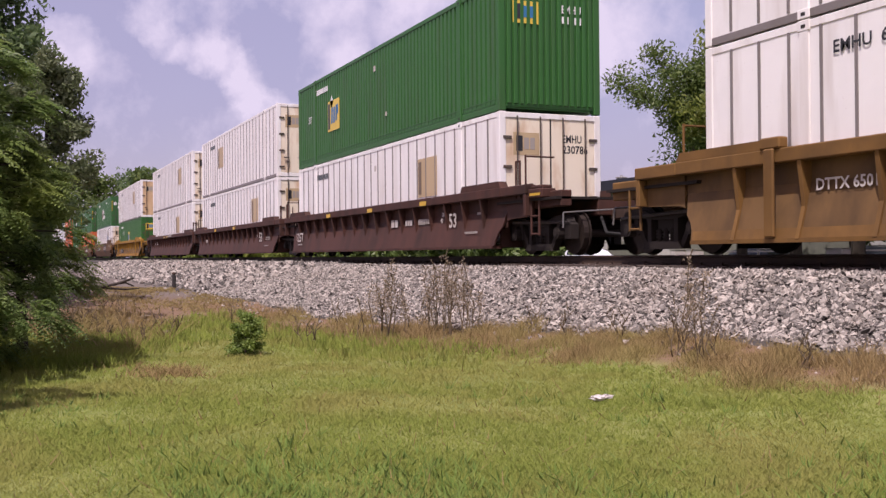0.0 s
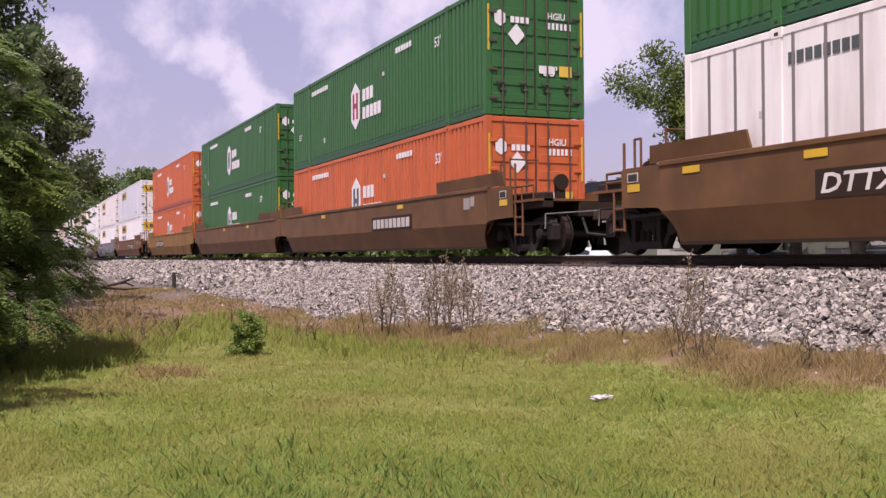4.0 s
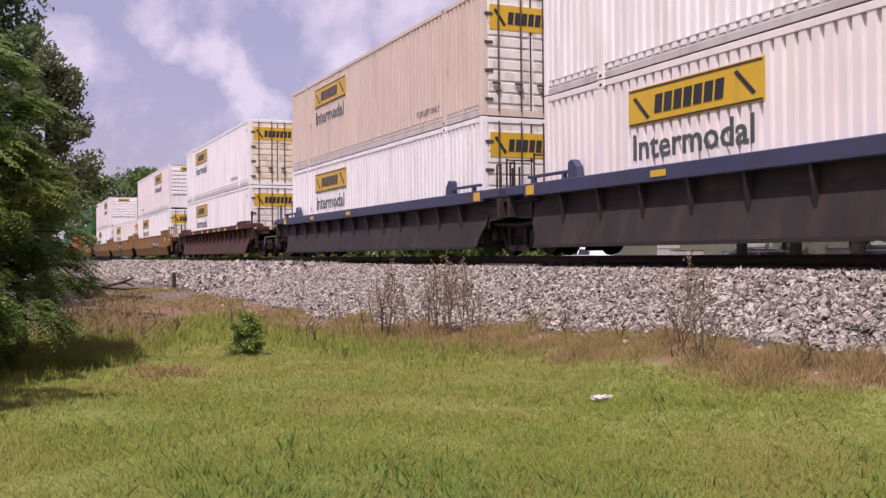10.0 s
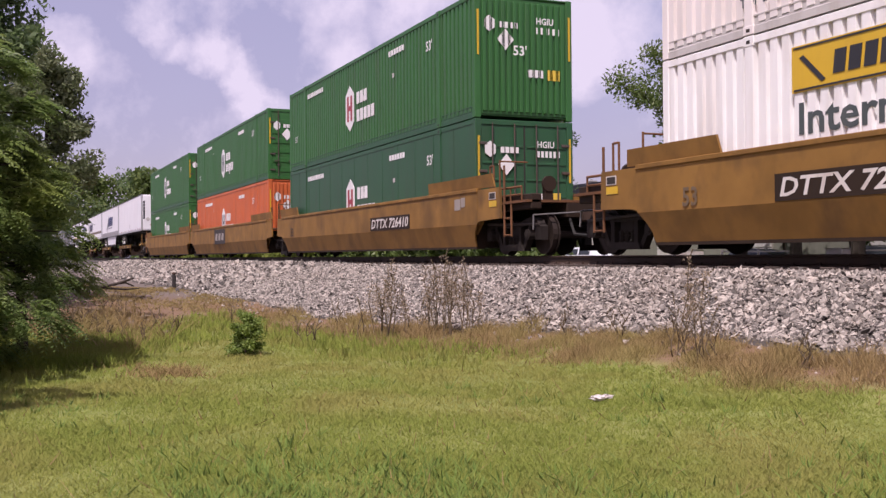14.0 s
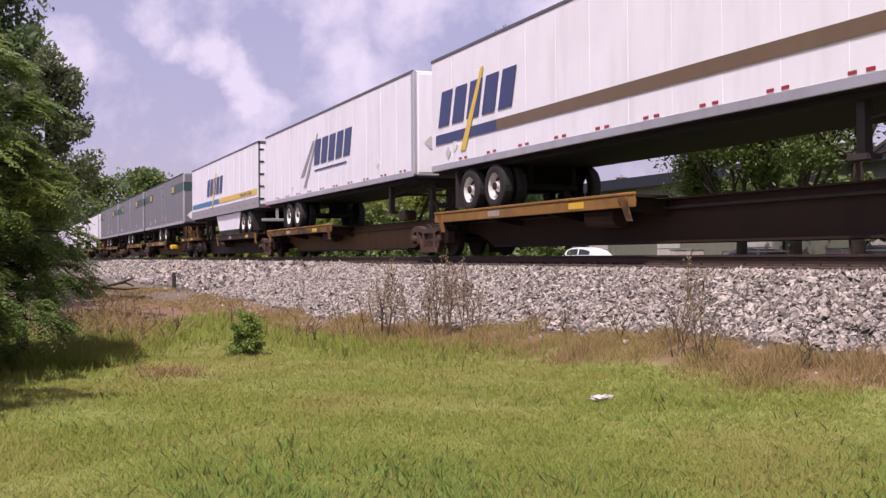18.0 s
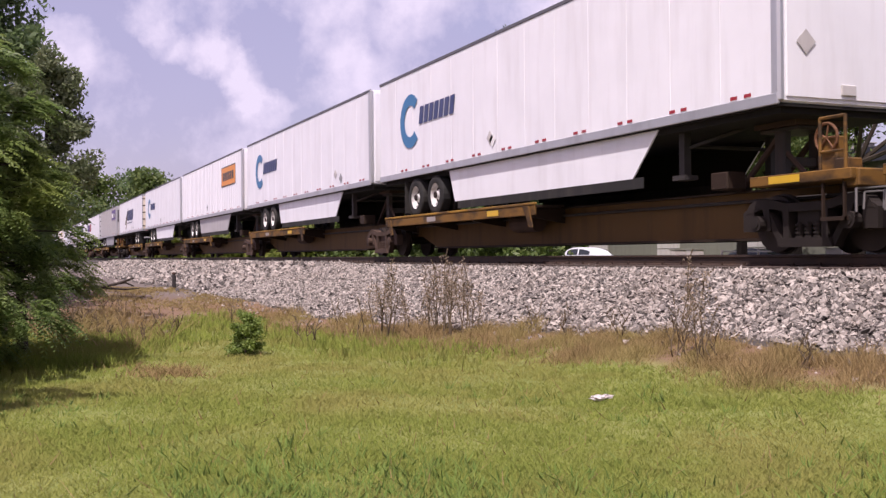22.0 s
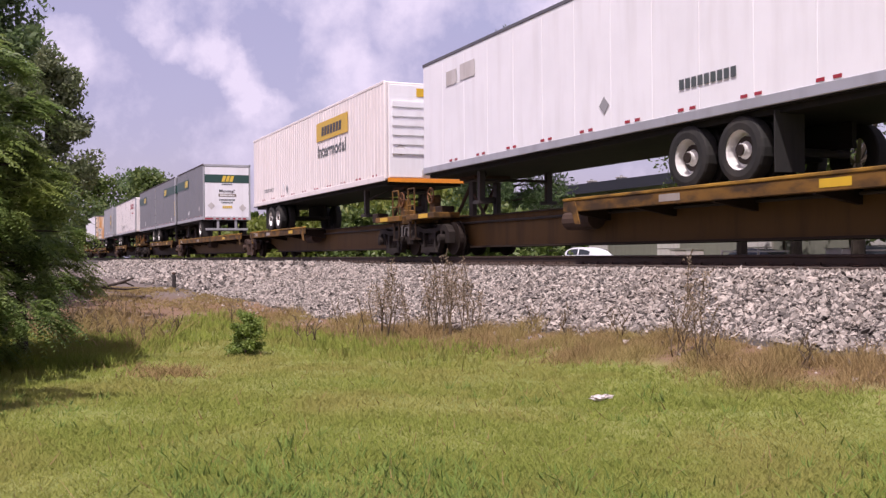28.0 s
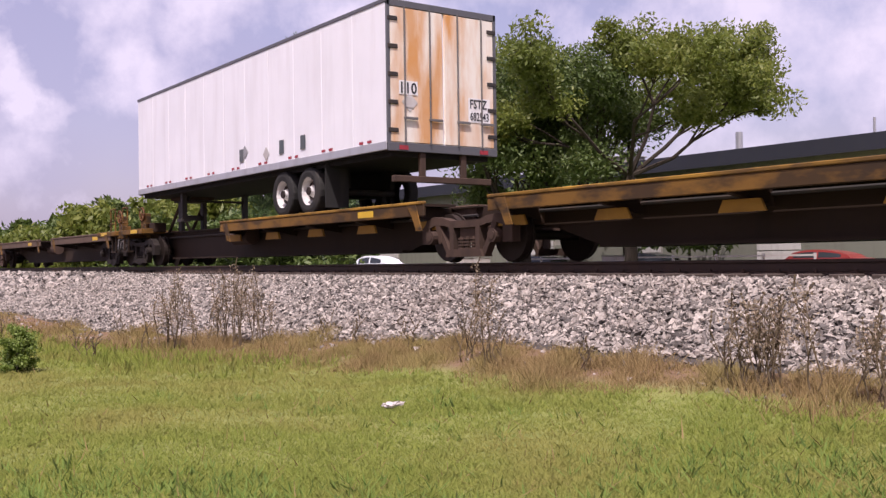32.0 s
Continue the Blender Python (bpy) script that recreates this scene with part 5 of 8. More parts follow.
def emp_emblem(root, xm, zm, material, frame_mat):
    shapes(root, [rect(xm - 0.62, xm + 0.62, zm - 0.5, zm + 0.5)], frame_mat, name="sign", at=-W2 + 0.006, label="square emblem panel")
    shapes(root, [rect(xm - 0.56, xm - 0.38, zm - 0.42, zm + 0.42)], material, name="emblem", at=-W2 - 0.004, label="dark upright bar of an emblem")
    if material != "brown_vinyl":
        shapes(root, [rect(xm - 0.26, xm - 0.10, zm - 0.26, zm + 0.26, 0.05), rect(xm - 0.02, xm + 0.14, zm - 0.26, zm + 0.26, 0.05), rect(xm + 0.22, xm + 0.36, zm - 0.2, zm + 0.3, 0.05), rect(xm + 0.36, xm + 0.50, zm + 0.0, zm + 0.3)], "blue_vinyl", name="emblem_bars", at=-W2 - 0.004, label="blue slanted bars of an emblem")


def hub_emblem(root, xm, zm, red, k=1.0):
    h, w = 0.72 * k, 0.40 * k
    shapes(root, [[(xm - w, zm - h * 0.6), (xm, zm - h), (xm + w, zm - h * 0.6), (xm + w, zm + h * 0.6), (xm, zm + h), (xm - w, zm + h * 0.6)]], "white_vinyl", name="emblem", label="white pointed emblem")
    shapes(root, [rect(xm - w * 0.6, xm - w * 0.22, zm - h * 0.55, zm + h * 0.55), rect(xm + w * 0.22, xm + w * 0.6, zm - h * 0.55, zm + h * 0.55), rect(xm - w * 0.22, xm + w * 0.22, zm - h * 0.08, zm + h * 0.12)],
           "red_vinyl" if red else "grey_vinyl", name="emblem_bars", at=-W2 - 0.003)
    shapes(root, bars(xm + w + 0.25, xm + w + 1.25, zm + 0.06 * k, zm + 0.42 * k, 3) + bars(xm + w + 0.25, xm + w + 1.9, zm - 0.48 * k, zm - 0.12 * k, 5), "white_vinyl", name="lettering", label="plain white bars of lettering")


def container(spec, s, z):
    """A 53-foot box. spec: kind, colours, the end that faces forward and the marks on its side."""
    kind, col = spec["kind"], spec["col"]
    end_col = spec.get("end", col)
    L, H = 16.15, CH
    root = tagged(new("shipping_container"), spec["label"], "container", "containers on the train")
    post_col = spec.get("post", col)

    def shell():
        return boxes((-L + 0.02, -0.06, -W2 + 0.10, W2 - 0.02, 0.06, H - 0.02))
    part("inner_shell", ("shell" + kind, shell), col, root)
    part("roof", ("roof", lambda: boxes((-L + 0.01, -0.01, -W2 + 0.01, W2 - 0.01, H - 0.03, H))), col, root)
    if kind == "ribbed":
        part("side_panel", ("corr", lambda: sheet_bm(*corrugated(-L + 0.15, -0.15, 0.16, H - 0.11, 0.235, 0.058, -W2 + 0.012))), col, root)
    elif kind == "posted":
        part("side_panel", ("flat", lambda: boxes((-L + 0.1, -0.1, -W2 + 0.012, -W2 + 0.10, 0.12, H - 0.08))), col, root)
        for i in range(1, 27):
            part("side_post", ("side_post", lambda: boxes((-0.024, 0.024, -0.016, 0.0, 0.14, H - 0.10))), "emp_post", root, loc=(-L * i / 27.0, -W2 + 0.012, 0))
    else:
        part("side_panel", ("flat", lambda: boxes((-L + 0.1, -0.1, -W2 + 0.012, -W2 + 0.10, 0.12, H - 0.08))), col, root)
        for i in range(1, 13):
            part("side_seam", ("side_seam", lambda: boxes((-0.012, 0.012, -0.006, 0.0, 0.14, H - 0.10))), "rail_grey" if col == "silver" else col, root, loc=(-L * i / 13.0, -W2 + 0.012, 0))
    part("top_rail", ("top_rail", lambda: boxes((-L + 0.1, -0.1, 0, 0.06, H - 0.11, H + 0.002), bevel=0.008)), spec.get("rail", post_col), root, loc=(0, -W2, 0))
    part("bottom_rail", ("low_rail", lambda: boxes((-L + 0.1, -0.1, 0, 0.06, 0.0, 0.12), bevel=0.008)) if kind == "posted" else ("bottom_rail", lambda: prism([(0, 0), (0.06, 0), (0.06, 0.272), (0.004, 0.272), (0.004, 0.255), (0.018, 0.245), (0.018, 0.12), (0, 0.11)], -L + 0.1, -0.1, "x")), spec.get("sill", post_col), root, loc=(0, -W2 + 0.004, 0))
    for x, y in ((-L, -W2 - 0.004), (-0.16, -W2 - 0.004), (-0.16, W2 - 0.156)):
        part("corner_post", ("corner_post", lambda: boxes((0, 0.16, 0, 0.16, 0, H + 0.012), bevel=0.012)), post_col, root, loc=(x, y, 0))
    for x in (-L + 2.0, -2.18):
        part("stack_post", ("stack_post", lambda: boxes((0, 0.18, 0, 0.08, 0, H), (-0.02, 0.20, -0.006, 0.06, H - 0.14, H + 0.012), (-0.02, 0.20, -0.006, 0.06, -0.002, 0.13), bevel=0.008)), post_col, root, loc=(x, -W2 - 0.012, 0))
        part("casting_hole", ("casting_hole", lambda: boxes((0.05, 0.13, -0.010, 0.0, 0.035, 0.085), (0.05, 0.13, -0.010, 0.0, H - 0.10, H - 0.05))), "dark_steel", root, loc=(x, -W2 - 0.010, 0))
    # the end that faces forward
    if spec.get("face", "doors") == "doors":
        for y in (-1.15, 0.01):
            end_col = spec.get("end_b", end_col) if y > 0 else end_col
            door = part("door", ("door", lambda: boxes((-0.06, -0.02, 0, 1.13, 0.16, H - 0.12), bevel=0.01)), end_col, root, loc=(0, y, 0))
            for i in range(spec.get("slats", 6)):
                zz = 0.3 + i * (H - 0.55) / (spec.get("slats", 6))
                part("door_rib", ("door_rib", lambda: boxes((-0.02, -0.002, 0.04, 1.09, 0, 0.20 if kind == "ribbed" else 0.05), bevel=0.006)), end_col, door, loc=(0, 0, zz))
            for x in (0.28, 0.86):
                part("lock_rod", ("lock_rod", lambda: tubes([((0.03, 0, 0.12), (0.03, 0, H - 0.08), 0.018)])), "rod_dark", door, loc=(0, x, 0))
                part("lock_handle", ("lock_handle", lambda: boxes((0.02, 0.06, -0.16, 0.04, 0.72, 0.77), (0.0, 0.05, -0.05, 0.05, 0.55, 0.60), bevel=0.005)), "rod_dark", door, loc=(0, x, 0))
            for zz in (0.35, 1.0, 1.65, 2.3):
                part("hinge", ("hinge", lambda: boxes((-0.02, 0.02, -0.06, 0.15, 0, 0.065), bevel=0.006)), "rod_dark" if col != "orange" else "orange", door, loc=(0, 0.0 if y < 0 else 1.04, zz))
        part("door_seal", ("door_seal", lambda: boxes((-0.05, -0.012, -0.018, 0.006, 0.14, H - 0.1))), "dark_steel", root)
        part("header", ("header", lambda: boxes((-0.07, 0.0, -1.14, 1.14, H - 0.12, H), bevel=0.008)), post_col, root)
        part("door_sill", ("door_sill", lambda: boxes((-0.07, 0.0, -1.14, 1.14, 0.0, 0.15), bevel=0.008)), post_col, root)
    else:
        wall = part("end_wall", ("end_wall", lambda: boxes((-0.06, -0.03, -1.14, 1.14, 0.1, H - 0.08))), end_col, root)
        if kind == "ribbed" and spec.get("mark") == "jb":
            for i in range(7):
                part("end_slat", ("end_slat", lambda: boxes((-0.03, 0.015, -1.08, 1.08, 0, 0.17), bevel=0.012)), end_col, wall, loc=(0, 0, 0.95 + i * 0.25))
            shapes(root, [rect(-0.55, 0.55, H - 0.42, H - 0.16)], "yellow_sign", "end", 0.018, "sign", "yellow sign panel")
            shapes(root, bars(-0.42, 0.42, H - 0.35, H - 0.23, 7), "black_vinyl", "end", 0.026, "lettering")
        else:
            for i in range(14):
                part("end_rib", ("end_rib", lambda: boxes((-0.03, 0.012, -0.05, 0.05, 0.16, H - 0.14), bevel=0.012)), end_col, wall, loc=(0, -1.04 + i * 0.16, 0))
    mark = spec.get("mark")
    flip = spec.get("flip", False)
    if mark == "jb":
        x0 = -L + 2.95 if not flip else -6.5
        if spec.get("sign", True):
            shapes(root, [rect(x0, x0 + 3.4, 1.93, 2.57)], "yellow_sign", at=-W2 + 0.006, name="sign", label="yellow sign panel with dark border")
            shapes(root, [rect(x0 + 0.04, x0 + 3.36, 1.95, 1.975), rect(x0 + 0.04, x0 + 3.36, 2.525, 2.55)] + bars(x0 + 0.75, x0 + 2.55, 2.09, 2.40, 7, 0.04)
                   + [[(x0 + 0.15, 2.40), (x0 + 0.55, 2.02), (x0 + 0.62, 2.05), (x0 + 0.22, 2.43)], [(x0 + 2.75, 2.43), (x0 + 3.15, 2.05), (x0 + 3.22, 2.08), (x0 + 2.82, 2.46)]],
                   "black_vinyl", at=-W2 - 0.003, name="lettering", label="plain dark bars of lettering")
        if spec.get("word", True):
            write(root, "Intermodal", x0 + 0.12, 1.36, 0.42, "grey_vinyl", 3.05, at=-W2 + 0.006, label="dark grey lettering")
        write(root, "TOP LIFT ONLY", -3.9 if not flip else -L + 1.9, 0.42, 0.14, "grey_vinyl", 1.5, at=-W2 + 0.006)
        if spec.get("face", "doors") == "doors":
            shapes(root, [rect(-1.08, 1.08, 1.98, 2.55)], "yellow_sign", "end", 0.0, "sign", "yellow sign panel across the doors")
            shapes(root, bars(-0.62, 0.62, 2.12, 2.40, 7, 0.03) + [[(-0.98, 2.42), (-0.72, 2.06), (-0.66, 2.1), (-0.92, 2.46)], [(0.72, 2.42), (0.98, 2.06), (1.03, 2.1), (0.78, 2.46)]], "black_vinyl", "end", 0.008, "lettering")
    elif mark == "hub":
        hub_emblem(root, -L + 7.1, 1.42, spec.get("red", False))
        write(root, "53'", -L + 0.75, 1.02, 0.20, "white_vinyl", at=-W2 + 0.006)
        write(root, "53'", -2.9, 2.05, 0.24, "white_vinyl", at=-W2 + 0.006)
        shapes(root, bars(-L + 2.4, -L + 4.3, 2.40, 2.55, 10) + bars(-5.6, -4.4, 2.40, 2.55, 6), "white_vinyl", at=-W2 + 0.006, name="number", label="small white bars of a number")
        shapes(root, [[(-0.92 + 0.16 * math.cos(a), 2.2 + 0.19 * math.sin(a)) for a in [radians(30 + 60 * i) for i in range(6)]]] + bars(-0.65, -0.15, 2.12, 2.26, 4)
               + [rect(0.08, 0.5, 1.0, 1.18)] + [[(-0.5, 1.6), (-0.28, 1.85), (-0.5, 2.1), (-0.72, 1.85)]], "white_vinyl", "end", 0.006, "end_markings", "white emblem and small bars")
        write(root, "HGIU", 0.32, 2.27, 0.15, "white_vinyl", 0.46, "end", 0.014, "lettering")
        if spec.get("end_no"):
            write(root, spec["end_no"], 0.32, 2.04, 0.15, "white_vinyl", 0.66, "end", 0.014, "number")
        else:
            shapes(root, bars(0.32, 0.98, 2.04, 2.19, 6, 0, 0.4), "white_vinyl", "end", 0.006, "number", "white bars of a number", 0.004)
        shapes(root, [rect(0.62, 0.95, 0.95, 1.2)], "gold_vinyl", "end", 0.006, "label_plate", "small yellow plate")
        for yy in (-1.24, 1.19):
            shapes(root, [rect(yy, yy + 0.05, 1.45, 2.5)], "yellow_sign", "end", 0.006, "height_strip", "yellow corner warning strip")
        write(root, "53'", 0.2 if spec.get("face", "doors") == "doors" else -0.3, 0.95 if spec.get("face", "doors") == "doors" else 1.5, 0.22, "white_vinyl", face="end", at=0.014)
    elif mark == "emp":
        xm = -L + spec.get("at", 11.9)
        emp_emblem(root, xm, 1.75 if kind == "posted" else 1.45, spec.get("ink", "brown_vinyl"), spec.get("panel", "emp_tan"))
        if spec.get("side_no"):
            write(root, spec["side_no"], -L + 2.62, 2.36, 0.16, "black_vinyl", 1.25, at=-W2 - 0.008, name="number", label="black stencilled letters and numbers")
        else:
            shapes(root, bars(-L + 2.3, -L + 3.6, 2.35, 2.52, 8), "grey_vinyl" if kind == "posted" else "white_vinyl", name="number", label="small bars of a number")
        shapes(root, [rect(-0.95, -0.30, 1.95, 2.45)], spec.get("panel", "emp_tan"), "end", -0.019 if kind == "posted" else 0.0, "end_sign", "square emblem panel", 0.004)
        ink = "black_vinyl" if kind == "posted" else "white_vinyl"
        shapes(root, [rect(-0.88, -0.72, 2.04, 2.38)], "black_vinyl", "end", -0.014 if kind == "posted" else 0.006, "emblem", "black bar of an emblem", 0.003)
        shapes(root, bars(-0.68, -0.38, 2.08, 2.34, 2), "tag_pale" if kind == "posted" else "blue_vinyl", "end", -0.014 if kind == "posted" else 0.006, "emblem", "faded bars of an emblem", 0.003)
        write(root, "EMHU", 0.30, 2.26, 0.17, ink, 0.50, "end", -0.016 if kind == "posted" else 0.002, "lettering")
        if spec.get("end_no"):
            write(root, spec["end_no"], 0.30, 2.02, 0.17, ink, 0.66, "end", -0.016 if kind == "posted" else 0.002, "number")
        else:
            shapes(root, bars(0.30, 0.96, 2.02, 2.18, 6, 0, 0.4), ink, "end", -0.018 if kind == "posted" else 0.0, "number", "", 0.003)
        if kind != "posted":
            write(root, "53'", -L + 1.3, 1.5, 0.22, "white_vinyl", at=-W2 + 0.006)
            shapes(root, [[(-L + 3.83, 1.9), (-L + 4.0, 2.12), (-L + 4.17, 1.9), (-L + 4.0, 1.68)]], "white_vinyl", at=-W2 + 0.006, name="placard", label="white diamond placard")
    # bits of old stickers
    rr = random.Random(int(abs(s) * 10))
    st = []
    for i in range(2):
        x, zz, w = -rr.uniform(0.6, L - 0.8), rr.uniform(0.4, H - 0.5), rr.uniform(0.08, 0.22)
        st.append(rect(x, x + w, zz, zz + w * rr.uniform(0.6, 1.2)))
    shapes(root, st, rr.choice(["rail_grey", "rail_grey", "faded_white"]), at=-W2 + 0.008, name="sticker", thick=0.003)
    return rides(root, s, z)


# ---- trucks (bogies) ----
def side_frame():
    """Cast frame: arched top bar, pedestals over the axles, sloping bars, columns and spring seat, open between them."""
    bm = prism([(-1.22, 0.60), (-1.10, 0.76), (-0.90, 0.82), (-0.62, 0.79), (-0.40, 0.73), (0.40, 0.73), (0.62, 0.79), (0.90, 0.82), (1.10, 0.76), (1.22, 0.60),
                (1.04, 0.62), (0.86, 0.67), (0.62, 0.66), (0.38, 0.61), (-0.38, 0.61), (-0.62, 0.66), (-0.86, 0.67), (-1.04, 0.62)], -0.09, 0.09)
    for k in (-1, 1):
        prism([(k * 1.26, 0.34), (k * 1.26, 0.62), (k * 1.10, 0.72), (k * 1.02, 0.62), (k * 1.02, 0.34)], -0.085, 0.085, "y", bm)
        prism([(k * 0.86, 0.68), (k * 0.72, 0.68), (k * 0.68, 0.36), (k * 0.75, 0.34)], -0.085, 0.085, "y", bm)
        prism([(k * 0.90, 0.70), (k * 0.74, 0.66), (k * 0.40, 0.12), (k * 0.52, 0.12)], -0.07, 0.07, "y", bm)
        prism([(k * 0.42, 0.66), (k * 0.31, 0.66), (k * 0.31, 0.16), (k * 0.42, 0.16)], -0.095, 0.095, "y", bm)
    return prism([(-0.52, 0.11), (0.52, 0.11), (0.46, 0.24), (-0.46, 0.24)], -0.12, 0.10, "y", bm)


def wheelset():
    bm = bmesh.new()
    for s in (-1, 1):
        y = s * 0.755
        tube(bm, (0, y - 0.065, 0), (0, y + 0.045, 0), 0.42, 0.42, 24)
        tube(bm, (0, y - s * 0.075 - 0.015, 0), (0, y - s * 0.075 + 0.015, 0), 0.45, 0.45, 24)
        tube(bm, (0, y + s * 0.05, 0), (0, y + s * 0.16, 0), 0.13, 0.12, 14)
    tube(bm, (0, -0.95, 0), (0, 0.95, 0), 0.08, 0.08, 10)
    return bm


def truck(parent, x, material="truck_rust", base=1.75):
    t = part("truck", ("bolster", lambda: boxes((-0.22, 0.22, -1.05, 1.05, 0.42, 0.70), (-0.6, 0.6, -0.5, 0.5, 0.66, 0.78), bevel=0.02)), material, parent, "rusty cast steel truck", loc=(x, 0, 0))
    for dx in (-base / 2, base / 2):
        part("wheelset", ("wheelset", wheelset), "wheel_steel", t, loc=(dx, 0, 0.455))
    for y in (-1.02, 1.02):
        part("side_frame", ("side_frame", side_frame), material, t, loc=(0, y, 0))

    def springs():
        bm = bmesh.new()
        for k in range(4):
            tube(bm, (0, -1.03, 0.24 + k * 0.055), (0, -1.03, 0.268 + k * 0.055), 0.07, 0.07, 10)
        return tube(bm, (0, -1.03, 0.24), (0, -1.03, 0.46), 0.045, 0.045, 8)
    for dx in (-0.17, 0.0, 0.17):
        part("spring", ("springs", springs), material, t, loc=(dx, 0, 0))
    for dx in (-base / 2, base / 2):
        part("bearing_cap", ("bearing_cap", lambda: tubes([((0, -1.22, 0.455), (0, -1.08, 0.455), 0.115), ((0, -1.235, 0.455), (0, -1.22, 0.455), 0.07)], 12)), material, t, loc=(dx, 0, 0))
    part("brake_beam", ("brake_beam", lambda: tubes([((-1.28, -0.8, 0.45), (-1.28, 0.8, 0.45), 0.04), ((-1.28, -0.3, 0.45), (0, -0.3, 0.5), 0.025)], 6)), "dark_steel", t)
    return t


def coupler(parent, x, sign):
    c = part("coupler", boxes((min(x, x + sign * 0.9), max(x, x + sign * 0.9), -0.12, 0.12, 0.72, 0.95), bevel=0.03), "truck_rust", parent)
    part("air_hose", tubes([((x, -0.35, 0.85), (x + sign * 0.35, -0.42, 0.45), 0.03), ((x + sign * 0.35, -0.42, 0.45), (x + sign * 0.85, -0.3, 0.40), 0.03)], 6), "tyre", parent)
    part("cut_lever", tubes([((x + sign * 0.1, -1.25, 0.85), (x + sign * 0.25, -0.15, 0.92), 0.018), ((x + sign * 0.1, -1.25, 0.85), (x + sign * 0.12, -1.27, 0.55), 0.018)], 6), "rod", parent)
    return c


def well_car(s_front, s_tail, front_end, tail_end, style, col, label, marks=()):
    """One well of a double-stack car; s_front and s_tail are the load's two ends. An end is 'coupled', 'shared' (it carries the
    truck of the joint) or 'hung' (the next one carries it)."""
    root = tagged(new("well_car"), label, "railway car", "well cars of the train")
    L = s_tail - s_front
    a, b = -L - 0.42, 0.42                 # the well's two bulkheads
    zt, zb = 1.47, 0.20
    y = -1.47
    low = {"maroon": "maroon", "navy": "black_car"}.get(style, col)
    dim = "rusty_sill" if style in ("ochre", "brown", "tag_grey", "tag_olive") else low
    rail = "russet" if dim == "rusty_sill" else "umber" if style == "mustard" else low
    chord = {"navy": "navy"}.get(style, col)
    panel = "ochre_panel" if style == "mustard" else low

    def arch(x, sign, x1, n=7):
        """The curved lower edge over a truck, from the well's foot outward to x1."""
        q = []
        for i in range(n):
            k = math.radians(90.0 * i / (n - 1))
            q.append((x + sign * (-0.30 + 0.75 * (1 - math.cos(k))), 0.24 + 0.56 * math.sin(k)))
        return [p for p in q if sign * (p[0] - x) <= sign * (x1 - x) + 1e-6]
    if style in ("ochre", "brown", "tag_grey", "tag_olive"):
        # smooth sided well: plate with a crease, cut up at both ends over the trucks
        pts = [(a + 0.25, 0.5), (b - 0.25, 0.5), (b + 0.05, 0.76), (b + 0.05, zt), (a - 0.05, zt), (a - 0.05, 0.76)]
        for yy in (-1.37, 1.33):
            part("side_plate", prism(pts, yy, yy + 0.04), col, root)
        upper = [(a - 0.01, 0.72), (b + 0.01, 0.72), (b + 0.04, 0.75), (b + 0.04, zt), (a - 0.04, zt), (a - 0.04, 0.75)]
        part("upper_plate", prism(upper, -1.495, -1.37), col, root, "painted upper side plate")
        lower = [(a + 0.33, zb), (b - 0.33, zb)] + arch(b, 1, b - 0.0) + [(b + 0.01, 0.72), (a - 0.01, 0.72)] + arch(a, -1, a + 0.0)[::-1]
        bm = prism(lower, -1.50, -1.47)
        for v in bm.verts:
            v.co.y += 0.15 * max(0.0, 0.72 - v.co.z) / 0.52
        part("lower_sill", bm, col, root, "lower side sill that leans inward")
        part("bottom_angle", boxes((a + 0.30, b - 0.30, -1.36, -1.14, zb - 0.03, zb + 0.02)), "rusty_sill", root)
        part("top_chord", boxes((a - 0.05, b + 0.05, -1.52, -1.40, zt - 0.02, zt + 0.06), bevel=0.01), col, root)
        for x0, x1 in ((a - 0.35, a + 2.1), (b - 2.8, b + 0.85)):
            e = [(x0, zt + 0.05), (x1, zt + 0.05), (x1 - 0.06, zt + 0.34), (x0 + 0.06, zt + 0.34)]
            bm = prism(e, -1.47, -1.43)
            for v in bm.verts:
                if v.co.z > zt + 0.1:
                    v.co.y -= 0.04
            part("end_guide", bm, col, root, "flared raised end of the side wall")
    else:
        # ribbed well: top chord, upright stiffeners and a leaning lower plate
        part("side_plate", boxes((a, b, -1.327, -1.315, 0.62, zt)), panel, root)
        part("side_plate", boxes((a, b, 1.27, 1.30, 0.55, zt)), low, root)
        pts = [(a + 0.33, zb), (b - 0.33, zb)] + arch(b, 1, b - 0.05) + [(b, 0.98), (a, 0.98)] + arch(a, -1, a + 0.05)[::-1]
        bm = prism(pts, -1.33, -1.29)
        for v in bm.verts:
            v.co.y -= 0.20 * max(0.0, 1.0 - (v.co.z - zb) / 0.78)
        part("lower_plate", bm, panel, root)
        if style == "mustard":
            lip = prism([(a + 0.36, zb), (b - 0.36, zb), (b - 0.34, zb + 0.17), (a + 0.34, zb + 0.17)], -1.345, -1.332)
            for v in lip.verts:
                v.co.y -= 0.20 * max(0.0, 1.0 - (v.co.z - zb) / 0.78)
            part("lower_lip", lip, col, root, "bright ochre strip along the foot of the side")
        part("bottom_angle", boxes((a + 0.33, b - 0.33, -1.56, -1.30, zb - 0.03, zb + 0.03)), low, root)
        part("top_chord", boxes((a - 0.05, b + 0.05, -1.54, -1.27, zt - 0.20 if style != "navy" else zt - 0.26, zt), bevel=0.015), chord, root, "heavy top chord")
        n = 17 if style == "maroon" else 13
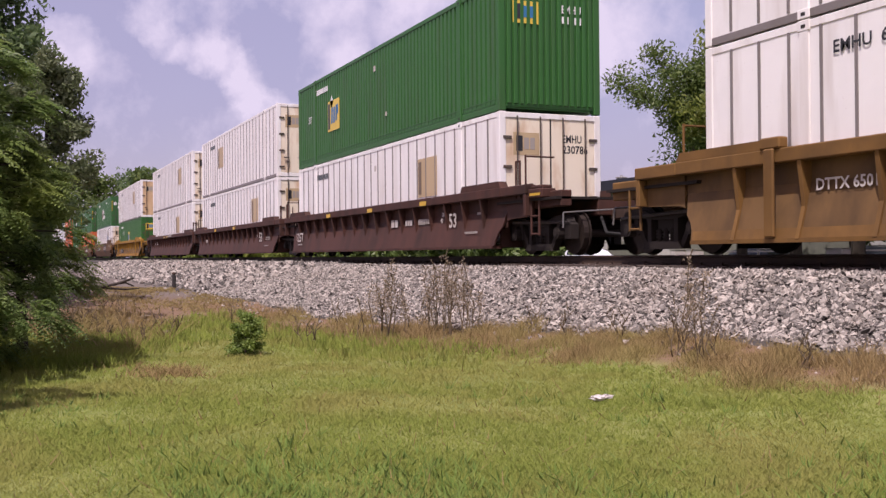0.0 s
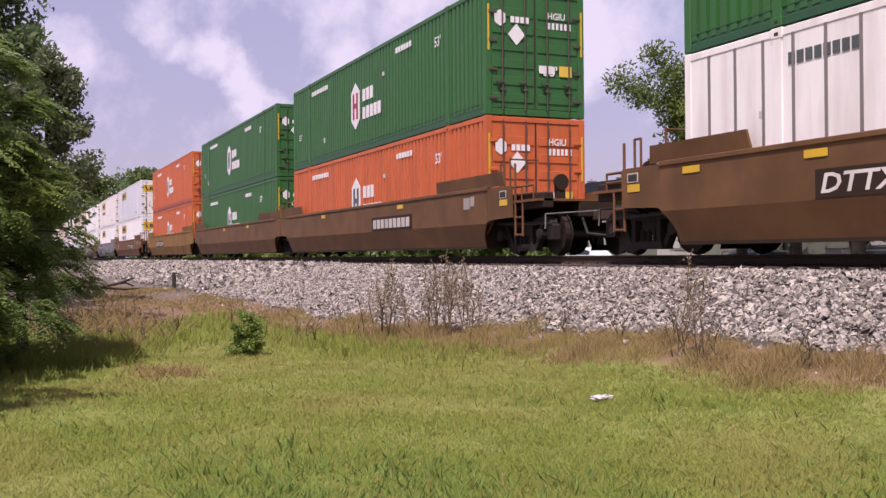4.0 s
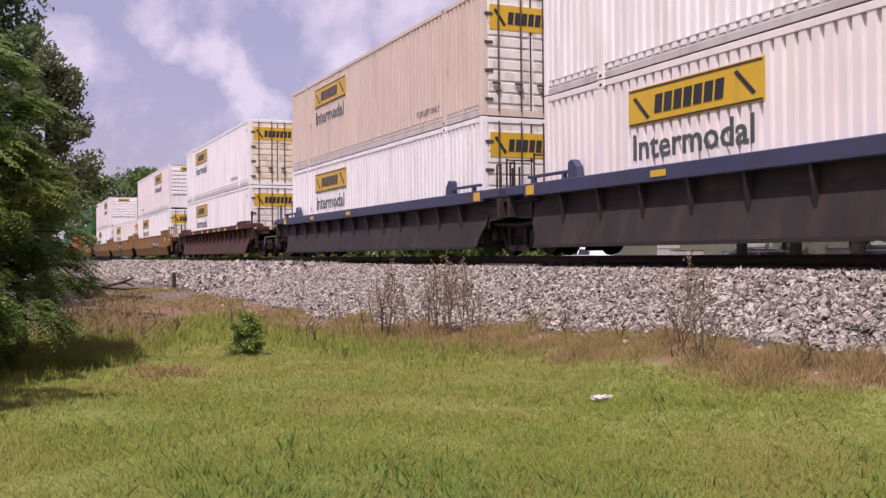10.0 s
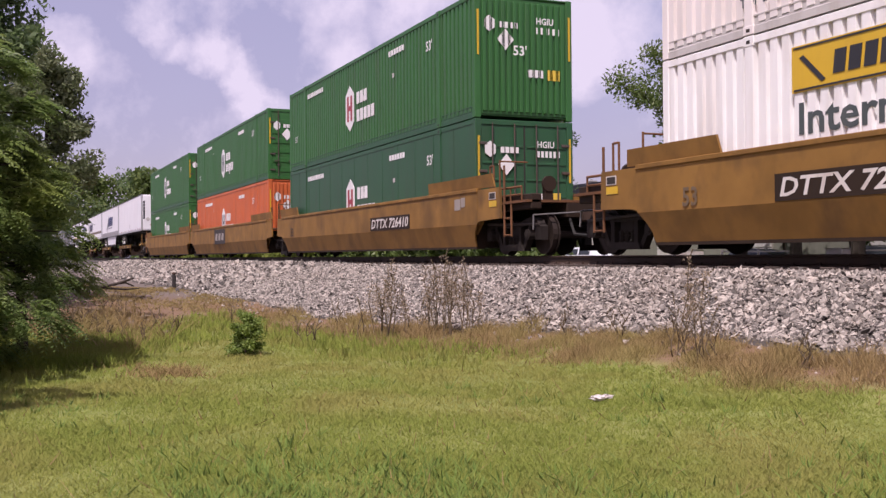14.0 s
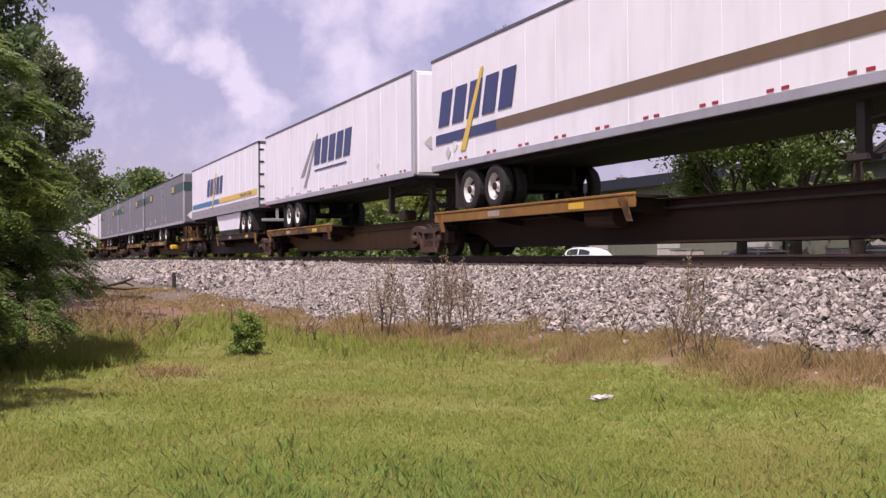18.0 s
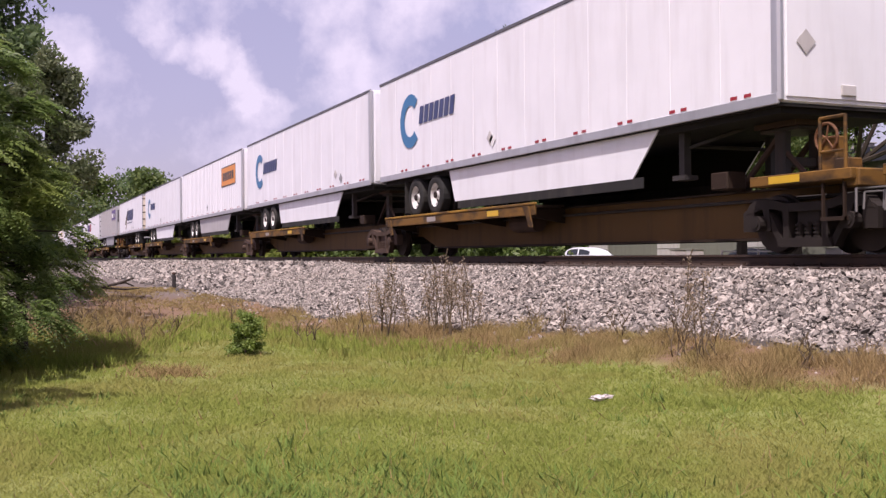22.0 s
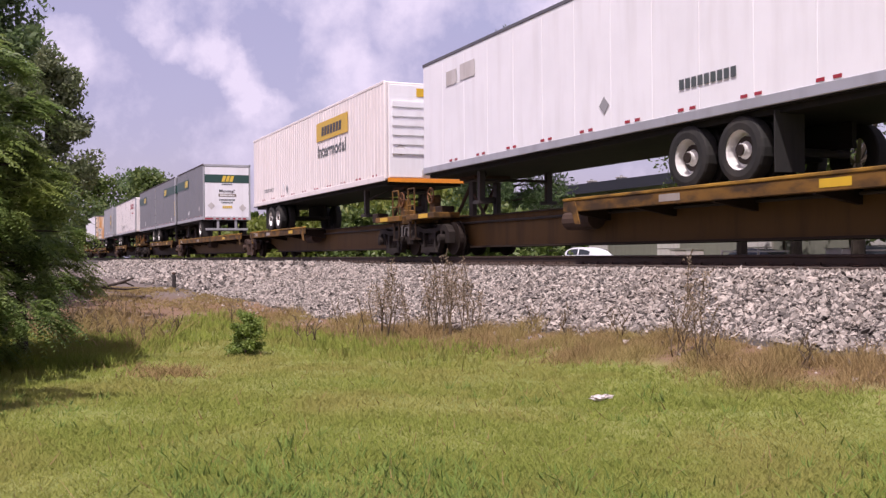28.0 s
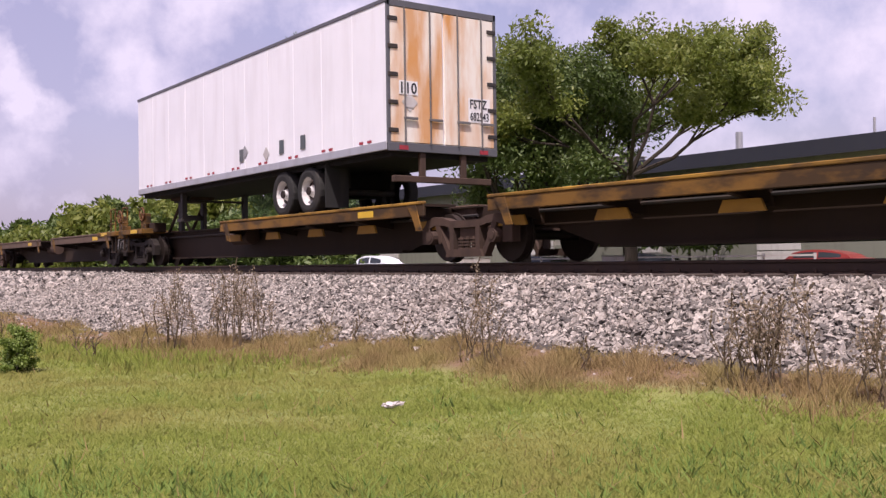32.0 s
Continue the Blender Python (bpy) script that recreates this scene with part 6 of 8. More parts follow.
        for i in range(1, n):
            x = a + (b - a) * i / n
            part("stiffener", ("stiffener", lambda: prism([(-1.525, 1.32), (-1.29, 1.32), (-1.29, 0.62), (-1.425, 0.62)], -0.03, 0.03, "x")) if style != "mustard" else ("tall_stiffener", lambda: prism([(-1.525, 1.32), (-1.29, 1.32), (-1.29, 0.45), (-1.50, 0.22), (-1.568, 0.22), (-1.44, 0.66)], -0.035, 0.035, "x")), low, root, loc=(x, 0, 0))
        for x0, x1 in ((a - 0.05, a + 2.0), (b - 2.0, b + 0.05)):
            if style == "navy":
                part("end_guide", boxes((x0 + 0.1, x1 - 0.2, -1.51, -1.43, zt + 0.10, zt + 0.16), (x0 + 0.3, x0 + 0.38, -1.51, -1.43, zt, zt + 0.11), (x1 - 0.6, x1 - 0.5, -1.51, -1.43, zt, zt + 0.11), bevel=0.01), chord, root, "railed end of the top chord")
                part("corner_horn", prism([(x1 - 0.35, zt), (x1, zt), (x1 - 0.05, zt + 0.2), (x1 - 0.2, zt + 0.34), (x1 - 0.33, zt + 0.3)] if x0 < -L / 2 else [(x0, zt), (x0 + 0.35, zt), (x0 + 0.33, zt + 0.3), (x0 + 0.2, zt + 0.34), (x0 + 0.05, zt + 0.2)], -1.52, -1.36), chord, root)
            else:
                part("end_guide", prism([(x0, zt), (x1, zt), (x1 - 0.1, zt + 0.14), (x0 + 0.1, zt + 0.14)], -1.53, -1.33), chord, root, "raised end of the top chord")
        if style == "navy":
            for x in (a + 0.05, b - 0.38):
                shapes(root, [rect(x, x + 0.33, zt - 0.23, zt - 0.04)], "yellow_sign", at=-1.545, name="reflector", label="yellow reflector patch", thick=0.004)
        if style == "mustard":
            for x in (a + 1.9, b - 2.0):
                part("corner_horn", boxes((x, x + 0.4, -1.57, -1.40, zt, zt + 0.16), (x + 0.1, x + 0.3, -1.60, -1.545, 0.24, zt), bevel=0.02), chord, root)
    # floor and bulkheads
    part("well_floor", boxes((a + 0.6, b - 0.6, -1.27, 1.27, 0.215, 0.285)), "rusty_sill", root)
    part("bulkhead", boxes((b - 0.38, b - 0.33, -1.32, 1.32, zb, 1.10)), dim, root)
    part("bulkhead", boxes((a + 0.33, a + 0.38, -1.32, 1.32, zb, 1.10)), dim, root)
    # ends: platform over the truck, ladders, rails
    for sign, end, x in ((1, front_end, b), (-1, tail_end, a)):
        reach = 1.15 if end != "coupled" else 2.2
        xe = x + sign * reach
        x0, x1 = min(x - sign * 0.33, xe), max(x - sign * 0.33, xe)
        part("end_sill", boxes((x0, x1, -0.45, 0.45, 0.80, 1.12), (x0, x1, -1.30, -1.05, 0.98, 1.30) if end == "coupled" else (x0, x0 + 0.01, -0.4, 0.4, 0.9, 1.0), bevel=0.02), dim, root)
        part("end_platform", boxes((x0, x1, -1.42, 1.42, 1.12, 1.17)), "russet" if dim == "rusty_sill" else "truck_dark", root)
        # the side reaches out over the truck, cut in a curve above the wheels
        out = 1.15 if end == "coupled" else 0.82
        bend = [(x + sign * 0.045, 0.755), (x + sign * 0.15, 0.785), (x + sign * 0.45, 0.80)]
        bm = prism(bend + [(x + sign * out, 0.82), (x + sign * (out - 0.03), zt + 0.02), (x + sign * 0.045, zt + 0.02)], -1.49 if dim == "rusty_sill" else -1.36, -1.43 if dim == "rusty_sill" else -1.32)
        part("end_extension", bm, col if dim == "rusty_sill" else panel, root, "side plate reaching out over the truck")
        if dim != "rusty_sill":
            e0, e1 = sorted((x + sign * 0.055, x + sign * (out + 0.02)))
            part("chord_end", boxes((e0, e1, -1.538, -1.27, zt - 0.20, zt - 0.005), bevel=0.015), chord, root)
            e0, e1 = sorted((x + sign * (out - 0.10), x + sign * (out + 0.01)))
            part("end_post", boxes((e0, e1, -1.525, -1.30, 0.82, zt - 0.205), bevel=0.012), low, root)
        if end == "coupled" and dim == "rusty_sill":
            px = x + sign * 0.80
            q = x - sign * 0.9
            if sign > 0:
                shapes(root, [rect(q - 0.28, q + 0.05, 1.08, 1.34), rect(q + 0.08, q + 0.30, 1.14, 1.36)], "tag_pale", at=-1.499, name="stencil", label="pale painted-out patches", thick=0.004)
            shapes(root, [rect(px - 0.16, px + 0.16, 1.24, 1.40)], "faded_white", at=-1.495, name="notice", label="small pale notice plate", thick=0.004)
            shapes(root, [rect(px - 0.13, px + 0.13, 1.26, 1.38)], "dark_steel", at=-1.501, name="notice_face", thick=0.003)
            shapes(root, [rect(px - 0.16, px + 0.20, 1.08, 1.21)], "yellow_sign", at=-1.495, name="reflector", label="yellow reflector patch", thick=0.004)
        g0, g1 = x + sign * 0.62, x + sign * 0.80
        style != "mustard" and part("grab_rail", tubes([((g0, -1.45, 1.2), (g0, -1.45, 1.98), 0.022), ((g1, -1.45, 1.2), (g1, -1.45, 1.98), 0.022), ((g0, -1.45, 1.97), (g1, -1.45, 1.97), 0.022)], 6), rail, root, "upright hairpin grab rail")
        lad = part("step_rail", tubes([((x + sign * (out + 0.04), -1.40, 0.42), (x + sign * (out + 0.04), -1.40, 1.95 if dim == "rusty_sill" else 1.16), 0.026), ((x + sign * (out + 0.36), -1.40, 0.42), (x + sign * (out + 0.36), -1.40, 1.12), 0.024)], 6) if end == "coupled" else tubes([((x + sign * 0.86, -1.2, 0.9), (x + sign * 0.86, -1.2, 1.9), 0.022)], 6), rail, root, "step rails at the car's end")
        if end == "coupled" and dim != "rusty_sill" and style != "mustard":
            e0, e1 = sorted((x + sign * (out + 0.03), x + sign * (out + 0.62)))
            blk = part("end_block", boxes((e0, e1, -1.48, -1.16, 1.172, 1.36), (e0 + 0.06, e1 - 0.06, -1.44, -1.20, 1.36, 1.43), bevel=0.02), low, root, "boxed end of the side")
            shapes(blk, [rect(e0 + 0.08, e1 - 0.08, 1.22, 1.27)], "yellow_sign", at=-1.481, name="reflector", label="worn yellow strip", thick=0.003)
        if end == "coupled":
            for k in range(2):
                part("rung", tubes([((x + sign * (out + 0.04), -1.40, 0.45 + k * 0.36), (x + sign * (out + 0.36), -1.40, 0.45 + k * 0.36), 0.02)], 6), rail, lad)
        part("handrail", tubes([((x + sign * 0.4, -1.1, 1.15), (x + sign * 0.4, -1.1, 2.15), 0.022), ((x + sign * 0.4, -1.1, 2.12), (x + sign * 0.4, -0.4, 2.12), 0.02)], 6), rail, root)
        if end == "coupled":
            post_x = [x + sign * d for d in (0.35, 0.85, 1.35, 1.85)]
            cr = dim == "rusty_sill" and part("crossover_rail", tubes([((post_x[0], -1.33, 1.46), (post_x[-1], -1.33, 1.46), 0.025), ((post_x[0], -1.33, 1.30), (post_x[-1], -1.33, 1.30), 0.02)], 6), rail, root, "low railing beside the end platform")
            for q in post_x if cr else ():
                part("rail_post", tubes([((q, -1.33, 1.15), (q, -1.33, 1.47), 0.02)], 6), rail, cr)
            truck(root, x + sign * 0.98, "truck_dark")
            coupler(root, x + sign * 2.1, sign)
            bw = dim == "rusty_sill" and part("hand_brake", tubes([((x + sign * 1.6, -0.55, 1.55), (x + sign * 1.66, -0.55, 1.55), 0.17)], 16), "rusty_sill", root, "round hand brake wheel")
            bw and part("brake_stand", boxes((x + sign * 1.58 - 0.06, x + sign * 1.58 + 0.06, -0.65, -0.45, 1.17, 1.52)), dim, bw)
        elif end == "shared":
            truck(root, x + sign * 1.15, "truck_dark")
        part("brake_pipe", tubes([((x, -1.2, 0.72), (x + sign * reach, -1.1, 0.66), 0.03), ((x + sign * 0.2, -1.22, 0.9), (x + sign * 0.9, -1.15, 0.85), 0.025)], 6), "dark_steel", root)
    # marks on the side
    yy = -1.545 if style not in ("ochre", "brown", "tag_grey", "tag_olive") else -1.50
    upper_y = yy
    for m in marks:
        # on a ribbed side the lettering lies on the plate below the top chord
        flat = upper_y > -1.51
        low_z = {"plate": 3, "number": 3, "logo": 2, "bars": 3}.get(m[0])
        yy = upper_y
        if not flat and low_z and m[low_z] < 1.2:
            yy = -1.337 - 0.20 * max(0.0, 1.0 - (m[low_z] - 0.07 - zb) / 0.78)
        if m[0] == "plate":
            _, x, text, zc = m
            pw = 2.85 if style != "mustard" else 2.0
            yy -= 0.018 if style.startswith("tag") else 0.0
            shapes(root, [rect(x - 0.1, x + pw + 0.1, zc - 0.06, zc + 0.32)], "rusty_sill", at=yy - 0.004, name="number_panel", label="dark number panel", thick=0.004)
            if text:
                write(root, text, x, zc + 0.01, 0.25 if pw > 2.5 else 0.22, "plate_white" if pw > 2.5 else "tag_pale", pw, at=yy - 0.010, name="number", slant=0.2)
            else:
                shapes(root, bars(x, x + pw, zc, zc + 0.25, 9), "faded_white", at=yy - 0.010, name="number", thick=0.004)
        elif m[0] == "number":
            _, x, text, zc, hh, mt = m
            write(root, text, x, zc, hh, mt, at=yy - 0.012, name="number")
        elif m[0] == "logo":
            _, x, zc = m
            shapes(root, [rect(x - 0.1, x + 2.45, zc - 0.12, zc + 0.60)], "dark_steel", at=yy - 0.004, name="emblem_panel", label="dark emblem panel", thick=0.004)
            q = []
            for k in range(3):
                x0 = x + 0.08 + k * 0.74
                q += [rect(x0 + 0.06, x0 + 0.54, zc + 0.06, zc + 0.40, 0.10)]
            shapes(root, q, "tag_pale", at=yy - 0.010, name="emblem", label="pale plain bars of an emblem", thick=0.004)
        elif m[0] == "bars":
            _, x, w, zc, hh, n, mt = m
            shapes(root, bars(x, x + w, zc, zc + hh, n), mt, at=yy - 0.004, name="stencil", thick=0.004)
        elif m[0] == "reflector":
            for x in m[1]:
                shapes(root, [rect(x, x + 0.42, zt - 0.185, zt - 0.075)], "yellow_sign", at=yy - 0.004, name="reflector", label="yellow reflector strip", thick=0.004)
        elif m[0] == "scrawl":
            x = m[1]
            for k in range(5):
                shapes(root, [rect(x + k * 0.13, x + k * 0.13 + 0.04, 0.86 + 0.04 * (k % 3), 1.30 - 0.05 * (k % 2), 0.05 * (k % 3 - 1))], "tag_pale", at=yy - 0.004, name="paint_stroke", label="pale sprayed stroke", thick=0.003)
            shapes(root, [rect(x - 0.05, x + 0.7, 1.20, 1.25, 0.02)], "tag_pale", at=yy - 0.009, name="paint_stroke", thick=0.003)
        elif m[0] == "tags":
            tags(root, -L, yy, m[1])
    return rides(root, s_front)


def glyph(rr, x, z, w, h):
    """A jagged sprayed figure that is no letter: a spiky shard, a bent bolt or a swelling bubble."""
    kind = rr.randrange(3)
    cx, cz = x + w / 2, z + h / 2
    if kind == 0:
        n = 10
        ph = rr.random()
        return [[(cx + w * (0.62 if i % 2 else 0.40) * rr.uniform(0.85, 1.1) * math.cos(6.2832 * (i + ph) / n), cz + h * (0.55 if i % 2 else 0.40) * rr.uniform(0.85, 1.05) * math.sin(6.2832 * (i + ph) / n)) for i in range(n)]]
    if kind == 1:
        k = rr.choice((-1, 1))
        pts = [(-0.5, -0.42), (-0.12, -0.5), (0.02, -0.1), (0.55, -0.38), (0.42, 0.12), (0.62, 0.46), (0.1, 0.5), (-0.02, 0.18), (-0.42, 0.5), (-0.55, 0.06)]
        return [[(cx + k * a * w * rr.uniform(0.92, 1.1), cz + b * h) for a, b in (pts if k > 0 else pts[::-1])]]
    n = 16
    return [[(cx + w * 0.54 * math.cos(6.2832 * i / n) * (1.0 - 0.16 * (i % 4 == 1)), cz + h * 0.5 * math.sin(6.2832 * i / n) * (1.0 - 0.2 * (i % 5 == 2))) for i in range(n)]]


def tags(root, x0, y, seed):
    """Sprayed paint: drifts of colour behind big outlined figures along the side, no words."""
    rr = random.Random(seed)
    stop = -1.0 if seed == 5 else -5.2
    if seed == 5:
        for k, (xc, w, zc, h, ink) in enumerate(((2.9, 1.1, 1.18, 0.46, "tag_purple"), (3.4, 0.9, 0.70, 0.34, "tag_green"), (6.6, 1.9, 1.16, 0.52, "tag_magenta"), (7.1, 1.7, 0.84, 0.34, "tag_purple"), (6.9, 2.2, 0.52, 0.30, "tag_green"), (11.0, 1.1, 1.12, 0.40, "tag_purple"), (14.6, 1.5, 1.16, 0.36, "tag_blue"), (14.9, 1.4, 0.80, 0.36, "tag_purple"), (15.0, 1.3, 0.52, 0.26, "tag_green"))):
            n = 14
            ring = [(x0 + xc + w * 0.72 * math.cos(6.283 * i / n) * rr.uniform(0.8, 1.15), zc + h * 0.58 * math.sin(6.283 * i / n) * rr.uniform(0.8, 1.1)) for i in range(n)]
            shapes(root, [ring], ink, at=y - 0.003 - 0.0012 * (k % 3), name="paint_cloud", label="drift of sprayed colour", thick=0.001)
    x = x0 + 0.3
    big = False
    while x < stop - 0.8:
        big = seed == 5 and x > x0 + 8.0
        w = rr.uniform(1.4, 1.8) if big else rr.uniform(0.85, 1.15)
        h = rr.uniform(0.90, 0.98) if seed == 5 else rr.uniform(0.78, 0.95)
        z = rr.uniform(0.42, 0.50)
        g = glyph(rr, x, z, w, h)
        cx, cz = x + w / 2, z + h / 2
        grown = [[(cx + (px - cx) * 1.04 + (0.022 if px > cx else -0.022), cz + (pz - cz) * 1.04 - 0.012) for px, pz in p] for p in g]
        shapes(root, grown, "black_car" if seed == 5 or rr.random() < 0.6 else "tag_pale", at=y - 0.008, name="paint_tag", label="dark outline of a sprayed figure", thick=0.003)
        shapes(root, g, "tag_grey" if seed == 5 else rr.choice(["tag_pale", "tag_olive", "tag_drab", "tag_drab"]), at=y - 0.013, name="paint_fill", label="sprayed figure with worn paint", thick=0.003)
        for k in range(2):
            px, pz = x + w * rr.uniform(0.2, 0.65), z + h * rr.uniform(0.25, 0.55)
            dx = rr.uniform(-0.15, 0.2)
            shapes(root, [[(px, pz), (px + 0.05, pz - 0.02), (px + dx + 0.12, pz + h * 0.28), (px + dx + 0.04, pz + h * 0.26)]], "black_car" if seed == 5 else rr.choice(["tag_pale", "black_car"]), at=y - 0.018, name="paint_stroke", label="sprayed stroke", thick=0.002)
        x += w * rr.uniform(0.72, 0.88)


def jb(col="white_jb", **kw):
    d = dict(kind="ribbed", col=col, mark="jb", sill="rail_grey", end="jb_end", slats=9, label="white ribbed 53-foot container with a yellow sign panel")
    d.update(kw)
    return d


def hub(col="green", **kw):
    # sill paints darker than the box put the bottom rail's shade into colour
    d = dict(kind="ribbed", col=col, mark="hub", sill="orange_rail" if col == "orange" else "dark_green", label=("orange" if col == "orange" else "green") + " ribbed 53-foot container with a white emblem")
    d.update(kw)
    return d


def emp(**kw):
    d = dict(kind="posted", col="emp_white", end="emp_end", mark="emp", post="emp_white", sill="emp_post", slats=0, label="ivory 53-foot container with grey side posts and rusty doors")
    d.update(kw)
    return d


EMP_GREEN = dict(kind="ribbed", col="forest_green", mark="emp", at=4.2, ink="black_vinyl", panel="gold_vinyl", face="wall", label="green ribbed 53-foot container with a yellow emblem panel")
SIL = dict(kind="smooth", end="jb_end", label="smooth silver 53-foot container with a yellow sign panel")
BEIGE = dict(label="faded beige ribbed 53-foot container with a yellow sign panel")

# front, tail, front end, tail end, style, colour, lower box, upper box, marks, label
WELLS = [
    (-406.22, -390.09, "shared", "coupled", "mustard", "umber", emp(side_no="EMHU  6365"), emp(at=4.0), (("number", -13.75, "DTTX 6501", 0.86, 0.15, "faded_white"),), "ochre ribbed well car with peeling paint"),
    (-383.06, -366.93, "coupled", "shared", "maroon", "maroon", emp(at=12.05, end_no="230786"), EMP_GREEN, (("bars", -6.4, 0.55, 0.80, 0.2, 2, "faded_white"), ("bars", -5.35, 0.5, 0.82, 0.14, 3, "faded_white"), ("bars", -4.45, 0.75, 0.82, 0.14, 6, "tag_pale"), ("number", -2.42, "53", 0.70, 0.32, "faded_white"), ("number", -3.0, "20", 0.98, 0.10, "faded_white"), ("number", -3.0, "40", 0.83, 0.10, "faded_white"), ("bars", -1.45, 0.7, 0.52, 0.05, 8, "tag_pale"), ("bars", -1.0, 0.3, 0.95, 0.05, 3, "tag_pale"), ("number", -15.85, "125T", 0.56, 0.30, "faded_white"), ("bars", -15.6, 0.55, 0.43, 0.05, 6, "tag_pale"), ("reflector", (-12, -8, -4))), "dark maroon ribbed well car"),
    (-363.73, -347.65, "hung", "shared", "maroon", "maroon", emp(at=12.25, end_no="238301"), emp(at=5.0), (("number", -2.42, "53", 0.66, 0.36, "faded_white"), ("number", -3.05, "20", 1.02, 0.11, "faded_white"), ("number", -3.05, "40", 0.86, 0.11, "faded_white"), ("bars", -1.45, 0.75, 0.80, 0.04, 9, "tag_pale"), ("bars", -1.45, 0.7, 0.72, 0.04, 8, "tag_pale"), ("bars", -1.4, 0.7, 0.46, 0.04, 8, "tag_pale"), ("bars", -14.5, 0.5, 0.80, 0.12, 3, "faded_white"), ("bars", -12.9, 0.4, 0.92, 0.05, 4, "tag_pale"), ("bars", -12.9, 0.4, 0.82, 0.05, 4, "tag_pale"), ("reflector", (-11.5, -7.2))), "dark maroon ribbed well car"),
    (-344.53, -328.40, "hung", "coupled", "maroon", "maroon", emp(at=10.9), emp(at=11.7), (("bars", -14.4, 1.5, 0.88, 0.2, 4, "faded_white"), ("reflector", (-9.4, -8.2)), ("bars", -7.6, 1.5, 1.34, 0.08, 9, "faded_white")), "dark maroon ribbed well car"),
    (-321.52, -305.44, "coupled", "coupled", "mustard", "ochre_well", dict(EMP_GREEN, at=7.8, face="doors", end_no="250143"), emp(at=11.5, end="tan_door", end_b="emp_white", label="ivory 53-foot container with one tan rusty door"), (("plate", -12.78, "DTTX 45037", 0.50), ("number", -8.9, "53", 0.52, 0.34, "dark_steel")), "bright ochre ribbed well car"),
    (-298.45, -282.40, "coupled", "coupled", "brown", "brown", emp(at=12.55, ink="navy_vinyl"), hub(red=True, end_no="643765"), (("plate", -13.0, "DTTX 645005", 0.80), ("logo", -6.0, 0.78), ("reflector", (-15.9, -13.3, -10.7, -8.1, -5.3, -2.7))), "brown smooth-sided well car"),
    (-275.15, -259.05, "coupled", "shared", "brown", "brown", hub("orange"), hub(red=True), (("plate", -6.9, "", 0.80), ("reflector", (-12, -5))), "brown smooth-sided well car"),
    (-256.45, -240.34, "hung", "shared", "brown", "brown", hub(), hub(), (("number", -15.6, "53", 0.78, 0.3, "dark_steel"), ("reflector", (-9.5, -4.5))), "brown smooth-sided well car"),
    (-237.22, -221.05, "hung", "coupled", "ochre", "ochre", hub("orange", end_no="333936"), hub("orange"), (("plate", -12.95, "DTTX 765596", 0.80),), "ochre smooth-sided well car"),
    (-214.0, -197.95, "coupled", "shared", "brown", "russet", jb(), jb("silver", **SIL, word=False), (("plate", -6.25, "DTTX 732950", 0.80), ("reflector", (-2.2,)), ("scrawl", -14.65)), "rusty ochre smooth-sided well car"),
    (-194.9, -178.72, "hung", "shared", "tag_grey", "tag_drab", jb(word=False), jb("pink_jb"), (("tags", 5),), "grey well car covered in sprayed paint"),
    (-175.57, -159.43, "hung", "coupled", "tag_olive", "tag_olive", jb(), jb("white_jb", end="emp_end"), (("tags", 9), ("plate", -13.1, "DTTX 732950", 0.80), ("reflector", (-3.0, -1.6))), "brown well car with pale sprayed paint"),
    (-152.11, -135.96, "coupled", "shared", "navy", "navy", jb("silver", **SIL, word=False), jb("beige", **BEIGE), (("reflector", (-12.4, -8.1)),), "blue and black ribbed well car"),
    (-132.98, -116.88, "hung", "shared", "navy", "navy", jb("pink_jb"), jb(), (("reflector", (-12.2, -6.1)), ("bars", -4.6, 1.0, 1.32, 0.1, 6, "faded_white")), "blue and black ribbed well car"),
    (-114.0, -97.83, "hung", "coupled", "navy", "navy", jb(), jb("beige", **BEIGE), (("reflector", (-13.0, -9.1)),), "blue and black ribbed well car"),
    (-90.65, -74.55, "coupled", "coupled", "maroon", "maroon", jb(), jb("white_jb", end="emp_end"), (("reflector", (-12.95, -10.15, -8.65, -6.95, -5.75, -4.25, -1.6)),), "dark maroon ribbed well car"),
    (-67.55, -51.43, "coupled", "shared", "ochre", "ochre", jb(), jb("pink_jb", flip=True, face="wall", end="white_jb", label="white container with its slatted end wall forward"), (("plate", -6.3, "DTTX 720168", 0.80),), "ochre smooth-sided well car"),
    (-48.45, -32.36, "hung", "shared", "ochre", "ochre", jb("pink_jb"), None, (("logo", -9.35, 0.78), ("number", -11.3, "C", 0.80, 0.22, "dark_steel")), "ochre smooth-sided well car"),
    (-29.45, -13.25, "hung", "coupled", "ochre", "ochre", jb(), jb("pink_jb", flip=True, face="wall", end="white_jb", label="white container with its slatted end wall forward"), (("plate", -13.25, "DTTX 726168", 0.80), ("number", -9.9, "B", 0.82, 0.2, "dark_steel"), ("number", -15.4, "53", 0.78, 0.28, "brown_vinyl")), "ochre smooth-sided well car"),
    (-6.15, 10.03, "coupled", "shared", "ochre", "ochre", hub("dark_green", kind="smooth", post="dark_green", red=True), hub(face="wall", red=True), (("plate", -6.55, "DTTX 726410", 0.80), ("number", -15.4, "53", 0.78, 0.28, "dark_steel")), "ochre smooth-sided well car"),
    (13.4, 29.57, "hung", "shared", "ochre", "ochre", hub("orange", face="wall"), hub(), (("logo", -10.2, 0.78),), "ochre smooth-sided well car"),
    (32.42, 48.55, "hung", "coupled", "ochre", "ochre", hub(), hub(), (("number", -15.0, "53", 0.78, 0.28, "dark_steel"),), "ochre smooth-sided well car"),
]
